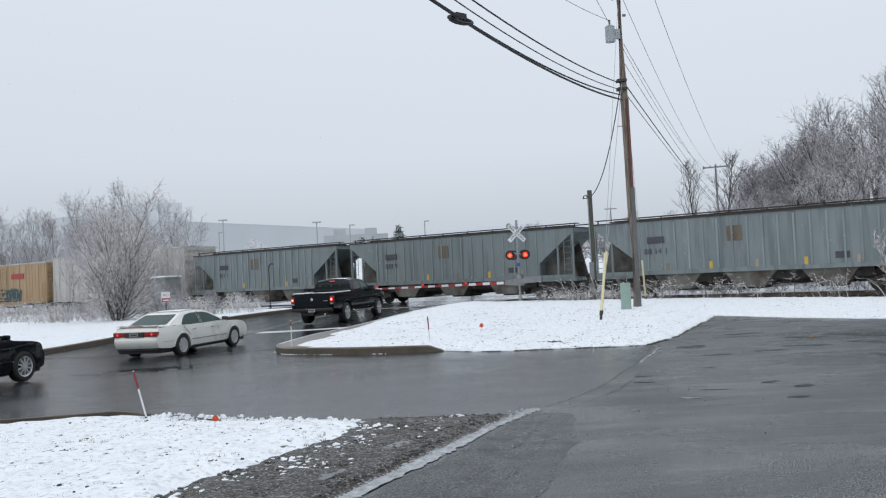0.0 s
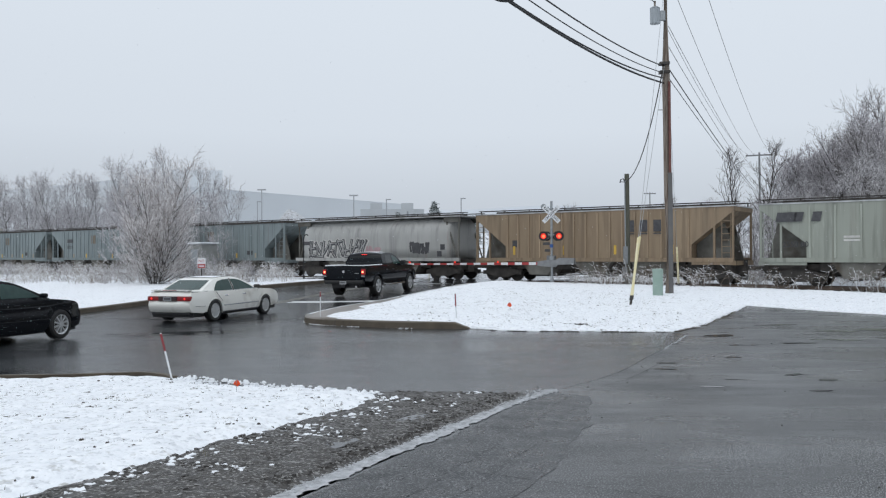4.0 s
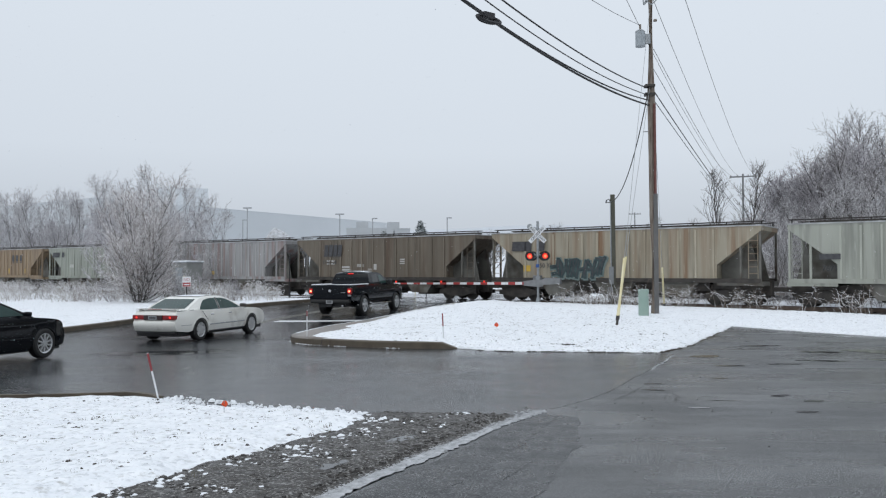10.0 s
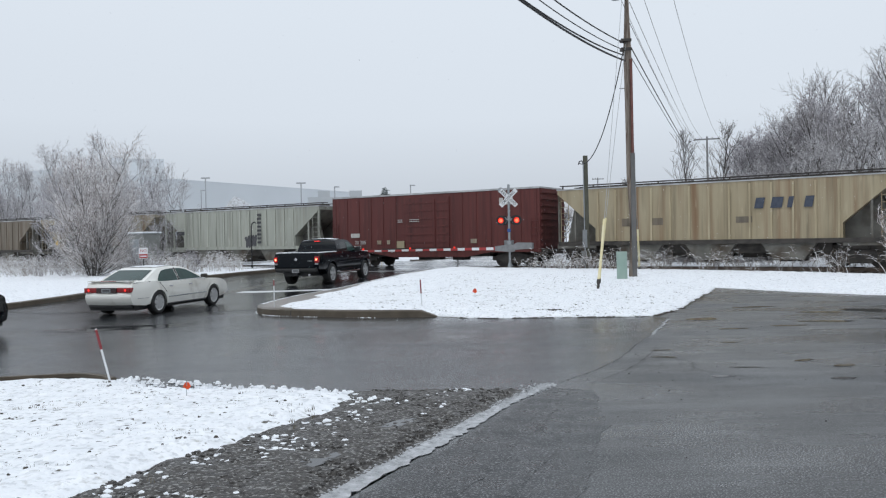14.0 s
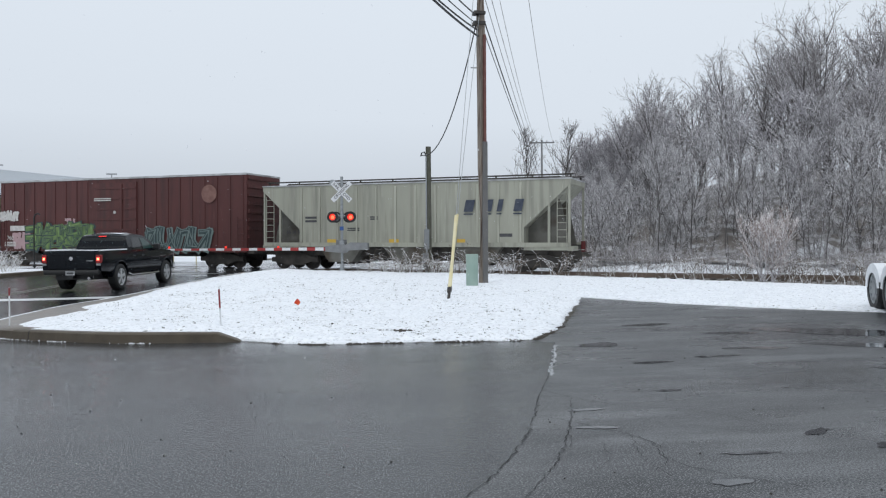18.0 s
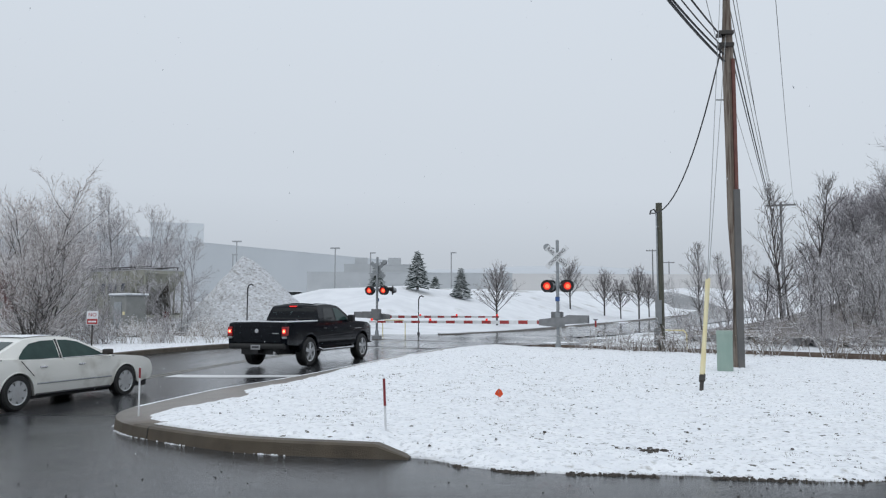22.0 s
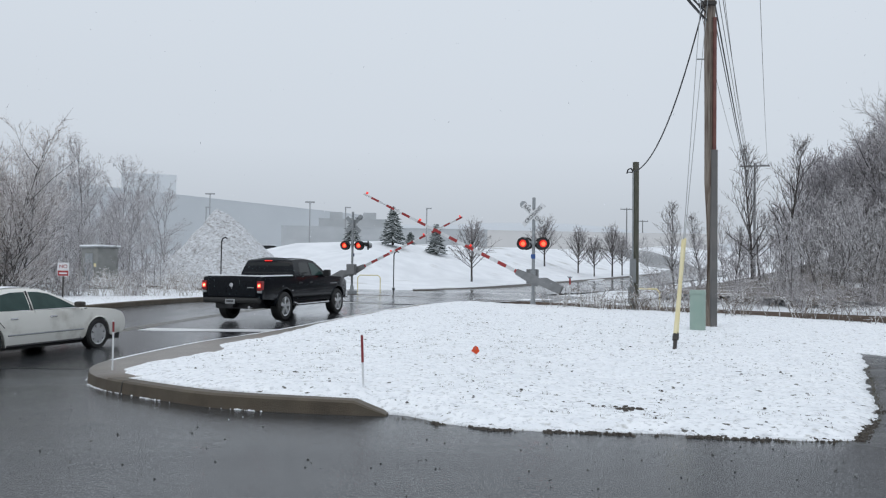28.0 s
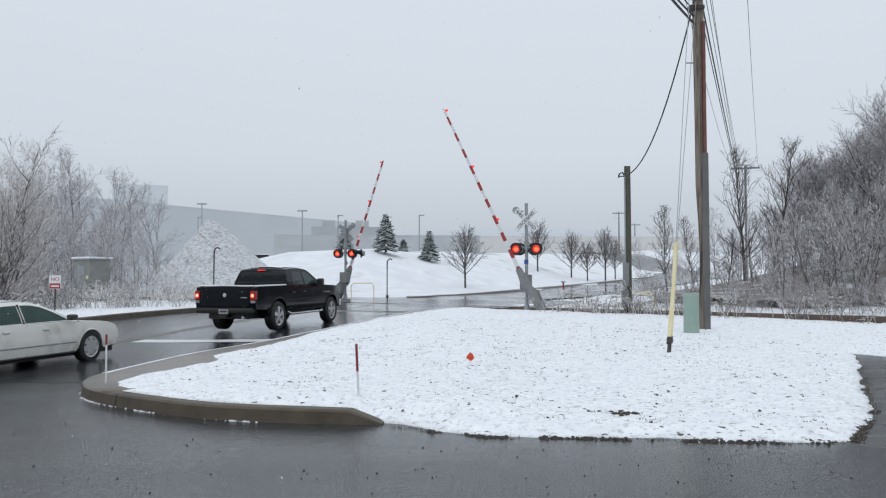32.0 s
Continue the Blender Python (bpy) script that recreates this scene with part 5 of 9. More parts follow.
def data_marks(car, E, w, seed, material, n=5, zlo=1.7, zhi=2.6):
    rnd = random.Random(seed)
    for i in range(n):
        x = rnd.uniform(-E + 2.8, E - 2.8)
        side_mark(car, x, rnd.uniform(zlo, zhi), rnd.uniform(0.3, 0.8), rnd.uniform(0.1, 0.4), material, -w - 0.004, rows=rnd.choice((1, 2, 3)))


# cars ahead, seen far off at the clip's start
add(-94, -77, boxcar(-94, -77, "ochre", "faded ochre boxcar far ahead in the train", top=4.5))
add(-77, -60.0, boxcar(-77, -60.0, "ochre", "faded ochre boxcar in the train", top=4.5))
c = add(-60.0, -42.1, boxcar(-60.0, -42.1, "ochre", "ochre boxcar with graffiti along its base", top=4.6))
swirl(c[0], -1, 4, 1.2, 2.2, -1.62, [PAINT["graf_mint"], PAINT["graf_dark"]], 3)
side_mark(c[0], 3.5, 3.4, 2.2, 0.5, M["red"], -1.61)
c = add(-42.1, -22.6, boxcar(-42.1, -22.6, "offwhite", "dirty white high boxcar", top=4.85, posts=20))
data_marks(c[0], c[1], c[3], 2, PAINT["mark"], 4)
# slate hoppers
for (u0, u1), num in (((-22.6, -6.8), "871 1"), ((-6.8, 10.5), "873 9"), ((10.5, 27.7), "88 14 1")):
    c = add(u0, u1, hopper(u0, u1, "slate", "weathered slate-blue covered hopper with ribbed sides", ribs=17, roof="grime"))
    lettering("number", num, 0.42, PAINT["mark"], pose(-c[1] + 3.6, -c[3] - 0.06, 2.35, 90), c[0])
    side_mark(c[0], -c[1] + 3.6, 2.95, 0.9, 0.32, PAINT["mark"], -c[3] - 0.06)
    side_mark(c[0], -0.6, 3.05, 0.75, 0.75, PAINT["brown"], -c[3] - 0.012, name="repair_patch")
    side_mark(c[0], c[1] - 4.0, 1.75, 0.6, 0.3, PAINT["mark"], -c[3] - 0.012)
    for k in range(5):
        side_mark(c[0], -4 + 2.2 * k, 1.55, 0.16, 0.36, PAINT["tag_yellow"] if k % 2 else PAINT["rusty"], -c[3] - 0.012, name="reflector")
c = add(27.7, 43.55, hopper(27.7, 43.55, "silver", "round-sided silver hopper with black graffiti", round_side=True, bays=3, top=4.22))
swirl(c[0], -5.9, -0.5, 1.35, 2.55, -1.56, [PAINT["lite"], PAINT["mark"], PAINT["silver"]], 11, n=8)
swirl(c[0], -0.5, 0.7, 1.35, 2.1, -1.558, [PAINT["graf_pink"]], 5, n=3)
swirl(c[0], 3.4, 4.9, 1.7, 2.35, -1.56, [PAINT["mark"]], 8, n=6)
for x_, z_ in ((5.75, 1.62), (6.0, 2.05)):
    side_mark(c[0], x_, z_, 0.34, 0.34, PAINT["mark"], -1.56)
side_mark(c[0], -6.2, 2.4, 0.75, 0.25, PAINT["mark"], -1.56)
c = add(43.55, 60.25, hopper(43.55, 60.25, "tan", "dirty tan covered hopper with ribbed sides", ribs=16))
logo_bars(c[0], 2.1, 2.75, -c[3] - 0.06, (0.42, 0.42, 0.42), 0.62, PAINT["mark"], 0.75)
logo_bars(c[0], 2.1, 2.62, -c[3] - 0.06, (0.42, 0.42, 0.42), 0.06, PAINT["mark"], 0.75)
data_marks(c[0], c[1], c[3], 4, PAINT["mark"], 4)
for k in range(4):
    side_mark(c[0], -5 + 3.2 * k, 1.8, 0.14, 0.5, PAINT["tag_yellow"], -c[3] - 0.012, name="reflector")
c = add(60.25, 77.0, hopper(60.25, 77.0, "sage", "grey-green covered hopper with ribbed sides", ribs=11))
logo_bars(c[0], -7.0, 3.08, -c[3] - 0.06, (0.9, 0.4, 0.4), 0.45, PAINT["mark"], 0.8, 0.2)
lettering("number", "2550 80", 0.36, PAINT["mark"], pose(-6.1, -c[3] - 0.06, 2.0, 90), c[0])
data_marks(c[0], c[1], c[3], 6, PAINT["lite"], 4)
c = add(77.0, 93.8, hopper(77.0, 93.8, "streaked", "grey covered hopper streaked with red rust", ribs=15))
logo_bars(c[0], -7.5, 3.15, -c[3] - 0.06, (0.95, 0.45, 0.45), 0.5, PAINT["mark"], 0.85, 0.15)
lettering("number", "25 49 9", 0.40, PAINT["mark"], pose(-5.9, -c[3] - 0.06, 2.05, 90), c[0])
data_marks(c[0], c[1], c[3], 7, PAINT["lite"], 3)
for k in range(3):
    side_mark(c[0], -5.4 + 2.6 * k, 1.65, 0.4, 0.25, PAINT["tag_yellow"], -c[3] - 0.012, name="reflector")
c = add(93.8, 110.2, hopper(93.8, 110.2, "brown", "grimy grey-brown covered hopper", ribs=12, sill_dark=True))
logo_bars(c[0], -4.9, 2.75, -c[3] - 0.06, (0.36, 0.36, 0.36, 0.36), 0.8, PAINT["mark"], 0.42, 0.1)
lettering("number", "17-83-29", 0.36, PAINT["mark"], pose(-4.4, -c[3] - 0.06, 2.35, 90), c[0])
data_marks(c[0], c[1], c[3], 9, PAINT["lite"], 6)
c = add(110.2, 126.8, hopper(110.2, 126.8, "rusty", "rust-streaked buff hopper with teal graffiti", ribs=13, sill_dark=True))
swirl(c[0], -3.7, -0.5, 1.4, 2.45, -c[3] - 0.055, [PAINT["graf_mint"], PAINT["graf_dark"], PAINT["mark"]], 21, n=6)
logo_bars(c[0], -6.3, 2.9, -c[3] - 0.06, (0.95, 0.45, 0.45), 0.55, PAINT["mark"], 0.85, 0.1)
lettering("number", "6 50 32", 0.34, PAINT["mark"], pose(-4.2, -c[3] - 0.06, 2.05, 90), c[0])
side_mark(c[0], -5.3, 1.9, 0.45, 0.35, PAINT["tag_yellow"], -c[3] - 0.012)
c = add(126.8, 143.5, hopper(126.8, 143.5, "pale", "pale grey-green covered hopper", ribs=14))
lettering("number", "7671", 0.34, PAINT["mark"], pose(-5.9, -c[3] - 0.06, 1.85, 90), c[0])
side_mark(c[0], -5.9, 2.4, 0.9, 0.26, PAINT["mark"], -c[3] - 0.06)
for k in range(8):
    side_mark(c[0], 2.3, 1.65 + k * 0.27, 0.36, 0.15, PAINT["mark"], -c[3] - 0.06)
swirl(c[0], 1.0, 1.95, 1.4, 2.1, -c[3] - 0.055, [PAINT["mark"]], 31, n=3)
c = add(143.5, 159.4, boxcar(143.5, 159.4, "oxide", "oxide-red ribbed boxcar with white marks", top=4.42))
logo_bars(c[0], 4.9, 3.5, -c[3] - 0.04, (0.24, 0.24, 0.24), 0.38, PAINT["lite"], 0.32)
side_mark(c[0], -0.9, 2.75, 0.7, 0.2, PAINT["lite"], -c[3] - 0.11, rows=2, gap=0.6)
side_mark(c[0], -2.0, 2.75, 0.35, 0.2, PAINT["lite"], -c[3] - 0.05, rows=3, gap=0.6)
lettering("number", "20 205", 0.32, PAINT["lite"], pose(-5.1, -c[3] - 0.06, 1.5, 90), c[0])
side_mark(c[0], -5.5, 1.95, 0.7, 0.26, PAINT["lite"], -c[3] - 0.05)
side_mark(c[0], -5.4, 1.2, 0.7, 0.2, PAINT["lite"], -c[3] - 0.05, rows=2)
for x_, w_ in ((-3.6, 0.3), (-2.9, 0.22), (3.2, 0.4)):
    side_mark(c[0], x_, 1.5, w_, 0.24, PAINT["rusty"], -c[3] - 0.05)
side_mark(c[0], -1.95, 1.35, 0.58, 0.42, PAINT["gold"], -c[3] - 0.09)
c = add(159.3, 176.5, hopper(159.3, 176.5, "gold", "rusty cream-yellow covered hopper with blue mark", ribs=13, top=4.4, sill_dark=True))
logo_bars(c[0], 2.1, 2.8, -c[3] - 0.06, (0.4, 0.5, 0.22, 0.36), 0.5, PAINT["blue"], 0.72, 0.2)
data_marks(c[0], c[1], c[3], 13, PAINT["brown"], 4)
c = add(176.35, 194.9, boxcar(176.35, 194.9, "maroon", "tall dark maroon boxcar with graffiti", top=5.0, posts=22))
swirl(c[0], -6.6, -1.7, 1.0, 2.45, -c[3] - 0.06, [PAINT["graf_dark"], PAINT["graf_green"], PAINT["graf_lime"]], 41, n=6)
for k, z_ in enumerate((1.1, 1.75)):
    swirl(c[0], -6.3 + 0.4 * k, -1.9, z_, z_ + 0.6, -c[3] - 0.075, [PAINT["graf_green"], PAINT["graf_dark"], PAINT["graf_lime"]], 46 + k, n=8)
swirl(c[0], -7.6, -6.4, 1.0, 1.9, -c[3] - 0.055, [PAINT["graf_pink"]], 43, n=3)
swirl(c[0], -3.6, -2.9, 2.3, 2.75, -c[3] - 0.055, [PAINT["graf_pink"]], 47, n=2)
swirl(c[0], -1.9, -0.9, 1.0, 1.7, -c[3] - 0.11, [PAINT["graf_pink"]], 44, n=3)
swirl(c[0], 2.3, 6.4, 0.95, 2.15, -c[3] - 0.06, [PAINT["graf_mint"], PAINT["graf_dark"], PAINT["graf_mint"]], 45, n=6)
swirl(c[0], -8.7, -7.3, 2.7, 3.2, -c[3] - 0.05, [PAINT["lite"]], 48, n=5)
side_mark(c[0], -7.3, 2.2, 1.2, 0.3, PAINT["lite"], -c[3] - 0.05, rows=1)
side_mark(c[0], -7.9, 1.25, 0.9, 0.3, PAINT["lite"], -c[3] - 0.05, rows=3)
side_mark(c[0], -0.8, 3.75, 1.2, 0.2, PAINT["lite"], -c[3] - 0.11, rows=2)
part("round_mark", tube((0.05, -c[3] - 0.115, 3.05), (0.05, -c[3] - 0.09, 3.05), 0.09, n=14), PAINT["lite"], c[0])
bm = tube((6.4, -c[3] - 0.075, 3.95), (6.4, -c[3] - 0.05, 3.95), 0.48, n=28)
part("round_emblem", bm, mat("faded_emblem_paint", (0.24, 0.13, 0.11), (0.17, 0.08, 0.065), rough=0.7, scale=4), c[0], "faded round pale emblem")
lettering("number", "760", 0.36, PAINT["lite"], pose(-7.9, -c[3] - 0.06, 1.62, 90), c[0])
c = add(194.75, 212.0, hopper(194.75, 212.0, "cream", "pale cream covered hopper with blue mark, last car", ribs=12, top=4.5))
logo_bars(c[0], 3.0, 2.80, -c[3] - 0.06, (0.45, 0.55, 0.24, 0.4), 0.55, PAINT["blue"], 0.8, 0.2)
logo_bars(c[0], 3.0, 2.66, -c[3] - 0.06, (0.45, 0.55, 0.24, 0.4), 0.06, PAINT["blue"], 0.8)
lettering("number", "66 16 5", 0.26, PAINT["mark"], pose(-6.2, -c[3] - 0.06, 1.9, 90), c[0])
for k in range(3):
    side_mark(c[0], -4 + 3.4 * k, 1.45, 0.5, 0.16, PAINT["tag_yellow"], -c[3] - 0.012, name="reflector")
data_marks(c[0], c[1], c[3], 15, PAINT["mark"], 4)
# end-of-train light on the last coupler
part("rear_marker", box(8.2, 8.4, -0.16, 0.16, 0.95, 1.45, bev=0.02), M["red_dark"], c[0], "red end-of-train marker")


# ---- crossing signals ----
def flasher(parent, x, y, z, face, lit, name="flashing_light"):
    """Round black backing with a hooded red lens that looks along face (degrees about z; 0 looks to -y)."""
    m = pose(x, y, z, 0, 0, face)
    bm = tube((0, 0, 0), (0, 0.03, 0), 0.26, n=28)
    head = part(name, bm, M["black"], parent)
    head.matrix_basis = m
    part("lamp_case", tube((0, 0.03, 0), (0, 0.22, 0), 0.19, 0.12, n=20), M["galv"], head)
    part("lens", tube((0, -0.03, 0), (0, 0.0, 0), 0.15, n=24), lit, head, "glowing red lens" if lit in (M["red_glow"], M["amber_glow"]) else "unlit red lens")
    if lit == M["red_glow"]:
        part("lens_core", tube((0.01, -0.036, -0.01), (0.01, -0.028, -0.01), 0.085, n=18), M["lens_core"], head, "bright orange-red lamp centre")
    ho = bmesh.new()
    ring0, ring1 = [], []
    for k in range(17):
        a = radians(-20 + 220 * k / 16)
        ring0.append(ho.verts.new((0.17 * math.cos(a), -0.01, 0.17 * math.sin(a))))
        ring1.append(ho.verts.new((0.17 * math.cos(a), -0.26 if 0.1 < k / 16 < 0.9 else -0.12, 0.17 * math.sin(a))))
    for k in range(16):
        ho.faces.new((ring0[k], ring0[k + 1], ring1[k + 1], ring1[k]))
    bmesh.ops.solidify(ho, geom=ho.faces[:], thickness=0.012)
    part("hood", ho, M["black"], head)
    return head


GATE_GREY = mat("weathered_grey_steel", (0.17, 0.175, 0.18), (0.23, 0.235, 0.24), rough=0.55)


def crossing_signal(m, label, lights, arm_len, flip, buck_front=True):
    sig = thing("crossing_signal", m, label, "crossing signal", "railway crossing signals")
    part("mast", tube((0, 0, 0), (0, 0, 4.45), 0.065, n=14), M["galv"], sig)
    base = bmesh.new()
    box(-0.22, 0.22, -0.22, 0.22, -0.15, 0.06, base)
    tube((0, 0, 0.06), (0, 0, 0.35), 0.13, 0.09, n=12, bm=base)
    part("base", base, M["galv"], sig)
    part("mast_cap", tube((0, 0, 4.45), (0, 0, 4.5), 0.08, 0.05, n=12), M["galv"], sig)
    # crossbuck
    for k, (ang, text) in enumerate(((45, "RAIL   ROAD"), (-45, "CROSSING"))):
        bm = box(-0.60, 0.60, -0.006, 0.006, -0.115, 0.115)
        blade = part("crossbuck_blade", bm, M["white"], sig)
        yy = -0.09 - 0.016 * k
        blade.matrix_basis = pose(0, yy, 3.78, 0, ang, 0)
        part("blade_back", box(-0.595, 0.595, 0.0065, 0.0095, -0.11, 0.11), M["galv"], blade, "bare metal back of the blade")
        if buck_front:
            lettering("lettering", text, 0.19, M["black"], pose(0, -0.011, 0, 90), blade)
        else:
            lettering("lettering", text, 0.19, M["black"], pose(0, 0.011, 0, 90, 0, 180), blade)
    # cross arm with lamps, bell
    part("cross_arm", tube((-0.62, 0, 2.66), (0.62, 0, 2.66), 0.035, n=10, bm=tube((0, 0, 2.55), (0, 0, 2.8), 0.09, n=12)), M["galv"], sig)
    for x, y, face, lit in lights:
        flasher(sig, x, y, 2.60, face, lit)
    part("bell", tube((-0.12, 0, 4.15), (-0.42, 0, 4.2), 0.03, n=8, bm=tube((-0.42, -0.06, 4.2), (-0.42, 0.02, 4.2), 0.15, 0.12, n=16)), M["galv"], sig)
    part("number_plate", box(-0.09, 0.09, -0.085, -0.07, 1.98, 2.16), mat("blue_sign_paint", (0.03, 0.09, 0.28), rough=0.4), sig, "small blue sign on the mast")
    mech = part("gate_mechanism", box(-0.30 if flip > 0 else -0.16, 0.16 if flip > 0 else 0.30, 0.07, 0.5, 0.95, 1.55, bev=0.03), GATE_GREY, sig, "grey gate mechanism case")
    part("bracket", box(-0.1, 0.1, -0.1, 0.12, 1.0, 1.5), M["galv"], mech)
    # barrier arm with counterweight; it lies along local -x when down
    arm = new("barrier_arm")
    arm.parent = sig
    arm["label"] = "red and white striped barrier arm"
    y = -0.16
    n = int(arm_len / 0.41)
    for i in range(n):
        a, b = i / n, (i + 1) / n
        x0, x1 = -0.45 - (arm_len - 0.45) * a, -0.45 - (arm_len - 0.45) * b
        h0, h1 = 0.078 - 0.036 * a, 0.078 - 0.036 * b
        bm = loft([[(x0, y - 0.02, -h0), (x0, y + 0.02, -h0), (x0, y + 0.02, h0), (x0, y - 0.02, h0)], [(x1, y - 0.02, -h1), (x1, y + 0.02, -h1), (x1, y + 0.02, h1), (x1, y - 0.02, h1)]])
        part("arm_stripe", bm, M["red"] if (i % 2 == 0) else M["white"], arm)
    part("arm_bracket", prism([(-0.75, -0.12), (-0.75, 0.12), (0.1, 0.22), (0.3, 0.12), (0.3, -0.16), (0.1, -0.2)], y - 0.06, y + 0.06), GATE_GREY, arm)
    cw = bmesh.new()
    for yy in (y - 0.09, y + 0.52):
        prism([(0.1, -0.1), (0.1, 0.12), (0.42, 0.3), (1.22, 0.28), (1.22, -0.04), (0.5, -0.07)], yy, yy + 0.06, cw)
    box(0.8, 1.18, y - 0.06, y + 0.52, 0.0, 0.25, cw)
    part("counterweight", cw, GATE_GREY, arm, "grey counterweight arms")
    for f in (0.985, 0.66, 0.36):
        x = -arm_len * f
        part("arm_light", box(x - 0.04, x + 0.04, y - 0.05, y + 0.05, 0.05, 0.15, bev=0.015), M["red_glow"], arm, "small glowing red lamp")
    arm.matrix_basis = pose(0, 0, 1.12)
    return sig, arm


ROAD_FACE = -13.0
near_sig, near_arm = crossing_signal(pose(3.08, 44.13, 0.27, 0, 0, ROAD_FACE), "grey crossing signal with crossbuck, red lights and gate", ((-0.42, -0.12, 0, M["red_glow"]), (0.42, -0.12, 0, M["red_glow"]), (-0.30, 0.14, 180, M["red_dark"]), (0.30, 0.14, 180, M["red_dark"])), 8.2, 1)
far_sig, far_arm = crossing_signal(pose(-6.1, 56.3, 0.50, 0, 0, 180 + ROAD_FACE), "grey crossing signal across the tracks, seen from behind", ((-0.42, -0.12, 0, M["red_dark"]), (0.42, -0.12, 0, M["red_dark"]), (-0.42, 0.14, 180, M["red_glow"]), (0.42, 0.14, 180, M["red_glow"]), (-0.95, 0.1, 120, M["red_dark"])), 7.0, 1, buck_front=True)


# ---- poles and wires ----
def wire(name, a, b, sag, r, label, n=14, material=None):
    a, b = Vector(a), Vector(b)
    pts = [a.lerp(b, k / n) - Vector((0, 0, 4 * sag * (k / n) * (1 - k / n))) for k in range(n + 1)]
    return tagged(part(name, path_tube(pts, r, 5), material or M["wire"]), label, "cable")


PX, PY, PZ = 7.1, 33.45, 0.22
pole = thing("utility_pole", pose(PX, PY, PZ), "tall weathered wooden utility pole with transformer and riser pipes", "utility pole")
part("shaft", path_tube([(0, 0, -0.3), (0.01, 0, 4), (-0.02, 0.01, 9), (0.0, 0, 14.6)], 0.155, 14), M["wood_pole"], pole)
arm = part("crossarm", box(-1.3, 1.3, -0.06, 0.06, -0.07, 0.07), M["wood_pole"], pole)
arm.matrix_basis = pose(0, -0.17, 13.45, 0, 0, -10)
for x in (-1.2, -0.6, 0.6, 1.2):
    part("insulator", tube((x, 0, 0.07), (x, 0, 0.27), 0.05, 0.035, n=10), M["galv"], arm)
for sg in (-1, 1):
    part("brace", tube((sg * 0.75, 0, -0.05), (0, 0, -0.75), 0.02, n=6), M["galv"], arm)
tr = part("transformer", tube((-0.46, -0.12, 10.98), (-0.46, -0.12, 11.6), 0.20, n=18), mat("transformer_grey", (0.34, 0.37, 0.39), (0.30, 0.33, 0.35), rough=0.4), pole, "grey can transformer")
part("lid", tube((-0.46, -0.12, 11.6), (-0.46, -0.12, 11.67), 0.21, 0.12, n=18), M["galv"], tr)
part("bushing", tube((-0.46, -0.12, 11.67), (-0.46, -0.12, 11.9), 0.035, 0.05, n=8), M["wood_pole"], tr)
part("hanger", box(-0.30, -0.05, -0.16, -0.04, 11.1, 11.5), M["galv"], tr)
part("cutout", tube((-0.3, -0.1, 12.75), (-0.12, -0.05, 12.95), 0.05, n=8, bm=tube((-0.3, -0.1, 12.75), (-0.34, -0.12, 13.05), 0.025, n=6)), M["galv"], pole, "fuse cutout")
part("lower_insulator", tube((0.24, 0, 12.1), (0.12, 0, 12.1), 0.06, n=8), M["wood_pole"], pole)
part("riser_pipe", tube((0.075, -0.165, 4.9), (0.075, -0.165, 8.6), 0.055, n=10), mat("rust_red_conduit", (0.12, 0.042, 0.036), (0.17, 0.07, 0.055), rough=0.6), pole, "rust-red riser conduit")
part("riser_pipe", tube((-0.01, -0.18, 4.9), (-0.01, -0.18, 8.2), 0.025, n=8), M["rail"], pole)
part("cable_guard", box(-0.015, 0.15, -0.24, -0.08, 0.0, 4.9, bev=0.015), mat("grey_cable_guard", (0.10, 0.10, 0.10), (0.135, 0.13, 0.125), rough=0.5, scale=2), pole, "grey steel cable guard")
for z in (9.0, 9.35):
    part("bracket", box(-0.3, 0.1, -0.25, 0.1, z - 0.05, z + 0.05), M["dark_steel"], pole)
part("pole_step", tube((-0.1, 0.1, 7.5), (-0.35, 0.1, 7.5), 0.02, n=6), M["galv"], pole)

short = thing("service_pole", pose(6.77, 41.86, 0.2), "short mossy wooden service pole with meter boxes", "utility pole")
part("shaft", tube((0, 0, -0.3), (0, 0, 5.75), 0.14, 0.12, n=12), M["old_pole"], short)
part("meter_box", box(-0.24, -0.02, -0.28, -0.13, 1.15, 2.05, bev=0.02), mat("meter_grey", (0.17, 0.18, 0.185), (0.21, 0.22, 0.225), rough=0.5), short)
part("meter_box", box(-0.3, -0.06, -0.3, -0.13, 0.35, 1.0, bev=0.02), mat("meter_grey", (0.17, 0.18, 0.185), (0.21, 0.22, 0.225), rough=0.5), short)
part("conduit", tube((-0.12, -0.12, 0), (-0.12, -0.1, 5.4), 0.03, n=8), M["galv"], short)
part("weatherhead", path_tube([(-0.12, -0.1, 5.35), (-0.2, -0.1, 5.5), (-0.32, -0.1, 5.45), (-0.36, -0.1, 5.3)], 0.03, 6), M["wire"], short)

top = Vector((PX, PY, 0))
far_arm_at = Vector((32.05, 101.6, 13.97))
left_end = Vector((6.95 - 28 * math.sin(radians(25)), 33.35 - 28 * math.cos(radians(25)), 8.72))
wire("thick_cable", top + Vector((-0.15, -0.1, 8.98)), left_end + Vector((0, 0, 0.05)), 0.87, 0.027, "thick black telephone cable from pole to pole", n=30)
wire("thick_cable", top + Vector((-0.15, -0.1, 8.78)), left_end, 0.79, 0.036, "lashed black telephone cable from pole to pole", n=30)
wire("power_line", top + Vector((-0.15, 0, 9.22)), left_end + Vector((0, 0, 0.42)), 0.82, 0.018, "black service line from pole to pole", n=24)
wire("power_line", top + Vector((-0.15, 0, 9.5)), left_end + Vector((0, 0, 0.62)), 0.74, 0.024, "black service line from pole to pole", n=24)
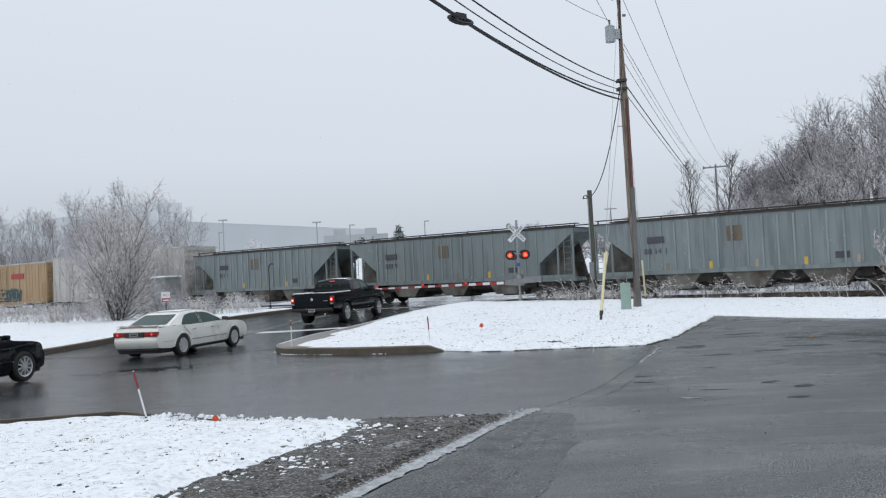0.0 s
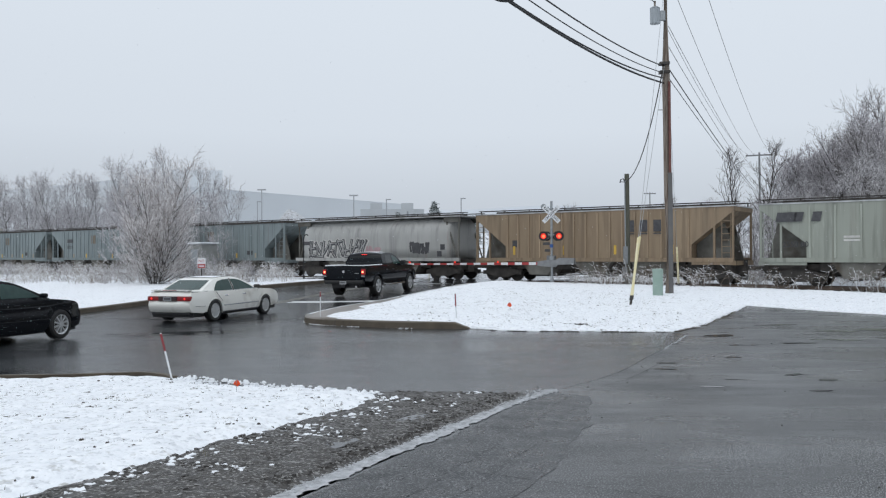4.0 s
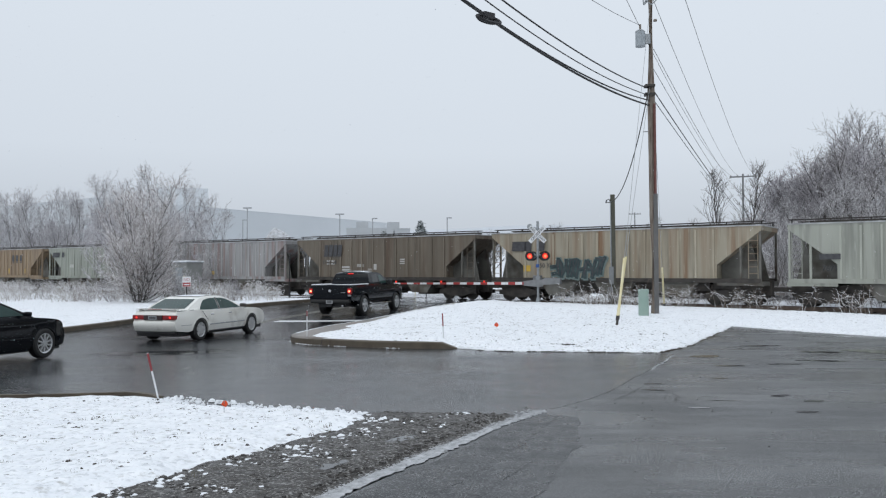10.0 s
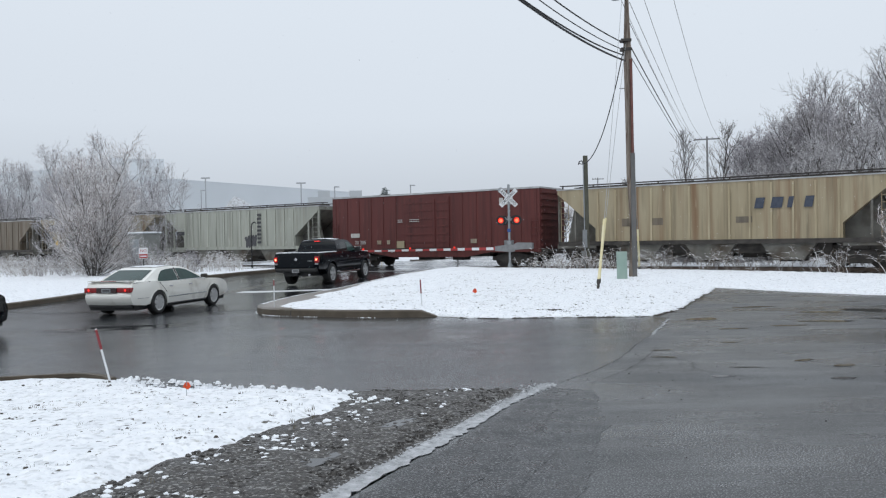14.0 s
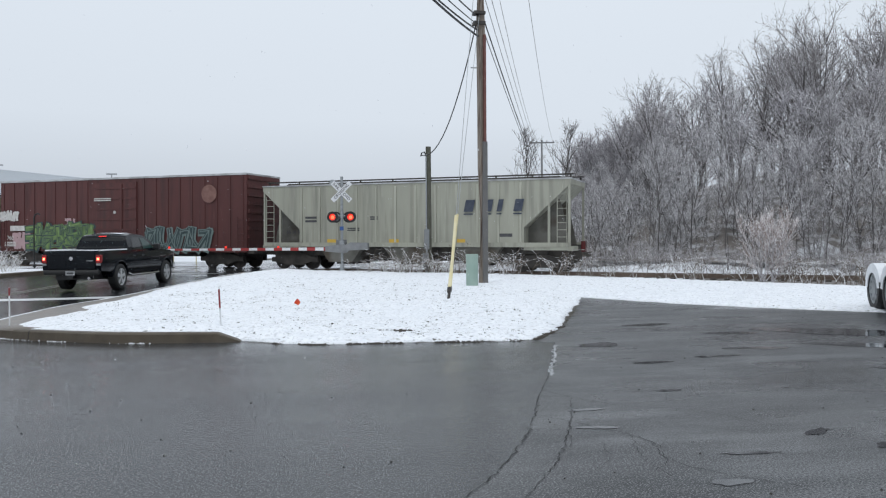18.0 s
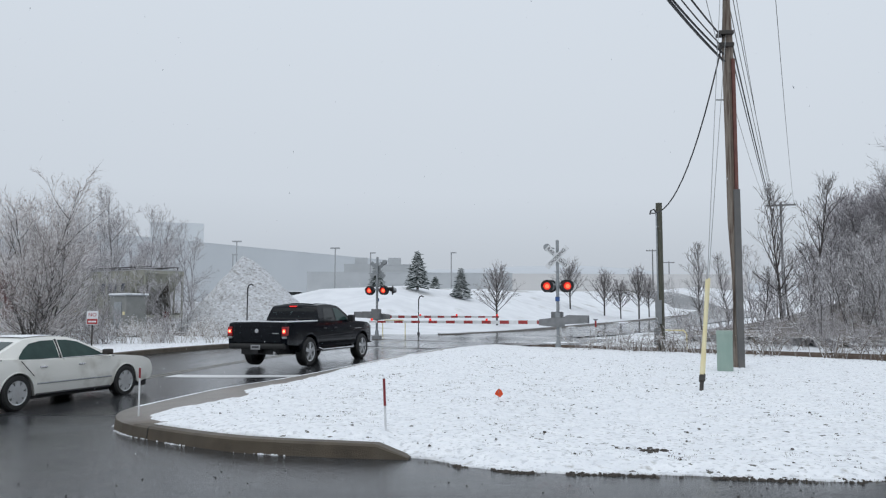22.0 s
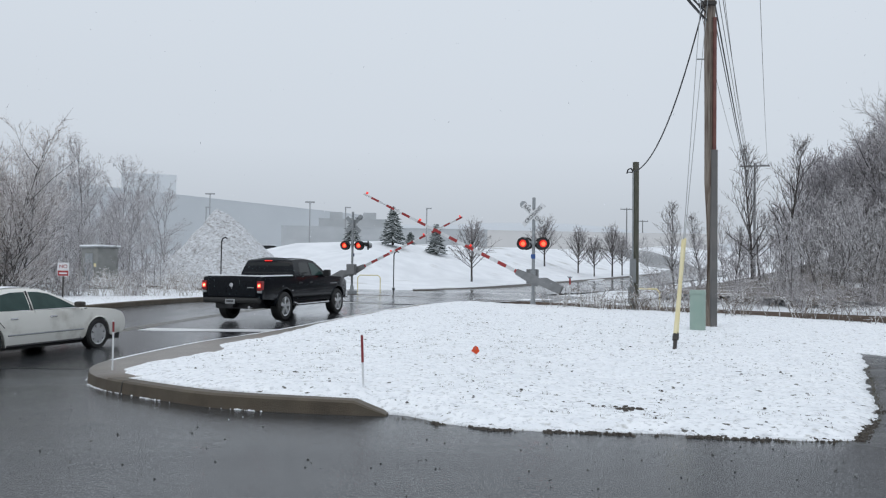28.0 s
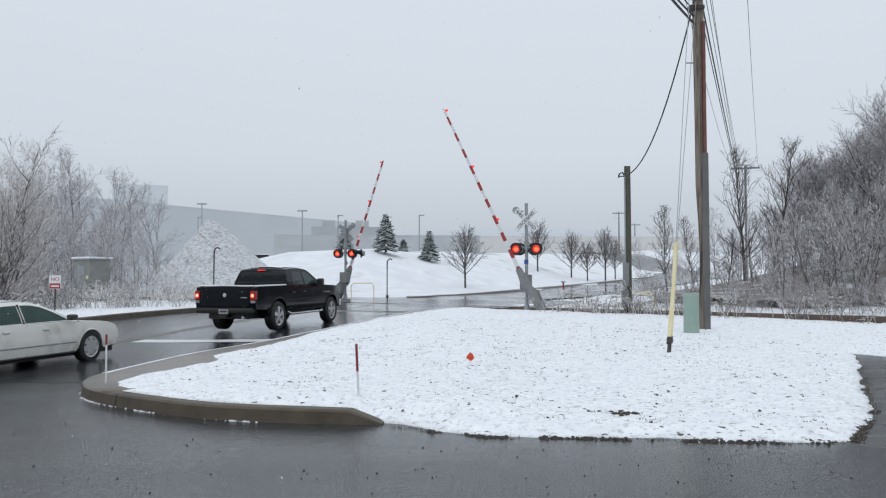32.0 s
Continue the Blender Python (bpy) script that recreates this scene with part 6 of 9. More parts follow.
wire("power_line", top + Vector((-0.46, -0.12, 12.1)), left_end + Vector((0, 0, 1.7)), 0.8, 0.010, "thin black power line", n=20)
for dx, z0, ex, dz, sag, r in ((0.12, 9.0, 0.0, -5.0, 0.35, 0.016), (0.14, 9.36, 0.0, -4.8, 0.35, 0.024), (0.12, 10.3, 0.0, -3.9, 0.5, 0.012), (0.12, 11.15, 0.0, -2.5, 0.7, 0.012), (-0.1, 13.85, -0.6, 0.15, 1.3, 0.012), (1.25, 13.85, 1.35, 0.15, 1.3, 0.012), (-1.25, 13.85, -1.35, 0.15, 1.3, 0.012)):
    wire("power_line", top + Vector((dx, 0.1, z0)), far_arm_at + Vector((ex * 0.95, ex * -0.3, dz)), sag, r, "black line to the pole among the trees", n=18)
wire("service_drop", top + Vector((-0.1, 0.1, 9.5)), (6.45, 41.76, 5.55), 1.35, 0.022, "slack black service cable to the short pole")
# storage loop hung on the cable
lp = [(0.36 * math.cos(a), 0.10 * math.sin(a), 0.10 * math.sin(a)) for a in (2 * math.pi * k / 24 for k in range(25))]
ct = 15.7 / 28
cl = Vector((PX - 0.15, PY - 0.1, 8.78)).lerp(left_end, ct) - Vector((0, 0, 4 * 0.79 * ct * (1 - ct)))
loop = thing("cable_loop", pose(cl.x, cl.y, cl.z - 0.02, 0, 0, 40), "black coiled spare loop hung on the cable", "cable loop")
part("coil", path_tube(lp, 0.04, 6, path_tube([(x * 0.9, 0.03, z * 0.8) for x, y, z in lp], 0.035, 6)), M["wire"], loop)
part("clamp", box(-0.16, 0.16, -0.05, 0.08, 0.02, 0.16), M["wire"], loop)


def guy(a, b, glen, label):
    a, b = Vector(a), Vector(b)
    d = (b - a).normalized()
    g = thing("guy_wire", Matrix.Translation(a), label, "guy wire", "guy wires of the pole")
    part("strand", path_tube([(0, 0, -0.1), (b - a) * 0.5, b - a], 0.009, 5), M["galv"], g)
    part("guard", tube(d * 0.28, d * glen, 0.042, n=10), M["yellow"], g, "faded yellow plastic guard")
    part("anchor", tube(d * -0.15, d * 0.28, 0.025, n=8, bm=tube(d * 0.16, d * 0.3, 0.05, n=8)), M["dark_steel"], g)
    return g


guy((4.57, 27.23, 0.17), (PX - 0.08, PY - 0.1, 9.6), 2.75, "steel guy wire with a long yellow guard")
guy((4.62, 27.30, 0.17), (PX - 0.08, PY - 0.1, 12.6), 2.5, "steel guy wire with a faded guard")
guy((8.75, 39.2, 0.2), (PX + 0.08, PY + 0.12, 9.6), 2.3, "steel guy wire with a yellow guard behind the pole")

ped = thing("cable_pedestal", pose(6.42, 32.15, 0.13), "pale green metal utility pedestal on the snow", "utility box")
part("case", tube((0, 0, 0), (0, 0, 1.02), 0.20, n=20), M["green_box"], ped)
part("cap", tube((0, 0, 1.02), (0, 0, 1.12), 0.215, 0.20, n=20), M["green_box"], ped)
part("foot", tube((0, 0, -0.1), (0, 0, 0.06), 0.215, n=20), M["green_box"], ped)


def stake(x, y, z, h, lean, label, redpart=0.3):
    s = thing("marker_stake", pose(x, y, z, lean[0], lean[1], 0), label, "marker stake", "snow marker stakes")
    part("rod", tube((0, 0, -0.1), (0, 0, h * (1 - redpart)), 0.014, n=8), M["white"], s)
    part("red_tip", tube((0, 0, h * (1 - redpart)), (0, 0, h), 0.016, n=8), M["stake_red"], s)
    part("cap", tube((0, 0, h), (0, 0, h + 0.012), 0.017, 0.010, n=8), M["white"], s)
    return s


stake(-4.8, 22.4, 0.06, 0.76, (0, 0), "white marker stake with red tip, upright", 0.2)
stake(-0.86, 20.45, 0.05, 0.78, (0, -2.5), "thin marker stake with a dark red upper half", 0.42)
stake(-4.48, 11.15, 0.06, 0.64, (0, -14), "white marker stake with red upper part, leaning", 0.4)


def flag(x, y, z, s, label):
    f = thing("marker_flag", pose(x, y, z, 4, 0, 20), label, "marker flag", "survey flags")
    part("wire", tube((0, 0, -0.05), (0, 0, 0.3 * s), 0.004, n=5), M["galv"], f)
    vs = [(0.0, 0, 0.30 * s), (0.07 * s, 0.015, 0.26 * s), (0.11 * s, 0, 0.17 * s), (0.03 * s, -0.015, 0.10 * s), (-0.09 * s, 0.01, 0.17 * s), (-0.05 * s, 0, 0.25 * s)]
    bm = bmesh.new()
    bm.faces.new([bm.verts.new(p) for p in vs])
    bmesh.ops.solidify(bm, geom=bm.faces[:], thickness=0.004)
    part("cloth", bm, M["orange"], f, "small bright orange flag")


flag(0.52, 24.32, 0.17, 0.74, "orange survey flag standing in the snow")
flag(-3.05, 9.69, 0.12, 0.42, "small orange survey flag in the snow")


# ---- vehicles ----
def arch(xc, r, z0, n=9):
    """Wheel arch points from back to front, cut upwards into a lower edge."""
    return [(xc - r * math.cos(a), z0 + r * math.sin(a)) for a in (math.pi * k / n for k in range(n + 1))]


def soften(pts, rounds=1):
    """Rounds the corners of an open line by cutting them."""
    for _ in range(rounds):
        out = [pts[0]]
        for a, b in zip(pts, pts[1:]):
            out += [(0.75 * a[0] + 0.25 * b[0], 0.75 * a[1] + 0.25 * b[1]), (0.25 * a[0] + 0.75 * b[0], 0.25 * a[1] + 0.75 * b[1])]
        pts = out + [pts[-1]]
    return pts


def shell(poly, w, inset=0.08, turn=0.22, steps=5, taper=(0.0, 0.0)):
    """Body pulled across from a side polygon, with rounded shoulders and ends."""
    x0, x1 = min(p[0] for p in poly), max(p[0] for p in poly)
    z1 = max(p[1] for p in poly)
    zm = z1 - 0.30
    half = []
    for q in range(steps + 1):
        a = math.pi / 2 * q / steps
        half.append((w - turn * (1 - math.cos(a)), inset * (1 - math.sin(a))))
    secs = []
    for y, k in [(-yy, kk) for yy, kk in half] + [(yy, kk) for yy, kk in half[::-1]]:
        ring = []
        for x, z in poly:
            end = max(0.0, (x - (x1 - 0.5)) / 0.5) - max(0.0, ((x0 + 0.5) - x) / 0.5)
            back, front = max(0.0, (x0 + 1.1 - x) / 1.1), max(0.0, (x - x1 + 1.0) / 1.0)
            narrow = 1 - taper[0] * back ** 2 - taper[1] * front ** 2
            ring.append((x - 2.2 * k * end, y * narrow, z - k * max(0.0, min(1.0, (z - zm) / 0.15))))
        secs.append(ring)
    return loft(secs)


class Form:
    """A smooth car form: a side outline in (x, z), a half-width at each of its points, and bowed ends and top between the two sides."""

    def __init__(self, outline, width, bow=(0.10, 0.12), crown=0.05, zmid=0.8, reach=0.9):
        self.outline, self.width, self.bow, self.crown, self.zmid, self.reach = outline, width, bow, crown, zmid, reach
        self.x0, self.x1 = min(p[0] for p in outline), max(p[0] for p in outline)

    def at(self, x, z, f):
        front = smooth01((x - self.x1 + self.reach) / self.reach)
        rear = smooth01((self.x0 + self.reach - x) / self.reach)
        k = 1 - f * f
        return (x + (self.bow[1] * front - self.bow[0] * rear) * k, f * self.width(x, z), z + self.crown * smooth01((z - self.zmid) / 0.25) * k)

    def flat(self, poly, step):
        """Triangles over a side polygon."""
        loop = densify(poly, step * 0.6)
        pts = [Vector(p) for p in loop]
        xs, zs = [p[0] for p in loop], [p[1] for p in loop]
        z = min(zs) + step / 2
        while z < max(zs):
            x = min(xs) + step / 2
            while x < max(xs):
                if inside((x, z), loop) and min(math.hypot(x - p[0], z - p[1]) for p in loop) > step * 0.35:
                    pts.append(Vector((x, z)))
                x += step
            z += step
        v, _, f, *_ = geometry.delaunay_2d_cdt(pts, [], [list(range(len(loop)))], 1, 1e-5)
        return loop, v, f

    def shell(self, name, material, parent, label="", step=0.13, across=10):
        loop, v2, f2 = self.flat(self.outline, step)
        verts, faces = [], []
        for sgn in (-1, 1):
            b = len(verts)
            verts += [(p.x, sgn * self.width(p.x, p.y), p.y) for p in v2]
            faces += [tuple(b + i for i in f) for f in f2]
        b, n, m = len(verts), len(loop), across + 1
        verts += [self.at(x, z, -1 + 2 * j / across) for x, z in loop for j in range(m)]
        for i in range(n):
            for j in range(across):
                q, r = b + i * m + j, b + (i + 1) % n * m + j
                faces.append((q, q + 1, r + 1, r))
        ob = raw(name, verts, faces, material, parent, label)
        bm = bmesh.new()
        bm.from_mesh(ob.data)
        bmesh.ops.remove_doubles(bm, verts=bm.verts[:], dist=0.002)
        bmesh.ops.recalc_face_normals(bm, faces=bm.faces[:])
        bm.to_mesh(ob.data)
        bm.free()
        for p in ob.data.polygons:
            p.use_smooth = True
        ob.data.set_sharp_from_angle(angle=radians(42))
        return ob

    def side(self, name, poly, material, parent, sides=(-1, 1), off=0.006, label="", step=0.12):
        """A panel or pane that lies on the side of the form."""
        for sgn in sides:
            _, v2, f2 = self.flat(poly, step)
            bm = bmesh.new()
            vs = [bm.verts.new((p.x, sgn * (self.width(p.x, p.y) + off), p.y)) for p in v2]
            for f in f2:
                bm.faces.new([vs[i] for i in (f if sgn > 0 else f[::-1])])
            bmesh.ops.recalc_face_normals(bm, faces=bm.faces[:])
            if sum(f.normal.y for f in bm.faces) * sgn < 0:
                bmesh.ops.reverse_faces(bm, faces=bm.faces[:])
            part(name, bm, material, parent, label, smooth=True)

    def over(self, name, line, material, parent, f0=-0.9, f1=0.9, off=0.006, label="", across=10, taper=0.0):
        """A panel or pane that lies across the form along a stretch of its outline."""
        bm = bmesh.new()
        rows_ = []
        n = len(line)
        for i, (x, z) in enumerate(line):
            c, d = line[max(0, i - 1)], line[min(n - 1, i + 1)]
            t = Vector((d[0] - c[0], d[1] - c[1])).normalized()
            nx, nz = -t.y * off, t.x * off
            if nz < 0:
                nx, nz = -nx, -nz
            k = 1 - taper * i / (n - 1)
            row = []
            for j in range(across + 1):
                p = self.at(x, z, (f0 + (f1 - f0) * j / across) * k)
                row.append(bm.verts.new((p[0] + nx, p[1], p[2] + nz)))
            rows_.append(row)
        for r0, r1 in zip(rows_, rows_[1:]):
            for j in range(across):
                bm.faces.new((r0[j], r0[j + 1], r1[j + 1], r1[j]))
        bmesh.ops.recalc_face_normals(bm, faces=bm.faces[:])
        if sum(f.normal.z for f in bm.faces) < 0:
            bmesh.ops.reverse_faces(bm, faces=bm.faces[:])
        return part(name, bm, material, parent, label, smooth=True)

    def seam(self, line, parent, sides=(-1, 1), r=0.006, material=None, name="panel_gap"):
        for sgn in sides:
            part(name, path_tube([(x, sgn * (self.width(x, z) + 0.0005), z) for x, z in line], r, 4), material or M["black"], parent)


def arch_lip(form, car, xc, r, z0, material, thick=0.018):
    for sgn in (-1, 1):
        pts = [(xc + r * math.cos(a), z0 + r * math.sin(a)) for a in (math.pi * k / 16 for k in range(17))]
        part("wheel_arch_lip", path_tube([(x, sgn * (form.width(x, z) - 0.004), z) for x, z in pts], thick, 6), material, car, smooth=True)


def road_wheel(car, x, y, r, width, spokes=5, rim=None, fat=1.0, hub=0.16, turn_=0.3):
    s = 1 if y > 0 else -1
    wh = new("wheel")
    wh.parent = car
    wh.matrix_basis = pose(x, y, r)
    prof = [(r * 0.68, -0.5), (r * 0.90, -0.5), (r, -0.36), (r, 0.36), (r * 0.90, 0.5), (r * 0.68, 0.5), (r * 0.64, 0.2), (r * 0.64, -0.2)]
    bm = bmesh.new()
    n = 28
    rings = [[bm.verts.new((q * math.cos(a), s * o * width, q * math.sin(a))) for q, o in prof] for a in (2 * math.pi * k / n for k in range(n))]
    for i in range(n):
        for k in range(len(prof)):
            bm.faces.new((rings[i][k], rings[i][(k + 1) % len(prof)], rings[(i + 1) % n][(k + 1) % len(prof)], rings[(i + 1) % n][k]))
    bmesh.ops.recalc_face_normals(bm, faces=bm.faces[:])
    part("tyre", bm, M["rubber"], wh, smooth=False)
    bm = tube((0, s * 0.10 * width, 0), (0, s * 0.16 * width, 0), r * 0.66, n=28)
    part("rim_back", bm, M["dark_steel"], wh)
    bm = bmesh.new()
    for k in range(spokes):
        a = 2 * math.pi * k / spokes + turn_
        d = Vector((math.cos(a), 0, math.sin(a)))
        e = Vector((-d.z, 0, d.x))
        w0, w1 = r * 0.10 * fat, r * (0.55 / spokes) * fat
        lo = [d * r * 0.10 - e * w0 * 0.7, d * r * 0.10 + e * w0 * 0.7, d * r * 0.68 + e * w1, d * r * 0.68 - e * w1]
        front = [bm.verts.new(p + Vector((0, s * 0.44 * width, 0))) for p in lo]
        back = [bm.verts.new(p + Vector((0, s * 0.2 * width, 0))) for p in lo]
        bm.faces.new(front)
        for j in range(4):
            bm.faces.new((front[j], back[j], back[(j + 1) % 4], front[(j + 1) % 4]))
    tube((0, s * 0.2 * width, 0), (0, s * 0.46 * width, 0), r * hub, n=18, bm=bm)
    lip = [(r * 0.60, 0.42), (r * 0.69, 0.47), (r * 0.70, 0.2), (r * 0.60, 0.2)]
    rings = [[bm.verts.new((q * math.cos(a), s * o * width, q * math.sin(a))) for q, o in lip] for a in (2 * math.pi * k / n for k in range(n))]
    for i in range(n):
        for k in range(4):
            bm.faces.new((rings[i][k], rings[i][(k + 1) % 4], rings[(i + 1) % n][(k + 1) % 4], rings[(i + 1) % n][k]))
    bmesh.ops.recalc_face_normals(bm, faces=bm.faces[:])
    part("rim", bm, rim or M["alloy"], wh)
    return wh


def heading(x, y, z, h, pitch=0.0):
    return pose(x, y, z, 0, -pitch, 90 - h)


# dark pickup waiting at the crossing
TX, TY, TH = -5.36, 36.2, 16.0
truck = thing("pickup_truck", heading(TX, TY, gz(TX, TY) + 0.004, TH, 0.8), "wet black crew-cab pickup with brake lights on", "pickup truck")


def truck_w(x, z):
    w = 0.985 - 0.05 * max(0.0, (z - 0.95) / 0.4) ** 2 - 0.05 * max(0.0, (0.72 - z) / 0.25) ** 2
    return w - 0.10 * smooth01((x - 2.0) / 0.75) - 0.03 * smooth01((-2.6 - x) / 0.4)


def truck_cab_w(x, z):
    return 0.93 - 0.20 * ((z - 1.20) / 0.60) ** 1.35 if z > 1.20 else 0.93


tb = Form([(-3.02, 0.66)] + soften([(-3.04, 0.8), (-3.05, 1.24), (-2.98, 1.285), (-2.6, 1.29)]) + [(-1.16, 1.29), (1.15, 1.26)] + soften([(1.35, 1.26), (2.25, 1.22), (2.58, 1.14), (2.66, 0.95), (2.68, 0.62)], 2) + [(2.34, 0.56)] + arch(1.785, 0.50, 0.44)[::-1] + [(1.22, 0.52), (-1.22, 0.52)] + arch(-1.785, 0.50, 0.44)[::-1] + [(-2.4, 0.62)], truck_w, (0.03, 0.14), 0.035, 1.0, 0.7)
tb.shell("body", M["navy_car"], truck)
cab_line = soften([(-1.14, 1.22), (-1.02, 1.70), (-0.90, 1.775), (-0.55, 1.80), (-0.05, 1.80), (0.30, 1.76), (0.48, 1.70), (1.22, 1.23)], 2)
tc = Form(cab_line, truck_cab_w, (0.06, 0.10), 0.045, 1.5, 0.6)
tc.shell("cab", M["navy_car"], truck)
tc.over("rear_window", [(-1.10, 1.36), (-1.055, 1.52), (-1.02, 1.66)], M["glass"], truck, -0.88, 0.88, label="dark tinted rear window")
tc.over("windscreen", [(1.10, 1.31), (0.85, 1.47), (0.55, 1.65)], M["glass_green"], truck, -0.88, 0.88)
tc.side("side_window", [(-0.80, 1.30), (-0.70, 1.64), (-0.60, 1.69), (-0.10, 1.69), (-0.10, 1.30)], M["glass"], truck, label="dark tinted rear door window")
tc.side("side_window", [(0.0, 1.30), (0.0, 1.69), (0.28, 1.67), (0.42, 1.61), (0.86, 1.32)], M["glass_green"], truck)
for ax in (1.785, -1.785):
    arch_lip(tb, truck, ax, 0.50, 0.44, M["navy_car"], 0.03)
part("bed_cover", box(-2.95, -1.2, -0.80, 0.80, 1.28, 1.312), M["black"], truck)
for y in (-0.88, 0.88):
    part("snow_line", box(-2.96, -1.22, y - 0.05, y + 0.05, 1.285, 1.325, bev=0.015), M["snow_soft"], truck, "thin snow on the bed rail")
part("snow_line", box(-3.03, -2.94, -0.84, 0.84, 1.292, 1.325, bev=0.01), M["snow_soft"], truck, "thin snow on the tailgate")
tc.over("roof_snow", [(-0.85, 1.785), (-0.55, 1.80), (-0.05, 1.80), (0.15, 1.785)], M["snow_soft"], truck, -0.72, 0.72, 0.012, "thin snow on the roof")
part("tailgate", box(-3.075, -3.03, -0.76, 0.76, 0.72, 1.265, bev=0.015), M["navy_car"], truck)
part("tailgate_step", box(-3.09, -3.07, -0.70, 0.70, 1.15, 1.19, bev=0.008), M["navy_car"], truck)
part("tailgate_emblem", tube((-3.095, 0, 1.05), (-3.075, 0, 1.05), 0.06, n=18), M["chrome"], truck, "silver emblem on the tailgate")
part("tailgate_badge", box(-3.085, -3.074, -0.70, -0.50, 0.97, 0.995), M["galv"], truck)
for y in (-0.88, 0.88):
    lamp = part("tail_lamp", box(-3.085, -2.93, y - 0.075, y + 0.085, 0.90, 1.17, bev=0.03), M["tail_red"], truck, "red tail lamp with brake light on")
    part("bulb", box(-3.095, -3.08, y - 0.045, y + 0.055, 0.98, 1.10, bev=0.005), M["tail_glow"], lamp, "glowing brake light")
    part("hot_spot", tube((-3.102, y, 1.04), (-3.093, y, 1.04), 0.038, n=14), M["brake_bulb"], lamp, "hot bright lamp centre")
    part("mirror", box(0.74, 0.88, y * 1.20 - 0.11, y * 1.20 + 0.11, 1.26, 1.47, bev=0.04), M["black"], truck)
    part("mirror_stalk", box(0.78, 0.86, y * 1.06 - 0.08, y * 1.06 + 0.08, 1.24, 1.31), M["black"], truck)
    part("reverse_lamp", box(-3.085, -2.94, y - 0.065, y + 0.075, 0.83, 0.895, bev=0.02), M["galv"], truck)
    part("step_bar", path_tube([(-1.15, y * 1.02, 0.52), (-1.05, y * 1.13, 0.44), (1.05, y * 1.13, 0.44), (1.15, y * 1.02, 0.52)], 0.038, 8), M["chrome"], truck, "chrome step bar")
    part("headlamp", box(2.48, 2.68, y * 0.86 - 0.14, y * 0.86 + 0.14, 0.92, 1.10, bev=0.04), M["galv"], truck)
part("high_brake_lamp", box(-1.10, -1.02, -0.12, 0.12, 1.725, 1.755, bev=0.008), M["tail_glow"], truck, "glowing high brake lamp")
part("rear_bumper", box(-3.14, -2.95, -0.90, 0.90, 0.54, 0.70, bev=0.06), M["rubber"], truck, "dark rear bumper")
part("tow_hitch", box(-3.14, -2.9, -0.08, 0.08, 0.42, 0.54, bev=0.01), M["black"], truck)
part("exhaust_tip", tube((-3.05, -0.55, 0.43), (-2.6, -0.55, 0.44), 0.045, n=12), M["chrome"], truck)
part("front_bumper", box(2.58, 2.78, -0.90, 0.90, 0.5, 0.76, bev=0.05), M["chrome"], truck)
part("licence_plate", box(-3.155, -3.14, -0.15, 0.15, 0.53, 0.66), M["concrete_far"], truck, "pale licence plate with plain bars")
part("plate_bar", box(-3.16, -3.154, -0.11, 0.11, 0.575, 0.625), PAINT["mark"], truck)
part("underbody", box(-2.9, 2.5, -0.62, 0.62, 0.38, 0.66), M["black"], truck)
part("rear_axle", tube((-1.785, -0.8, 0.41), (-1.785, 0.8, 0.41), 0.08, n=10), M["black"], truck)
tb.seam([(-0.07, 0.55), (-0.06, 1.25)], truck)
tb.seam([(0.98, 0.55), (1.02, 1.24)], truck)
tb.seam([(-1.14, 0.55), (-1.14, 1.27)], truck, r=0.010)
tb.seam([(-1.1, 0.86), (1.2, 0.90)], truck, r=0.004)
for sgn in (-1, 1):
    for x in (-0.27, -0.95):
        part("door_handle", box(x, x + 0.19, sgn * 0.985 - 0.02, sgn * 0.985 + 0.02, 1.06, 1.105, bev=0.01), M["black"], truck)
    part("side_badge", box(1.18, 1.70, sgn * 0.983 - 0.006, sgn * 0.983 + 0.006, 1.02, 1.045), M["chrome"], truck, "slim silver side badge")
for x in (1.785, -1.785):
    for y in (-0.86, 0.86):
        road_wheel(truck, x, y, 0.42, 0.29, 5, M["alloy"], 1.35, 0.20)

M["maroon"] = mat("dark_maroon_panel", (0.035, 0.02, 0.02), (0.05, 0.028, 0.027), rough=0.3)
# pearl white sedan
sedan_wheels = []
SX, SY, SH = -8.95, 26.35, 16.0
sedan = thing("sedan", heading(SX, SY, gz(SX, SY) + 0.004, SH, 0.6), "pearl white older sedan with red tail lamps", "car")


def sedan_w(x, z):
    w = 0.935 - 0.055 * max(0.0, (z - 0.62) / 0.36) ** 2 - 0.05 * max(0.0, (0.48 - z) / 0.25) ** 2
    return w - 0.19 * smooth01((-1.45 - x) / 1.1) ** 1.5 - 0.15 * smooth01((x - 1.3) / 1.2) ** 1.5


def sedan_top_w(x, z):
    w = 0.845 - 0.245 * (max(0.0, z - 0.88) / 0.45) ** 1.25
    return w - 0.06 * smooth01((-1.2 - x) / 0.8)


sb = Form([(-2.35, 0.33)] + soften([(-2.42, 0.42), (-2.46, 0.52), (-2.45, 0.62), (-2.41, 0.66), (-2.41, 0.82), (-2.33, 0.93), (-2.20, 0.95), (-1.7, 0.96), (-1.0, 0.92), (0.9, 0.90), (1.3, 0.895), (1.95, 0.85), (2.30, 0.775), (2.42, 0.66), (2.46, 0.50), (2.40, 0.33)], 2) + [(1.92, 0.27)] + arch(1.425, 0.385, 0.32)[::-1] + [(0.98, 0.235), (-0.98, 0.235)] + arch(-1.425, 0.385, 0.32)[::-1] + [(-1.95, 0.29)], sedan_w, (0.08, 0.12), 0.03, 0.80, 0.7)
sb.shell("body", M["white_car"], sedan)
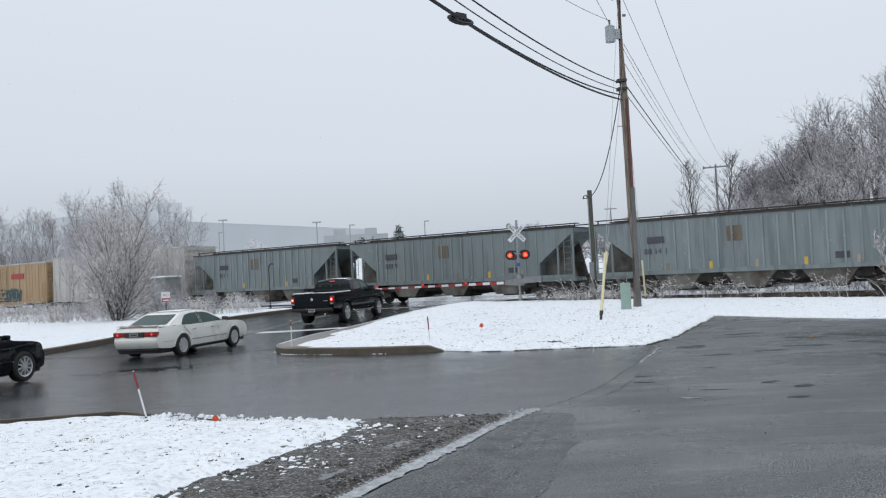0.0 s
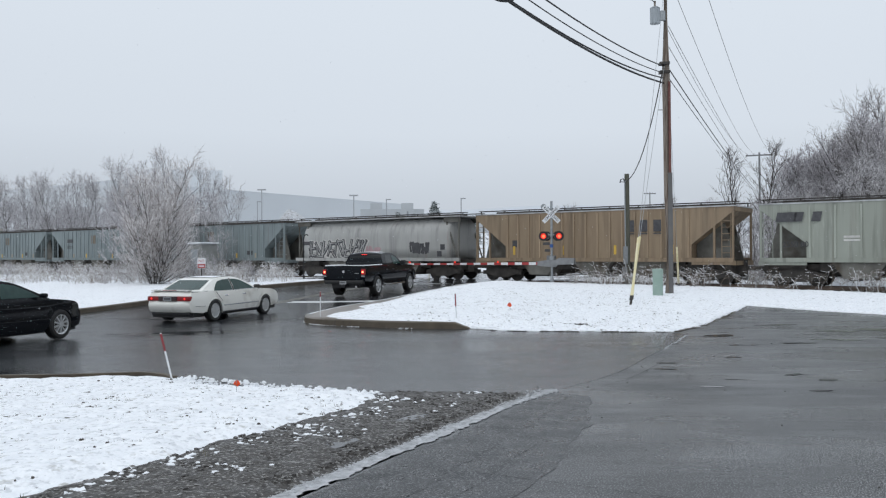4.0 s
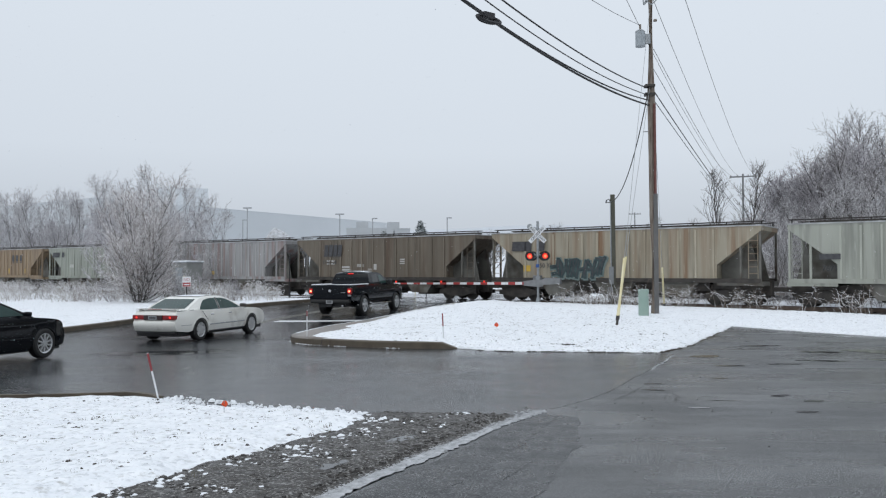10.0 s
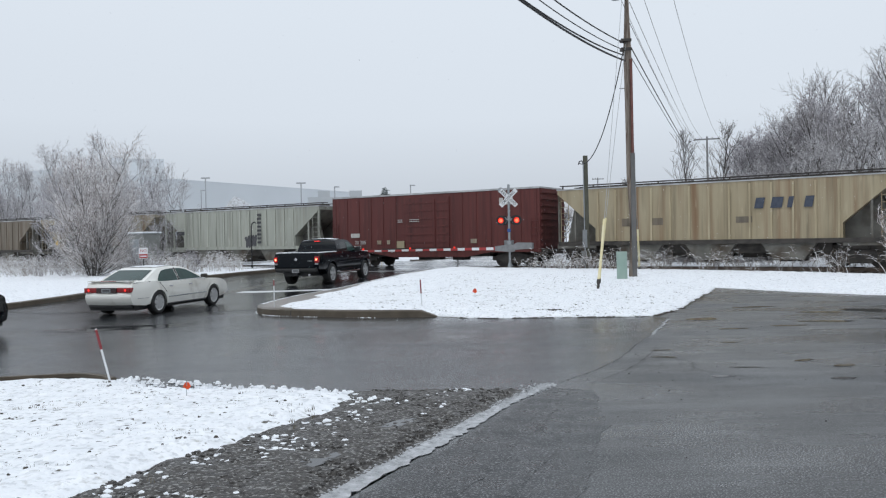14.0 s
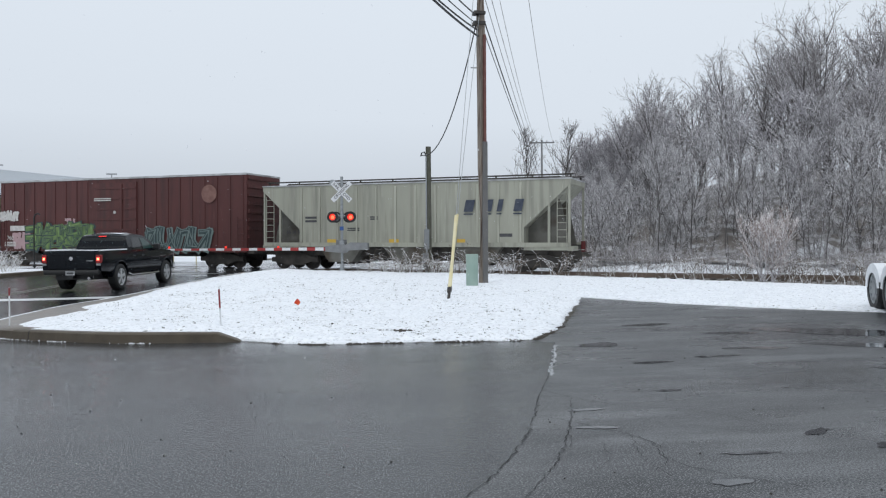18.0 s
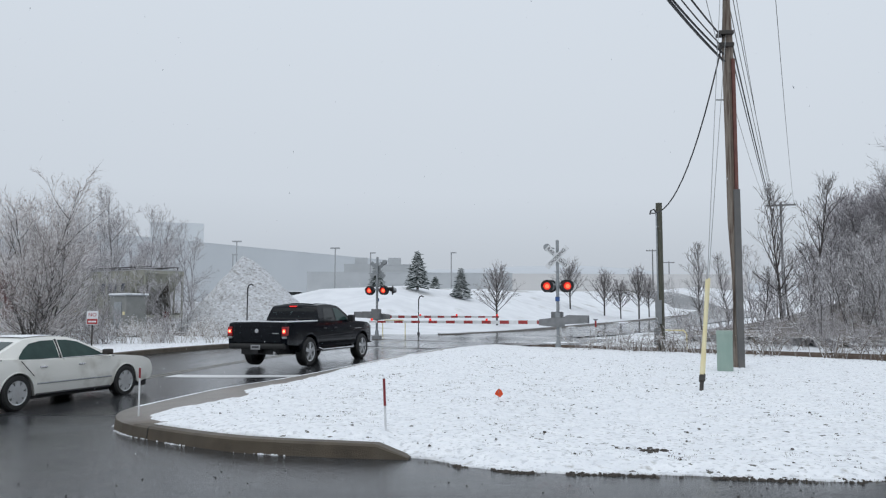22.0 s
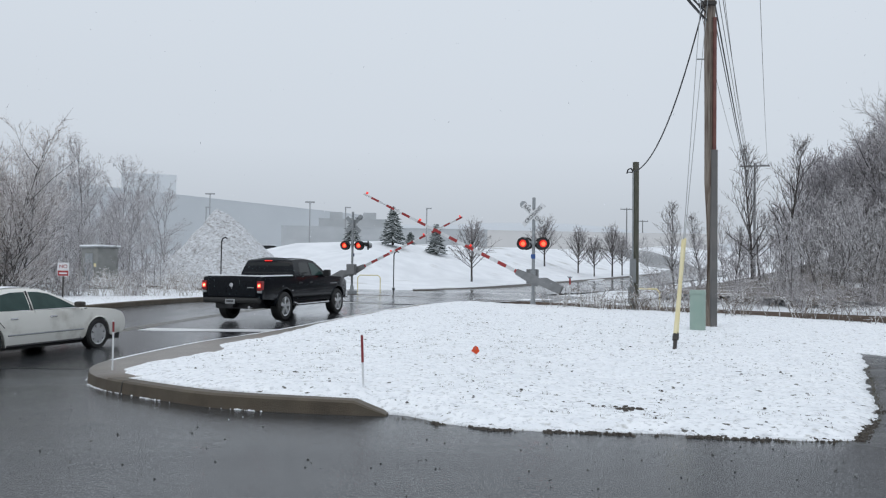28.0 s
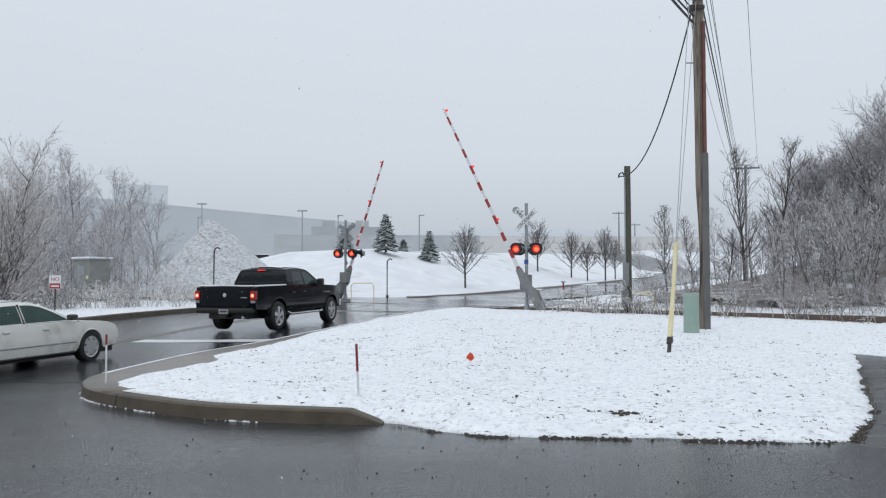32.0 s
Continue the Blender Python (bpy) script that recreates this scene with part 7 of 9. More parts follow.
top_line = soften([(-1.98, 0.92), (-1.60, 1.09), (-1.22, 1.255), (-0.95, 1.32), (-0.5, 1.342), (-0.1, 1.335), (0.18, 1.29), (0.62, 1.11), (1.16, 0.87)], 2)
st = Form(top_line, sedan_top_w, (0.06, 0.14), 0.03, 1.2, 0.8)
st.shell("cabin", M["white_car"], sedan)
st.over("rear_window", [(-1.83, 0.99), (-1.60, 1.092), (-1.35, 1.20), (-1.22, 1.252)], M["glass_green"], sedan, -0.86, 0.86, label="pale green tinted rear window")
st.over("windscreen", [(1.06, 0.915), (0.62, 1.11), (0.28, 1.252)], M["glass_green"], sedan, -0.9, 0.9)
st.side("side_window", [(0.86, 0.93), (0.50, 1.11), (0.24, 1.22), (-0.02, 1.265), (-0.26, 1.27), (-0.28, 0.93)], M["glass_green"], sedan)
st.side("side_window", [(-0.37, 0.93), (-0.35, 1.27), (-0.68, 1.265), (-0.98, 1.22), (-1.16, 1.12), (-1.30, 1.0), (-1.34, 0.93)], M["glass_green"], sedan)
st.seam([(-0.325, 0.92), (-0.305, 1.28)], sedan, r=0.03, name="door_pillar")
st.seam([(-1.38, 0.918), (0.92, 0.918)], sedan, r=0.012, material=M["chrome"], name="belt_trim")
for ax in (1.425, -1.425):
    arch_lip(sb, sedan, ax, 0.385, 0.32, M["white_car"], 0.016)
for sgn in (-1, 1):
    lamp = part("tail_lamp", box(-2.495, -2.25, sgn * 0.54 - 0.22, sgn * 0.54 + 0.22, 0.68, 0.82, bev=0.03), M["tail_red"], sedan, "red tail lamp")
    part("bulb", tube((-2.502, sgn * 0.60, 0.75), (-2.492, sgn * 0.60, 0.75), 0.035, n=14), M["tail_glow"], lamp, "faintly lit brake bulb")
    part("headlamp", box(2.12, 2.36, sgn * 0.62 - 0.17, sgn * 0.62 + 0.11, 0.63, 0.755, bev=0.04), M["galv"], sedan)
    part("mirror", box(0.70, 0.86, sgn * 0.99 - 0.10, sgn * 0.99 + 0.08, 0.93, 1.05, bev=0.04), M["dark_steel"], sedan)
    part("marker_lamp", box(2.02, 2.16, sgn * 0.80 - 0.02, sgn * 0.80 + 0.02, 0.64, 0.70, bev=0.01), M["orange"], sedan)
    for x in (0.06, -0.92):
        part("door_handle", box(x, x + 0.17, sgn * 0.925 - 0.018, sgn * 0.925 + 0.022, 0.76, 0.80, bev=0.012), M["chrome"], sedan)
    part("spoiler_foot", box(-2.29, -2.21, sgn * 0.62 - 0.05, sgn * 0.62 + 0.05, 0.92, 0.985), M["white_car"], sedan)
part("licence_panel", box(-2.52, -2.35, -0.33, 0.33, 0.67, 0.82, bev=0.01), M["maroon"], sedan)
part("licence_plate", box(-2.533, -2.519, -0.15, 0.15, 0.685, 0.80), M["galv"], sedan, "licence plate with plain bars")
part("plate_bar", box(-2.539, -2.532, -0.11, 0.11, 0.72, 0.765), PAINT["mark"], sedan)
part("boot_spoiler", box(-2.41, -2.19, -0.70, 0.70, 0.982, 1.006, bev=0.010), M["white_car"], sedan)
part("high_brake_lamp", box(-2.42, -2.405, -0.25, 0.25, 0.986, 1.002), M["tail_red"], sedan)
part("underbody", box(-2.28, 2.3, -0.74, 0.74, 0.17, 0.38), M["black"], sedan)
part("valance", box(-2.39, -2.13, -0.70, 0.70, 0.24, 0.345, bev=0.03), M["black"], sedan, "black lower rear valance")
sb.seam([(-2.23, 0.50), (-1.86, 0.50)], sedan, r=0.008, material=M["galv"], name="side_molding")
sb.seam([(-0.98, 0.47), (0.98, 0.47)], sedan, r=0.016, material=M["galv"], name="side_molding")
sb.seam([(-0.98, 0.262), (0.98, 0.262)], sedan, r=0.028, name="sill_trim")
for line in ([(-0.30, 0.28), (-0.315, 0.91)], [(0.92, 0.28), (0.95, 0.89)], [(-1.34, 0.91), (-1.22, 0.78), (-1.06, 0.62)], [(1.02, 0.89), (2.2, 0.80)], [(-1.75, 0.945), (-2.33, 0.93)]):
    sb.seam(line, sedan, r=0.009)
st.over("roof_snow", [(-0.95, 1.32), (-0.5, 1.342), (-0.1, 1.335)], M["snow_soft"], sedan, -0.8, 0.8, 0.010, "thin snow on the roof")
for x in (1.425, -1.425):
    for y in (-0.82, 0.82):
        sedan_wheels.append((road_wheel(sedan, x, y, 0.335, 0.23, 7, M["alloy"], 2.3, 0.36), x, y))

# black sedan behind it
BX, BY, BH = -11.86, 18.0, 13.5
muscle = thing("sedan", heading(BX, BY, gz(BX, BY) + 0.004, BH, 0.0), "wet black muscle sedan with silver wheels", "car")


def muscle_w(x, z):
    w = 0.95 - 0.05 * max(0.0, (z - 0.80) / 0.28) ** 2 - 0.04 * max(0.0, (0.5 - z) / 0.25) ** 2 - 0.03 * math.exp(-((z - 0.72) / 0.07) ** 2)
    return w - 0.12 * smooth01((-1.7 - x) / 0.9) ** 1.5 - 0.16 * smooth01((x - 1.55) / 0.8) ** 1.5


def muscle_top_w(x, z):
    return 0.87 - 0.25 * (max(0.0, z - 0.98) / 0.5) ** 1.25 - 0.08 * smooth01((-1.2 - x) / 0.9)


mb_ = Form([(-2.42, 0.34)] + soften([(-2.5, 0.55), (-2.5, 0.95), (-2.42, 1.07), (-1.6, 1.08), (0.8, 1.02), (1.25, 1.0), (2.0, 0.93), (2.24, 0.84), (2.33, 0.62), (2.30, 0.30)], 2) + [(2.02, 0.24)] + arch(1.5, 0.405, 0.35)[::-1] + [(1.0, 0.22), (-1.0, 0.22)] + arch(-1.5, 0.405, 0.35)[::-1] + [(-2.0, 0.30)], muscle_w, (0.10, 0.18), 0.05, 0.85, 0.8)
mb_.shell("body", M["black_car"], muscle)
mt = Form(soften([(-2.10, 1.05), (-1.5, 1.24), (-0.9, 1.42), (-0.45, 1.475), (0.0, 1.475), (0.30, 1.42), (0.75, 1.22), (1.28, 0.98)], 2), muscle_top_w, (0.06, 0.14), 0.03, 1.2, 0.8)
mt.shell("cabin", M["black_car"], muscle)
mt.over("windscreen", [(1.16, 1.035), (0.75, 1.225), (0.40, 1.375)], M["glass_green"], muscle, -0.9, 0.9)
mt.over("rear_window", [(-1.95, 1.10), (-1.5, 1.245), (-1.05, 1.375)], M["glass_green"], muscle, -0.85, 0.85)
mt.side("side_window", [(0.92, 1.065), (0.62, 1.22), (0.30, 1.355), (-0.02, 1.405), (-0.20, 1.405), (-0.24, 1.065)], M["glass_green"], muscle)
mt.side("side_window", [(-0.36, 1.065), (-0.32, 1.405), (-0.62, 1.39), (-0.95, 1.31), (-1.20, 1.19), (-1.15, 1.075)], M["glass_green"], muscle)
for ax in (1.5, -1.5):
    arch_lip(mb_, muscle, ax, 0.405, 0.35, M["black_car"], 0.018)
for sgn in (-1, 1):
    part("headlamp", box(2.08, 2.28, sgn * 0.48 - 0.17, sgn * 0.48 + 0.17, 0.66, 0.78, bev=0.03), M["galv"], muscle)
    part("tail_lamp", box(-2.58, -2.40, sgn * 0.45 - 0.36, sgn * 0.45 + 0.30, 0.82, 0.96, bev=0.03), M["tail_red"], muscle)
    part("mirror", box(0.80, 0.92, sgn * 1.0 - 0.10, sgn * 1.0 + 0.09, 1.05, 1.16, bev=0.045), M["black_car"], muscle)
    for x in (0.02, -1.02):
        part("door_handle", box(x, x + 0.20, sgn * 0.93 - 0.015, sgn * 0.93 + 0.015, 0.88, 0.92, bev=0.01), M["black_car"], muscle)
part("underbody", box(-2.2, 2.2, -0.74, 0.74, 0.18, 0.45), M["black"], muscle)
for line in ([(-0.28, 0.26), (-0.26, 1.03)], [(0.95, 0.26), (1.0, 1.0)], [(-1.18, 1.05), (-1.12, 0.85), (-1.0, 0.66)]):
    mb_.seam(line, muscle, r=0.006)
part("front_bumper", box(2.08, 2.38, -0.68, 0.68, 0.24, 0.46, bev=0.07), M["black_car"], muscle)
for x in (1.5, -1.5):
    for y in (-0.83, 0.83):
        road_wheel(muscle, x, y, 0.365, 0.24, 10, M["alloy"], 0.75, 0.15)

# snowy truck tractor at the lot's edge
KX, KY, KH = 13.33, 19.05, 204.0
tractor = thing("tractor_unit", heading(KX, KY, gz(KX, KY) + 0.004, KH), "olive-brown truck tractor under fresh snow", "truck")
OL = mat("dirty_olive_truck_paint", (0.155, 0.14, 0.105), (0.115, 0.104, 0.078), rough=0.28, coat=0.4, scale=2, stretch=(2, 2, 0.5), c3=(0.5, 0.5, 0.5), c3scale=1.5, c3amt=0.05)
SNOWY = M["snow_soft"]


def sleeper_w(x, z):
    return 1.21 - 0.16 * max(0.0, (z - 2.75) / 0.9) ** 1.8


def cab_w(x, z):
    return 1.05 - 0.10 * max(0.0, (z - 1.9) / 0.8) - 0.10 * smooth01((x - 2.2) / 0.5)


def nose_w(x, z):
    return 0.92 - 0.10 * smooth01((x - 2.6) / 1.0) - 0.22 * max(0.0, (z - 1.25) / 0.45) ** 1.6


sl = Form([(-0.62, 0.98), (-0.64, 2.66), (1.50, 2.66), (1.50, 0.98)], sleeper_w, (0.03, 0.0), 0.0, 9.0, 0.3)
sl.shell("sleeper", OL, tractor, "olive-brown sleeper box", 0.3, 6)
fair = Form(soften([(-0.66, 2.60), (-0.66, 2.95), (-0.50, 3.16), (-0.1, 3.28), (0.6, 3.32), (1.3, 3.24), (1.75, 3.02), (1.84, 2.80), (1.62, 2.58)], 2), sleeper_w, (0.05, 0.10), 0.14, 2.9, 0.8)
fair.shell("roof_fairing", OL, tractor, "high roof fairing", 0.2)
fair.over("roof_snow", soften([(-0.66, 2.90), (-0.50, 3.16), (-0.1, 3.28), (0.6, 3.32), (1.3, 3.24), (1.75, 3.02), (1.82, 2.86)], 1), SNOWY, tractor, -1.035, 1.035, 0.04, "thick snow over the roof fairing")
fair.side("snow_crust", [(-0.66, 2.66), (-0.66, 2.95), (-0.50, 3.15), (-0.1, 3.27), (0.6, 3.31), (1.3, 3.23), (1.74, 3.0), (1.76, 2.86), (1.3, 2.80), (0.9, 2.86), (0.6, 2.72), (0.3, 2.76), (0.12, 2.64), (-0.02, 2.80), (-0.12, 2.70), (-0.26, 2.86), (-0.40, 2.74), (-0.48, 2.60)], SNOWY, tractor, off=0.03, label="snow crust blown on the fairing's side")
sl.side("snow_crust", [(-0.63, 2.30), (-0.63, 2.66), (-0.2, 2.66), (-0.15, 2.52), (-0.28, 2.40), (-0.40, 2.44), (-0.5, 2.28)], SNOWY, tractor, off=0.02, label="snow crust blown on the sleeper's side")
sl.side("snow_crust", [(-0.63, 1.0), (-0.63, 1.42), (-0.57, 1.36), (-0.55, 1.0)], SNOWY, tractor, off=0.02, label="snow crust blown on the sleeper's corner")
sl.seam([(0.10, 1.05), (0.10, 2.5)], tractor, r=0.008)
sl.side("locker_door", [(-0.40, 1.08), (-0.40, 1.5), (0.0, 1.5), (0.0, 1.08)], OL, tractor, off=0.012)
sl.side("orange_marker", [(-0.22, 1.98), (-0.22, 2.06), (-0.08, 2.06), (-0.08, 1.98)], M["orange"], tractor, off=0.02)
cf = Form(soften([(1.46, 1.0), (1.46, 2.55), (1.6, 2.62), (2.05, 2.58), (2.22, 2.48), (2.52, 1.78), (2.52, 1.0)], 1), cab_w, (0.0, 0.10), 0.05, 2.3, 0.5)
cf.shell("cab", OL, tractor, "", 0.2)
cf.over("cab_snow", [(1.48, 2.585), (1.75, 2.605), (2.05, 2.58), (2.20, 2.50)], SNOWY, tractor, -1.0, 1.0, 0.06, "snow on the cab roof")
cf.over("windscreen", [(2.28, 2.36), (2.38, 2.10), (2.48, 1.86)], M["glass_green"], tractor, -0.94, 0.94, 0.012)
cf.side("side_window", [(1.62, 1.92), (1.62, 2.38), (2.05, 2.38), (2.16, 2.30), (2.30, 1.95)], M["glass_green"], tractor, off=0.012)
cf.side("door_vent", [(1.98, 1.30), (1.98, 1.72), (2.26, 1.72), (2.26, 1.30)], M["black"], tractor, off=0.012)
cf.seam([(1.56, 1.05), (1.56, 2.44)], tractor, r=0.010)
cf.seam([(1.60, 1.90), (2.34, 1.90)], tractor, r=0.012, material=M["chrome"], name="window_trim")
part("sun_visor", box(2.14, 2.42, -1.0, 1.0, 2.40, 2.45, bev=0.015), M["dark_steel"], tractor)
nf = Form(soften([(2.45, 0.85), (2.45, 1.70), (2.7, 1.72), (3.3, 1.56), (3.62, 1.36), (3.72, 1.05), (3.72, 0.60), (2.95, 0.60)], 1), nose_w, (0.0, 0.14), 0.07, 1.3, 0.6)
nf.shell("bonnet", OL, tractor, "", 0.2)
nf.over("bonnet_snow", [(2.47, 1.70), (2.7, 1.715), (3.0, 1.65), (3.3, 1.56), (3.55, 1.42)], SNOWY, tractor, -1.0, 1.0, 0.06, "thick snow on the bonnet")
nf.side("snow_crust", [(2.5, 1.30), (2.5, 1.66), (2.75, 1.66), (3.3, 1.50), (3.6, 1.32), (3.6, 1.18), (3.1, 1.30), (2.8, 1.22)], SNOWY, tractor, off=0.03, label="snow crust along the bonnet's side")
part("grille", box(3.74, 3.88, -0.5, 0.5, 0.72, 1.28, bev=0.02), M["chrome"], tractor)
part("front_bumper", box(3.62, 3.92, -1.15, 1.15, 0.32, 0.66, bev=0.06), M["chrome"], tractor)
part("chassis_rail", box(-3.6, 3.4, -0.45, -0.3, 0.72, 0.98), M["dark_steel"], tractor)
part("chassis_rail", box(-3.6, 3.4, 0.3, 0.45, 0.72, 0.98), M["dark_steel"], tractor)
part("coupling_plate", box(-2.9, -1.7, -0.5, 0.5, 1.0, 1.12, bev=0.03), SNOWY, tractor, "snow-covered coupling plate")
for sd in (-1, 1):
    part("mirror", box(1.98, 2.12, sd * 1.36 - 0.13, sd * 1.36 + 0.13, 1.78, 2.38, bev=0.06), SNOWY, tractor, "mirror case caked with snow")
    part("mirror_arm", tube((2.05, sd * 1.0, 2.30), (2.05, sd * 1.26, 2.26), 0.018, n=6), M["chrome"], tractor)
    part("mirror_arm", tube((2.40, sd * 0.95, 1.55), (2.05, sd * 1.30, 1.82), 0.018, n=6), M["chrome"], tractor)
    part("round_mirror", tube((3.05, sd * 1.10, 1.86), (3.12, sd * 1.10, 1.86), 0.13, 0.08, n=18), SNOWY, tractor, "round bonnet mirror caked with snow")
    part("round_mirror_stalk", tube((3.05, sd * 0.98, 1.30), (3.08, sd * 1.10, 1.80), 0.014, n=6), M["chrome"], tractor)
    part("tank_fairing", box(-0.62, 1.75, sd * 1.08 - 0.12, sd * 1.08 + 0.12, 0.36, 0.86, bev=0.08), M["dark_steel"], tractor, "dark tank fairing")
    part("fairing_snow", box(-0.66, 1.78, sd * 1.07 - 0.15, sd * 1.07 + 0.15, 0.86, 0.94, bev=0.03), SNOWY, tractor, "snow ledge on the tank fairing")
    part("fairing_snow", box(-0.2, 1.5, sd * 1.20 - 0.03, sd * 1.20 + 0.03, 0.76, 0.79), SNOWY, tractor)
    for z in (0.42, 0.66):
        part("cab_step", box(1.15, 1.7, sd * 1.22 - 0.05, sd * 1.22 + 0.05, z - 0.03, z, bev=0.008), M["chrome"], tractor)
        part("step_snow", box(1.17, 1.68, sd * 1.22 - 0.045, sd * 1.22 + 0.045, z, z + 0.03, bev=0.008), SNOWY, tractor)
    part("exhaust_pipe", tube((1.46, sd * 1.16, 1.2), (1.46, sd * 1.16, 3.0), 0.055, n=12), M["chrome"], tractor)
    part("headlamp", box(3.40, 3.66, sd * 0.82 - 0.16, sd * 0.82 + 0.12, 0.86, 1.14, bev=0.05), M["galv"], tractor)
    part("turn_lamp", box(3.28, 3.42, sd * 0.93 - 0.05, sd * 0.93 + 0.05, 0.98, 1.18, bev=0.03), M["orange"], tractor, "orange turn lamp")
    wing = [(2.35 + 0.66 * math.cos(a), 0.55 + 0.66 * math.sin(a)) for a in (math.pi * (0.02 + 0.96 * k / 14) for k in range(15))] + [(2.35 - 0.58 * math.cos(a), 0.55 + 0.58 * math.sin(a)) for a in (math.pi * (0.02 + 0.96 * k / 14) for k in range(15))]
    part("mudguard", prism(wing, sd * 1.0 - 0.2, sd * 1.0 + 0.2), OL, tractor)
    cap_ = [(2.35 + 0.70 * math.cos(a), 0.55 + 0.70 * math.sin(a)) for a in (math.pi * (0.16 + 0.68 * k / 12) for k in range(13))] + [(2.35 - 0.655 * math.cos(a), 0.55 + 0.655 * math.sin(a)) for a in (math.pi * (0.16 + 0.68 * k / 12) for k in range(13))]
    part("mudguard_snow", prism(cap_, sd * 1.0 - 0.2, sd * 1.0 + 0.21), SNOWY, tractor, "snow on the front mudguard")
    road_wheel(tractor, 2.35, sd * 1.02, 0.51, 0.28, 10, M["chrome"], 1.1, 0.24)
    for x in (-1.85, -3.0):
        road_wheel(tractor, x, sd * 0.92, 0.51, 0.5, 10, M["galv"], 1.6, 0.3)
        cap_ = [(x + 0.585 * math.cos(a), 0.51 + 0.585 * math.sin(a)) for a in (math.pi * (0.10 + 0.80 * k / 12) for k in range(13))] + [(x - 0.505 * math.cos(a), 0.51 + 0.505 * math.sin(a)) for a in (math.pi * (0.10 + 0.80 * k / 12) for k in range(13))]
        part("tyre_snow", prism(cap_, sd * 0.92 - 0.26, sd * 0.92 + 0.27), SNOWY, tractor, "snow lying on the tyre")
        rim_ = [(x + 0.51 * math.cos(a), 0.51 + 0.51 * math.sin(a)) for a in (math.pi * (0.02 + 0.96 * k / 12) for k in range(13))] + [(x - 0.37 * math.cos(a), 0.51 + 0.37 * math.sin(a)) for a in (math.pi * (0.02 + 0.96 * k / 12) for k in range(13))]
        part("tyre_snow", prism(rim_, min(sd * 1.172, sd * 1.19), max(sd * 1.172, sd * 1.19)), SNOWY, tractor, "snow plastered on the tyre's side")


# ---- trees and weeds ----
def prisms(segs, n=3):
    """Verts and faces of many tapered twigs, each (p0, p1, r0, r1)."""
    verts, faces = [], []
    for p0, p1, r0, r1 in segs:
        d = p1 - p0
        if d.length < 1e-5:
            continue
        q = d.to_track_quat("Z", "Y")
        b = len(verts)
        for p, r in ((p0, r0), (p1, r1)):
            for k in range(n):
                a = 2 * math.pi * k / n
                verts.append(p + q @ Vector((r * math.cos(a), r * math.sin(a), 0)))
        for k in range(n):
            faces.append((b + k, b + (k + 1) % n, b + n + (k + 1) % n, b + n + k))
    return verts, faces


def bent(rnd, p, d, length, k, wob, up):
    """Points of a limb that wanders and turns upwards."""
    pts = [p]
    for _ in range(k):
        d = (d + Vector((rnd.gauss(0, wob), rnd.gauss(0, wob), rnd.gauss(0, wob) + up))).normalized()
        pts.append(pts[-1] + d * (length / k))
    return pts


def on_line(pts, f):
    x = min(0.9999, max(0.0, f)) * (len(pts) - 1)
    j = int(x)
    return pts[j].lerp(pts[j + 1], x - j), (pts[j + 1] - pts[j]).normalized()


def aside(rnd, base, a):
    side = Matrix.Rotation(rnd.uniform(0, 6.283), 3, base) @ base.orthogonal().normalized()
    return (base * math.cos(a) + side * math.sin(a)).normalized()


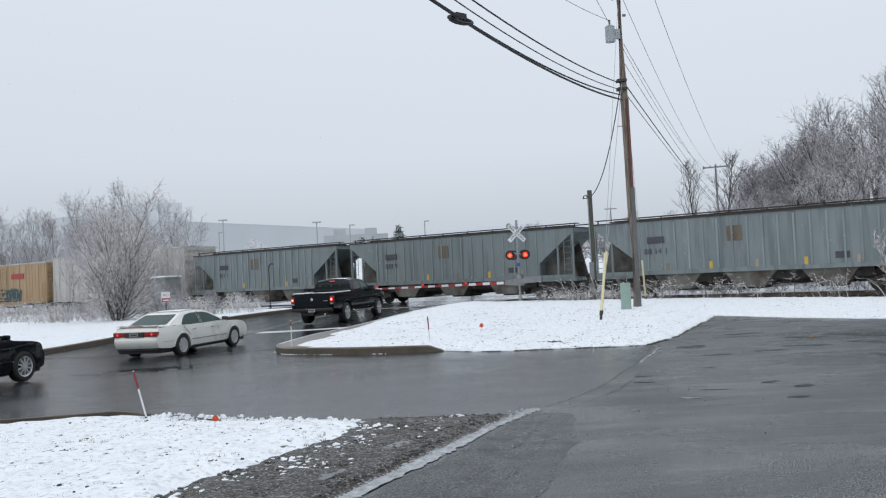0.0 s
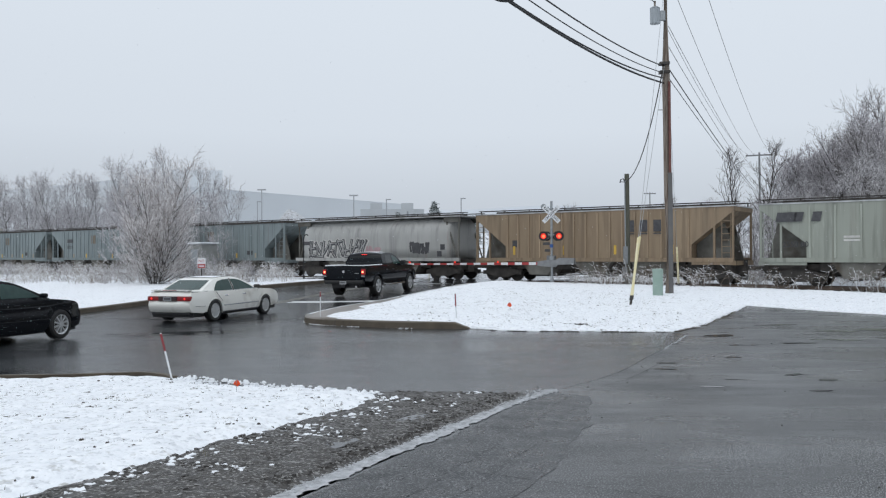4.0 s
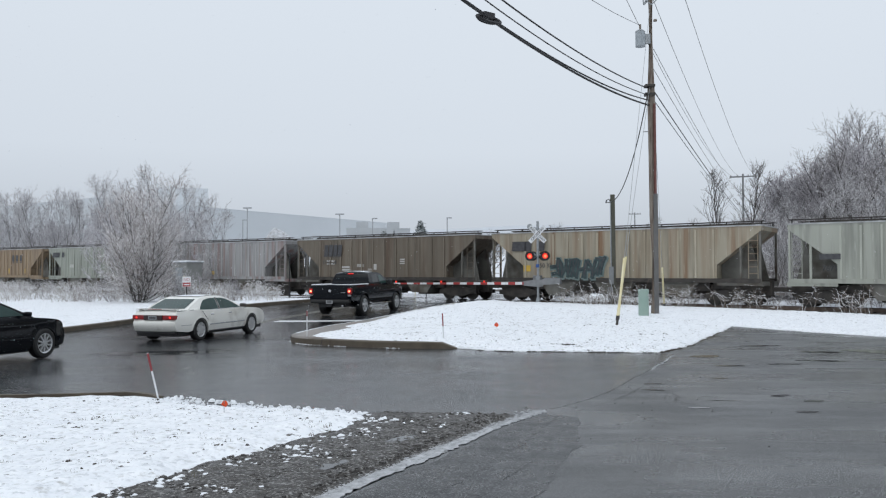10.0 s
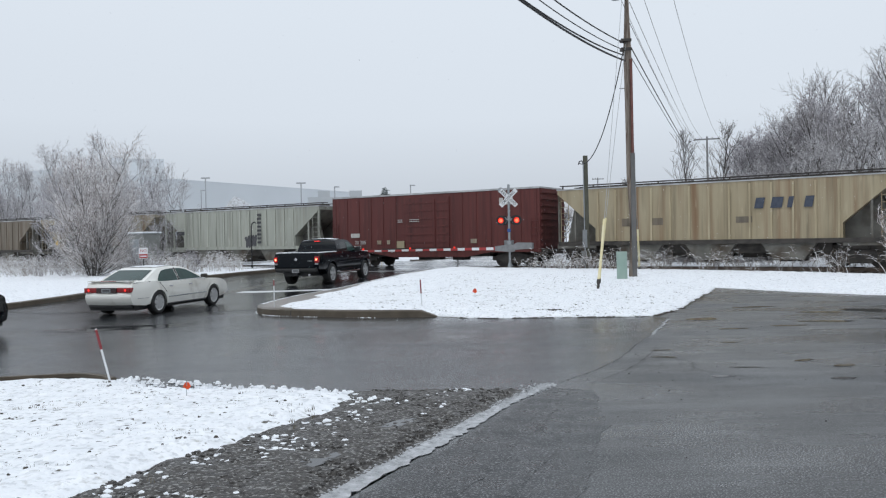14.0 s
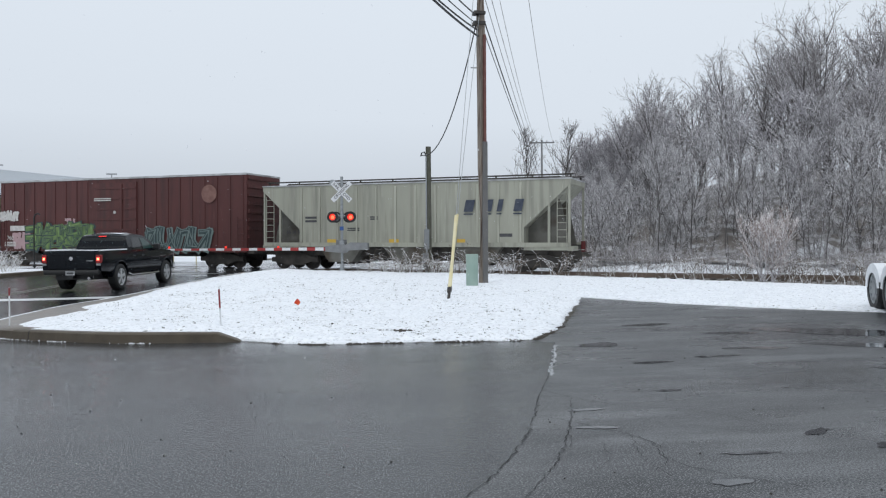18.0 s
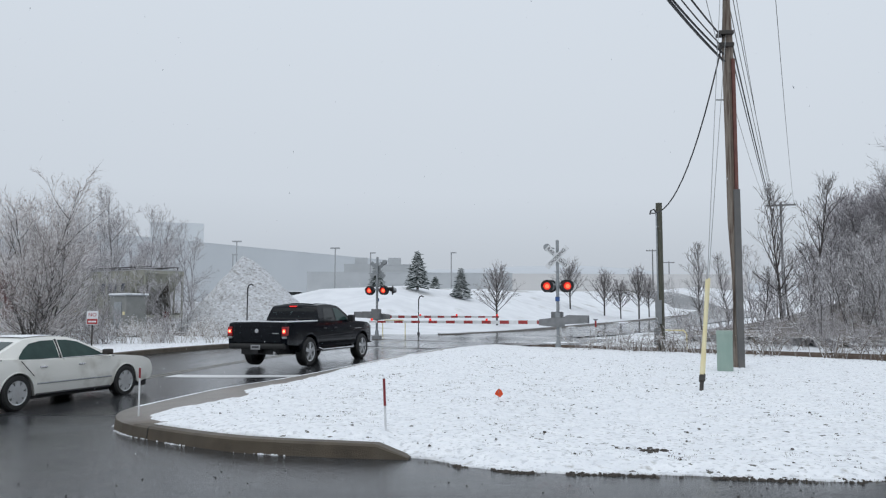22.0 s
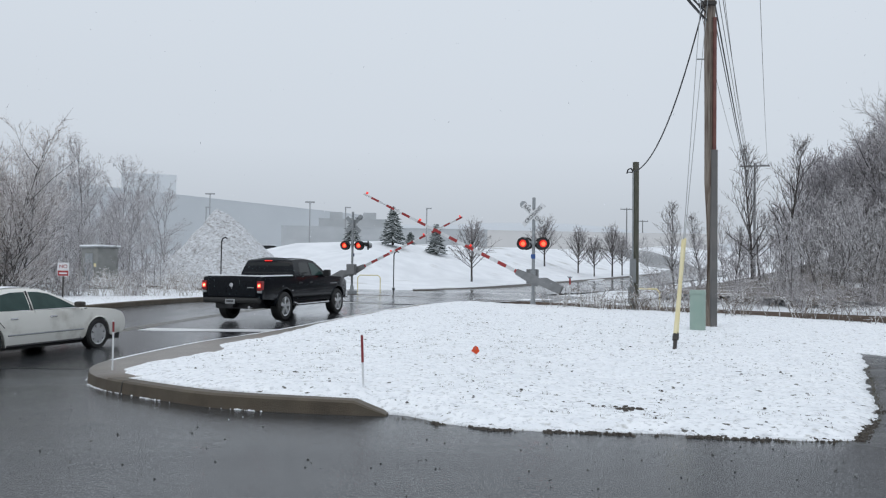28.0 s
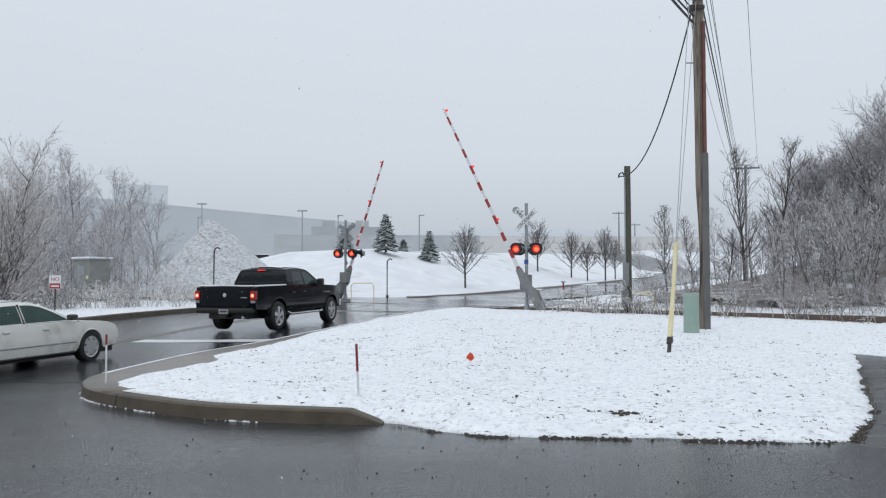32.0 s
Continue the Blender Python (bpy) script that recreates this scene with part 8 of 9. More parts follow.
def wood_tree(name, seed, h, rad, r, first=0.25, counts=(15, 8, 6, 5), tw=0.009, twig="twig", bark="bark", label="", group="", m=None, lean=0.05, steep=0.0, stems=1, outer=0.0):
    """A bare tree: trunk, spreading limbs that turn upwards, and a crown of fine frosted twigs."""
    rnd = random.Random(seed)
    t = thing(name, m or pose(0, 0, 0), label, "shrub" if "shrub" in name else "tree", group)
    n1, n2, n3, n4 = counts
    stout, thin, fine = [], [], []
    for st in range(stems):
        a = 2.4 * st + rnd.uniform(-0.4, 0.4)
        k = lean if stems == 1 else lean * (0.3 + 0.7 * st / stems)
        hh = h * (1.0 if st == 0 else rnd.uniform(0.72, 0.98) * (1 - outer * st / stems))
        limbs = []
        trunk = bent(rnd, Vector((0.15 * math.cos(a), 0.15 * math.sin(a), -0.3)) if stems > 1 else Vector((0, 0, -0.3)), Vector((k * math.cos(a), k * math.sin(a), 1)).normalized(), hh * 0.97, 8, 0.055, 0.02)
        for i in range(8):
            limbs.append((trunk[i], trunk[i + 1], max(0.012, r * (1 - 0.115 * i)), max(0.01, r * (1 - 0.115 * (i + 1)))))
        for i in range(n1):
            f = first + (0.98 - first) * (i + rnd.random()) / n1
            u = (f - first) / (1 - first)
            p, base = on_line(trunk, f)
            ang = max(0.25, 1.0 - steep - 0.55 * u + rnd.gauss(0, 0.13))
            az = 2.4 * i + rnd.uniform(-0.5, 0.5)
            d = Vector((math.cos(az) * math.sin(ang), math.sin(az) * math.sin(ang), math.cos(ang)))
            ln = rad * (1 - 0.62 * (1.75 * u - 0.65) ** 2) * rnd.uniform(0.75, 1.15) / max(0.62, math.sin(ang))
            ln = min(ln, (hh * 1.03 - p.z) / max(0.3, d.z) * 0.9 + 0.3)
            l1 = bent(rnd, p, d, ln, 4, 0.10, 0.09)
            r1 = max(0.014, r * (1 - f) * 0.5 + 0.012)
            for q in range(4):
                limbs.append((l1[q], l1[q + 1], r1 * (1 - 0.2 * q), r1 * (0.8 - 0.2 * q)))
            for j in range(n2):
                g = 0.2 + 0.8 * (j + rnd.random()) / n2
                p2, b2 = on_line(l1, g)
                d2 = aside(rnd, b2, rnd.uniform(0.45, 0.85))
                d2.z += 0.22
                l2 = bent(rnd, p2, d2.normalized(), ln * rnd.uniform(0.3, 0.5) * (1.25 - 0.6 * g) + 0.15, 2, 0.12, 0.07)
                r2 = max(tw * 1.3, r1 * 0.4 * (1.1 - 0.5 * g))
                thin += [(l2[0], l2[1], r2, r2 * 0.8), (l2[1], l2[2], r2 * 0.8, r2 * 0.5)]
                for k3 in range(n3):
                    p3, b3 = on_line(l2, 0.15 + 0.85 * (k3 + rnd.random()) / n3)
                    d3 = aside(rnd, b3, rnd.uniform(0.4, 0.9))
                    d3.z += 0.12
                    e3 = p3 + d3.normalized() * rad * rnd.uniform(0.13, 0.27)
                    fine.append((p3, e3, tw))
                    for _ in range(n4):
                        p4 = p3.lerp(e3, rnd.uniform(0.2, 1.0))
                        d4 = aside(rnd, d3.normalized(), rnd.uniform(0.35, 0.95))
                        fine.append((p4, p4 + d4 * rad * rnd.uniform(0.06, 0.15), tw * 0.75))
        stout.append(limbs)
    top = max(max(q[1].z for q in limbs) for limbs in stout)
    top = max(top, sorted(q[1].z for q in fine)[int(len(fine) * 0.995)])
    sc = h / top
    for limbs in stout:
        v, f = prisms([(a * sc, b * sc, c, e) for a, b, c, e in limbs], 5 if stems == 1 else 4)
        raw("trunk" if stems == 1 else "stem", v, f, M[bark], t)
    v, f = prisms([(a * sc, b * sc, c, e) for a, b, c, e in thin], 3)
    for p0, p1, w in fine:
        sd = (p1 - p0).cross(Vector((rnd.gauss(0, 1), rnd.gauss(0, 1), rnd.gauss(0, 1))))
        if sd.length > 1e-6:
            sd = sd.normalized() * w * 1.35
            b = len(v)
            v += [p0 * sc - sd, p0 * sc + sd, p1 * sc]
            f.append((b, b + 1, b + 2))
    raw("crown", v, f, M[twig], t, "fine bare twigs white with frost")
    return t


rnd = random.Random(5)
FT = ("bare woodland tree with frosted twigs", "trees of the wood")
oaks = [wood_tree("bare_tree", 100 + k, 10.0, 3.1, 0.20, first=0.26, counts=(13, 7, 5, 3), tw=0.0085, twig="twig_brown", bark="bark_dark", label="tall spreading woodland tree with frosted twigs", group=FT[1]) for k in range(5)]
forest = [wood_tree("bare_tree", 120 + k, 9.0, 2.1, 0.052, first=0.12, counts=(15, 7, 5, 4), tw=0.0085, steep=0.05, twig="twig_pale", bark="bark_pale", label=FT[0], group=FT[1]) for k in range(5)]
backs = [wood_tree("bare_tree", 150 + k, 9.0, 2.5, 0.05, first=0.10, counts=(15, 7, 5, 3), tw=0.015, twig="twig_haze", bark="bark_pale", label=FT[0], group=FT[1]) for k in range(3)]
shrubs = [wood_tree("frosted_shrub", 200 + k, 2.6, 0.9, 0.022, first=0.1, counts=(6, 4, 4, 3), tw=0.007, stems=5, lean=0.7, bark="twig", label="low frosted shrub at the wood's edge", group="shrubs of the wood") for k in range(3)]
brush = [wood_tree("frosted_shrub", 260 + k, 4.6, 1.0, 0.03, first=0.15, counts=(7, 5, 4, 3), tw=0.0085, stems=4, lean=0.4, twig="twig_pale", bark="bark_pale", label="tall frosted brush at the wood's edge", group="brush of the wood") for k in range(4)]
vases = [wood_tree("bare_tree", 170 + k, 9.0, 1.65, 0.11, first=0.20, counts=(24, 6, 4, 2), tw=0.010, steep=0.24, twig="twig_dark", bark="bark", label="dark bare tree with upswept limbs and little snow", group="trees beside the wood") for k in range(2)]
saplings = [wood_tree("bare_sapling", 190 + k, 6.0, 0.75, 0.045, first=0.42, counts=(9, 4, 4, 2), tw=0.009, steep=0.3, twig="twig_pale", bark="bark_dark", label="slender dark-stemmed sapling at the wood's edge", group="saplings of the wood") for k in range(4)]
used = set()


def stand(pool, i, x, y, k, sink=0.0):
    t = pool[i % len(pool)]
    z = land(x, y) - sink
    if t.name in used:
        t = copy_thing(t, pose(0, 0, 0))
    used.add(t.name)
    t.location, t.rotation_euler, t.scale = (x, y, z), (0, 0, rnd.uniform(0, 6.28)), (k, k, k * rnd.uniform(0.96, 1.04))


def canopy(s, n):
    """Height to which the wood's top rises along the track and up the slope."""
    q = s + (25 - n) * (-0.32 + 0.016 * (s - 6))
    ks = ((-5, 5.5), (6, 6.4), (10, 7.6), (11.8, 8.8), (14.4, 10.0), (17.3, 12.6), (21.3, 14.8), (24, 15.9), (27, 16.8), (30, 18.0), (33, 17.6), (35.7, 15.3), (36.6, 13.0), (37.4, 10.5), (40, 8.5), (60, 8.0))
    for (a, za), (b, zb) in zip(ks, ks[1:]):
        if a <= q <= b:
            return (za + (zb - za) * (q - a) / (b - a)) * (0.53 + 0.019 * n)
    return 8.0


def top_scale(x, y, low, high, tall):
    s, n = track_sn(x, y)
    return max(0.3, min(1.6, rnd.uniform(low, high) * (canopy(s, n) - land(x, y)) / tall))


# floor of the wood
wf = [T0 + TD * s_ + TN * n_ for s_, n_ in ((8.5, 6.0), (30, 6.0), (58, 6.0), (62, 30), (60, 52), (20, 52), (10, 30))]
sheet("woodland_floor", [(p.x, p.y) for p in wf], lambda x, y: land(x, y) + 0.40, 3.0, M["litter"], label="dead leaves and thin snow under the wood")
# tall trees on the rising ground
for i in range(50):
    n = 13 + 30 * (i % 14 + rnd.random()) / 14
    s = 10.5 + 0.12 * n + 27.5 * ((i * 0.618) % 1)
    p = T0 + TD * s + TN * n
    stand(oaks, i, p.x, p.y, top_scale(p.x, p.y, 0.70, 0.96, 10.0))
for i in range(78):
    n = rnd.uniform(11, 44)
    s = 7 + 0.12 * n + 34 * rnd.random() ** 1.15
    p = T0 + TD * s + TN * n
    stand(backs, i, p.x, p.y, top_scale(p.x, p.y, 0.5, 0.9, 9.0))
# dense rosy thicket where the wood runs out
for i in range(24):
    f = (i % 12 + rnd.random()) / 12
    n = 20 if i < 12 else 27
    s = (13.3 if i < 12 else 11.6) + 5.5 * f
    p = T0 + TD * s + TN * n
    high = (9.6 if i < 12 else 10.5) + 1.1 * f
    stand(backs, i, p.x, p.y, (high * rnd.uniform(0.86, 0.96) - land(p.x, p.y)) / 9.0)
# slender trees at the front of the wood, just beyond the track
for i in range(66):
    n = rnd.uniform(7, 17)
    s = 11.5 + 0.3 * n + 40 * (i + rnd.random()) / 66
    p = T0 + TD * s + TN * n
    stand(forest, i, p.x, p.y, top_scale(p.x, p.y, 0.45, 0.82, 9.0))
for i in range(44):
    n = rnd.uniform(5.5, 14)
    s = 12 + 0.25 * n + 40 * (i + rnd.random()) / 44
    p = T0 + TD * s + TN * n
    stand(brush, i, p.x, p.y, rnd.uniform(0.55, 1.1) * (0.7 + 0.3 * smooth01((s - 10) / 8)))
for i in range(46):
    n = rnd.uniform(4.4, 8)
    s = rnd.uniform(9 + 0.4 * n, 54)
    p = T0 + TD * s + TN * n
    stand(shrubs, i, p.x, p.y, rnd.uniform(0.35, 0.85))
for i in range(90):
    p = T0 + TD * (9 + 43 * (i + rnd.random()) / 90) + TN * rnd.uniform(1.9, 4.6)
    stand(shrubs, i, p.x, p.y, rnd.uniform(0.25, 0.58))
for i in range(70):
    n = rnd.uniform(4.5, 11)
    s = 11 + 0.3 * n + 38 * (i + rnd.random()) / 70
    p = T0 + TD * s + TN * n
    stand(saplings, i, p.x, p.y, rnd.uniform(0.6, 1.05) * (0.75 + 0.25 * smooth01((s - 12) / 10)))
for i in range(12):
    n = rnd.uniform(6, 22)
    s = rnd.uniform(12, 23)
    p = T0 + TD * s + TN * n
    stand(brush, i, p.x, p.y, rnd.uniform(0.5, 0.85))
# two taller trees and brush left of the wood
for i, (x, y, k) in enumerate(((17.2, 59.2, 0.92), (18.55, 58.2, 0.93), (13.2, 61.5, 0.66), (13.9, 58.6, 0.5), (15.4, 57, 0.42), (13.4, 61, 0.5), (16.4, 62, 0.6), (21.5, 61, 0.7), (11.6, 60.5, 0.4))):
    stand(vases if i < 5 else forest, i, x, y, k)
for i, (x, y, k) in enumerate(((11.0, 55.5, 0.7), (12.6, 54.8, 0.8), (14.4, 53.6, 0.9), (16.0, 53, 1.0), (17.6, 52.5, 0.8), (10.2, 52.2, 0.5))):
    stand(shrubs, i, x, y, k)
# many-stemmed tree beside the road, with brush under it
wood_tree("roadside_tree", 301, 7.0, 1.7, 0.036, first=0.06, counts=(15, 8, 5, 3), tw=0.0065, stems=11, lean=0.62, outer=0.5, steep=-0.05, twig="twig_rosy", label="many-stemmed bare tree white with frost", m=pose(-18.75, 43.7, gz(-18.75, 43.7) + 0.1))
for i, (x, y, k) in enumerate(((-16.2, 44.8, 0.75), (-15.0, 47.6, 0.5), (-17.0, 45.2, 0.8), (-19.6, 44.9, 0.6), (-20.6, 44.3, 0.6), (-14.4, 46.4, 0.6), (-24, 47, 0.45), (-27, 49, 0.5), (-23, 51, 0.4), (-30, 52, 0.5), (-20.5, 48.5, 0.6), (-25.5, 53, 0.45), (-22.0, 44.4, 0.45), (-33, 53, 0.5))):
    stand(shrubs, i, x, y, k)
# row of trees behind the track
for i in range(34):
    s = -36 - 52 * (i + rnd.random()) / 34
    n = rnd.uniform(7, 15)
    p = T0 + TD * s + TN * n
    stand(forest, i, p.x, p.y, rnd.uniform(0.95, 1.25) * (0.6 + 0.6 * smooth01((-34 - s) / 14)))
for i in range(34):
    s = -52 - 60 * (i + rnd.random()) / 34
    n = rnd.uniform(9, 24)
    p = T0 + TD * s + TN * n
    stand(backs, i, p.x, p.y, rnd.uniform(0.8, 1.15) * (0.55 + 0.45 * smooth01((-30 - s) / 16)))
for i in range(26):
    s = rnd.uniform(-60, -20)
    n = rnd.uniform(5.0, 11)
    p = T0 + TD * s + TN * n
    stand(shrubs, i, p.x, p.y, rnd.uniform(0.7, 1.3))
# bare trees on the far bank and by the bend
def round_tree(seed):
    """A young planted tree: short trunk and a fan of fine limbs rising to a round crown."""
    rnd = random.Random(seed)
    t = thing("bare_tree", pose(0, 0, 0), "small bare round-crowned tree on the snowy bank", "tree", "trees on the bank")
    thick, thin = [(Vector((0, 0, -0.2)), Vector((0.03, 0, 1.5)), 0.075, 0.06), (Vector((0.03, 0, 1.5)), Vector((0, 0.05, 3.6)), 0.06, 0.015)], []
    for i in range(26):
        f = (i + rnd.random()) / 26
        p = Vector((0.02, 0.02, 0.95 + 1.9 * f))
        a = i * 2.4 + rnd.uniform(-0.3, 0.3)
        lean = 0.95 - 0.65 * f + rnd.uniform(-0.1, 0.1)
        d = Vector((math.cos(a) * math.sin(lean), math.sin(a) * math.sin(lean), math.cos(lean)))
        ln = (2.15 - 0.95 * f) * rnd.uniform(0.8, 1.05)
        m_ = p + d * ln * 0.5
        e = m_ + (d + Vector((0, 0, 0.25))).normalized() * ln * 0.5
        thick += [(p, m_, 0.028, 0.02), (m_, e, 0.02, 0.008)]
        for j in range(13):
            g = 0.25 + 0.75 * (j + rnd.random()) / 13
            q = p.lerp(m_, g * 2) if g < 0.5 else m_.lerp(e, g * 2 - 1)
            w = (d + Vector((rnd.gauss(0, 0.55), rnd.gauss(0, 0.55), rnd.gauss(0.15, 0.4)))).normalized()
            r_ = q + w * rnd.uniform(0.25, 0.6)
            thin.append((q, r_, 0.012, 0.007))
            for k in range(3):
                q2 = q.lerp(r_, rnd.uniform(0.3, 1))
                thin.append((q2, q2 + (w + Vector((rnd.gauss(0, 0.6), rnd.gauss(0, 0.6), rnd.gauss(0.1, 0.4)))).normalized() * rnd.uniform(0.12, 0.3), 0.009, 0.006))
    v, f = prisms(thick, 5)
    raw("trunk", v, f, M["bark"], t)
    v, f = prisms(thin, 3)
    raw("crown", v, f, M["twig_brown"], t, "fan of fine bare twigs")
    return t


bank = [round_tree(330 + k) for k in range(2)]
for i, (x, y, k) in enumerate(((0.75, 76.8, 1.22), (9.3, 105.1, 1.42), (13.1, 104.7, 1.4), (14.9, 104.4, 1.15), (16.9, 104.1, 1.42), (19.5, 112, 1.2))):
    stand(bank, i, x, y, k)
rnd = random.Random(77)
bush = wood_tree("frosted_bush", 411, 2.9, 1.0, 0.02, first=0.12, counts=(7, 5, 4, 2), tw=0.0075, stems=9, lean=0.62, steep=0.3, label="wide rosy-brown bush white with frost by the track", m=pose(18.05, 33.4, gz(18.05, 33.4)), bark="twig", twig="twig_white")


def spruce(x, y, z, h, seed):
    rnd = random.Random(seed)
    t = thing("spruce", pose(x, y, z), "small dark spruce dusted with snow", "tree", "spruces on the bank")
    part("trunk", tube((0, 0, -0.2), (0, 0, h * 0.95), 0.09, 0.02, n=8), M["bark"], t)
    segs = []
    for i in range(26):
        f = i / 26
        zz = h * (0.06 + 0.92 * f)
        ln = h * 0.36 * (1 - f) ** 0.8 * rnd.uniform(0.8, 1.1) + 0.06
        for k in range(9):
            a = rnd.uniform(0, 2 * math.pi)
            e = Vector((math.cos(a) * ln, math.sin(a) * ln, zz - 0.22 * ln + rnd.uniform(-0.1, 0.1)))
            c = Vector((0, 0, zz + 0.05))
            segs.append((c, e, 0.07 + 0.12 * (1 - f), 0.03))
            for j in range(4):
                q = c.lerp(e, rnd.uniform(0.3, 1))
                segs.append((q, q + Vector((rnd.gauss(0, 0.2), rnd.gauss(0, 0.2), rnd.gauss(-0.03, 0.08))) * (0.6 + ln * 0.3), 0.05, 0.015))
    v, f = prisms(segs, 4)
    raw("crown", v, f, M["needle"], t)


def weeds(name, spots_, label, hgt, count, seed, material=None, r=0.010, droop=0.5):
    rnd = random.Random(seed)
    segs = []
    for x, y, rad in spots_:
        for i in range(count):
            a, q = rnd.uniform(0, 6.28), rad * math.sqrt(rnd.random())
            px, py = x + q * math.cos(a), y + q * math.sin(a)
            p = Vector((px, py, gz(px, py) + 0.02))
            d = Vector((rnd.gauss(0, 0.3), rnd.gauss(0, 0.3), 1)).normalized()
            h = hgt * rnd.uniform(0.45, 1.1)
            for k in range(4):
                e = p + d * h / 4
                segs.append((p, e, r * (1.2 - 0.2 * k), r * (1.0 - 0.2 * k)))
                p = e
                d = (d + Vector((rnd.gauss(0, 0.25), rnd.gauss(0, 0.25), -droop * k * 0.25))).normalized()
                if k >= 1:
                    for j in range(2):
                        segs.append((p, p + Vector((rnd.gauss(0, 0.12), rnd.gauss(0, 0.12), rnd.uniform(-0.02, 0.1))), r * 0.8, r * 0.5))
    v, f = prisms(segs, 3)
    return tagged(raw(name, v, f, material or M["weed"]), label, "weeds", "", "stuff")


# ---- beyond the crossing ----
left_kerb = curve_pts([road_pt(30, -HALF + 5.2 - 5.2), (-2.7, 60.5), (2.4, 69), (10.9, 90), (20.5, 110), (26.3, 121), (28.5, 136), (24, 152), (12, 165)], 2.0)
left_kerb = [p for p in left_kerb if p[1] > 60]


def far_road_z(x, y):
    return land(x, y) + 0.05


v, f = [], []
for i, p in enumerate(left_kerb):
    a, b = Vector(left_kerb[max(0, i - 1)]), Vector(left_kerb[min(len(left_kerb) - 1, i + 1)])
    d = (b - a).normalized()
    sd = Vector((d.y, -d.x))
    z = far_road_z(*p)
    for o in (0.0, 4.5, 9.0):
        q = Vector(p) + sd * o
        dip = 0.12 if i == 0 else 0.0
        v.append((q.x, q.y, max(z, land(q.x, q.y) + 0.03) - dip))
    if i:
        b3 = 3 * i
        f += [(b3 - 3, b3, b3 + 1, b3 - 2), (b3 - 2, b3 + 1, b3 + 2, b3 - 1)]
ob = raw("far_road", v, f, M["road"], smooth=True)
if ob.data.polygons[0].normal.z < 0:
    ob.data.flip_normals()
tagged(ob, "wet road bending away beyond the crossing", "", "", "structure")
# kerb with snow on it
rings = []
for i, p in enumerate(left_kerb):
    a, b = Vector(left_kerb[max(0, i - 1)]), Vector(left_kerb[min(len(left_kerb) - 1, i + 1)])
    d = (b - a).normalized()
    sd = Vector((-d.y, d.x))
    z = far_road_z(*p)
    kh = 0.02 + 0.10 * smooth01(i / 6)
    rings.append([(p[0] + sd.x * o, p[1] + sd.y * o, z + h) for o, h in ((0, -0.2), (0.02, kh), (0.35, kh + 0.01), (0.36, -0.2))])
cap = [[(a[0] * 0.85 + b[0] * 0.15, a[1] * 0.85 + b[1] * 0.15, a[2] - 0.01), (a[0] * 0.85 + b[0] * 0.15, a[1] * 0.85 + b[1] * 0.15, a[2] + 0.035), (b[0], b[1], b[2] + 0.04), (b[0], b[1], b[2] - 0.01)] for _, a, b, _ in rings]
tagged(part("kerb_snow_far", loft(cap), M["snow_far"]), "snow lying on the far kerb", "snow", "", "structure")
tagged(part("kerb_far", loft(rings), M["walk"]), "pale kerb along the far road", "kerb", "", "structure")
def apron_z(x, y):
    s, n = track_sn(x, y)
    k = smooth01((n - 2.1) / 4.4)
    return (track_z(s) - 0.03) * (1 - k) + k * (gz(x, y) + 0.03) - (0.012 if n < 6.5 else 0.0)


sheet("far_apron", [road_pt(26.5, HALF + 1), road_pt(26.5, -HALF), (-9.3, 62), (-2.5, 61.5), (4.5, 66), (11, 62)], apron_z, 1.5, M["road"], label="wet asphalt at the far side of the crossing")
for x, y, h, seed in ((-6.6, 86.2, 3.5, 1), (-2.6, 88.5, 2.75, 2), (-5.5, 94.3, 1.2, 4), (-10.9, 89.7, 2.4, 3)):
    spruce(x, y, land(x, y) - 0.1, h, seed)


def lamp_post(x, y, z, h, label, head=1):
    t = thing("street_lamp", pose(x, y, z - 0.3), label, "street lamp", "car park lamps")
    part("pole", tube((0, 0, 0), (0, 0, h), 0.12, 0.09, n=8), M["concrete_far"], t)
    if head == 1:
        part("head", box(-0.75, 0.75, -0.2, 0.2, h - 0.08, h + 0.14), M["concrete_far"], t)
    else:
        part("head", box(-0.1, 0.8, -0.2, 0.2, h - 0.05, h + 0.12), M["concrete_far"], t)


for x, y, top_, hd in ((-42.3, 144.0, 14.2, 1), (-24.5, 138.1, 12.5, 1), (-19.0, 139.1, 11.8, 0), (-6.2, 140.4, 11.9, 0), (-45.5, 152, 12.6, 0)):
    z = land(x, y)
    lamp_post(x, y, z, top_ - z + 0.3, "tall car park lamp post in the mist", hd)

mast = thing("floodlight_mast", pose(64.5, 70.5, land(64.5, 70.5) - 0.3), "slim mast with two floodlights beyond the wood", "street lamp")
mh = 13.3 - land(64.5, 70.5)
part("pole", tube((0, 0, 0), (0, 0, mh), 0.11, 0.07, n=8), M["concrete_far"], mast)
part("crossbar", box(-0.55, 0.55, -0.04, 0.04, mh, mh + 0.07), M["concrete_far"], mast)
for x in (-0.48, 0.48):
    part("floodlight", box(x - 0.22, x + 0.22, -0.2, 0.2, mh + 0.06, mh + 0.40, bev=0.05), M["galv"], mast)

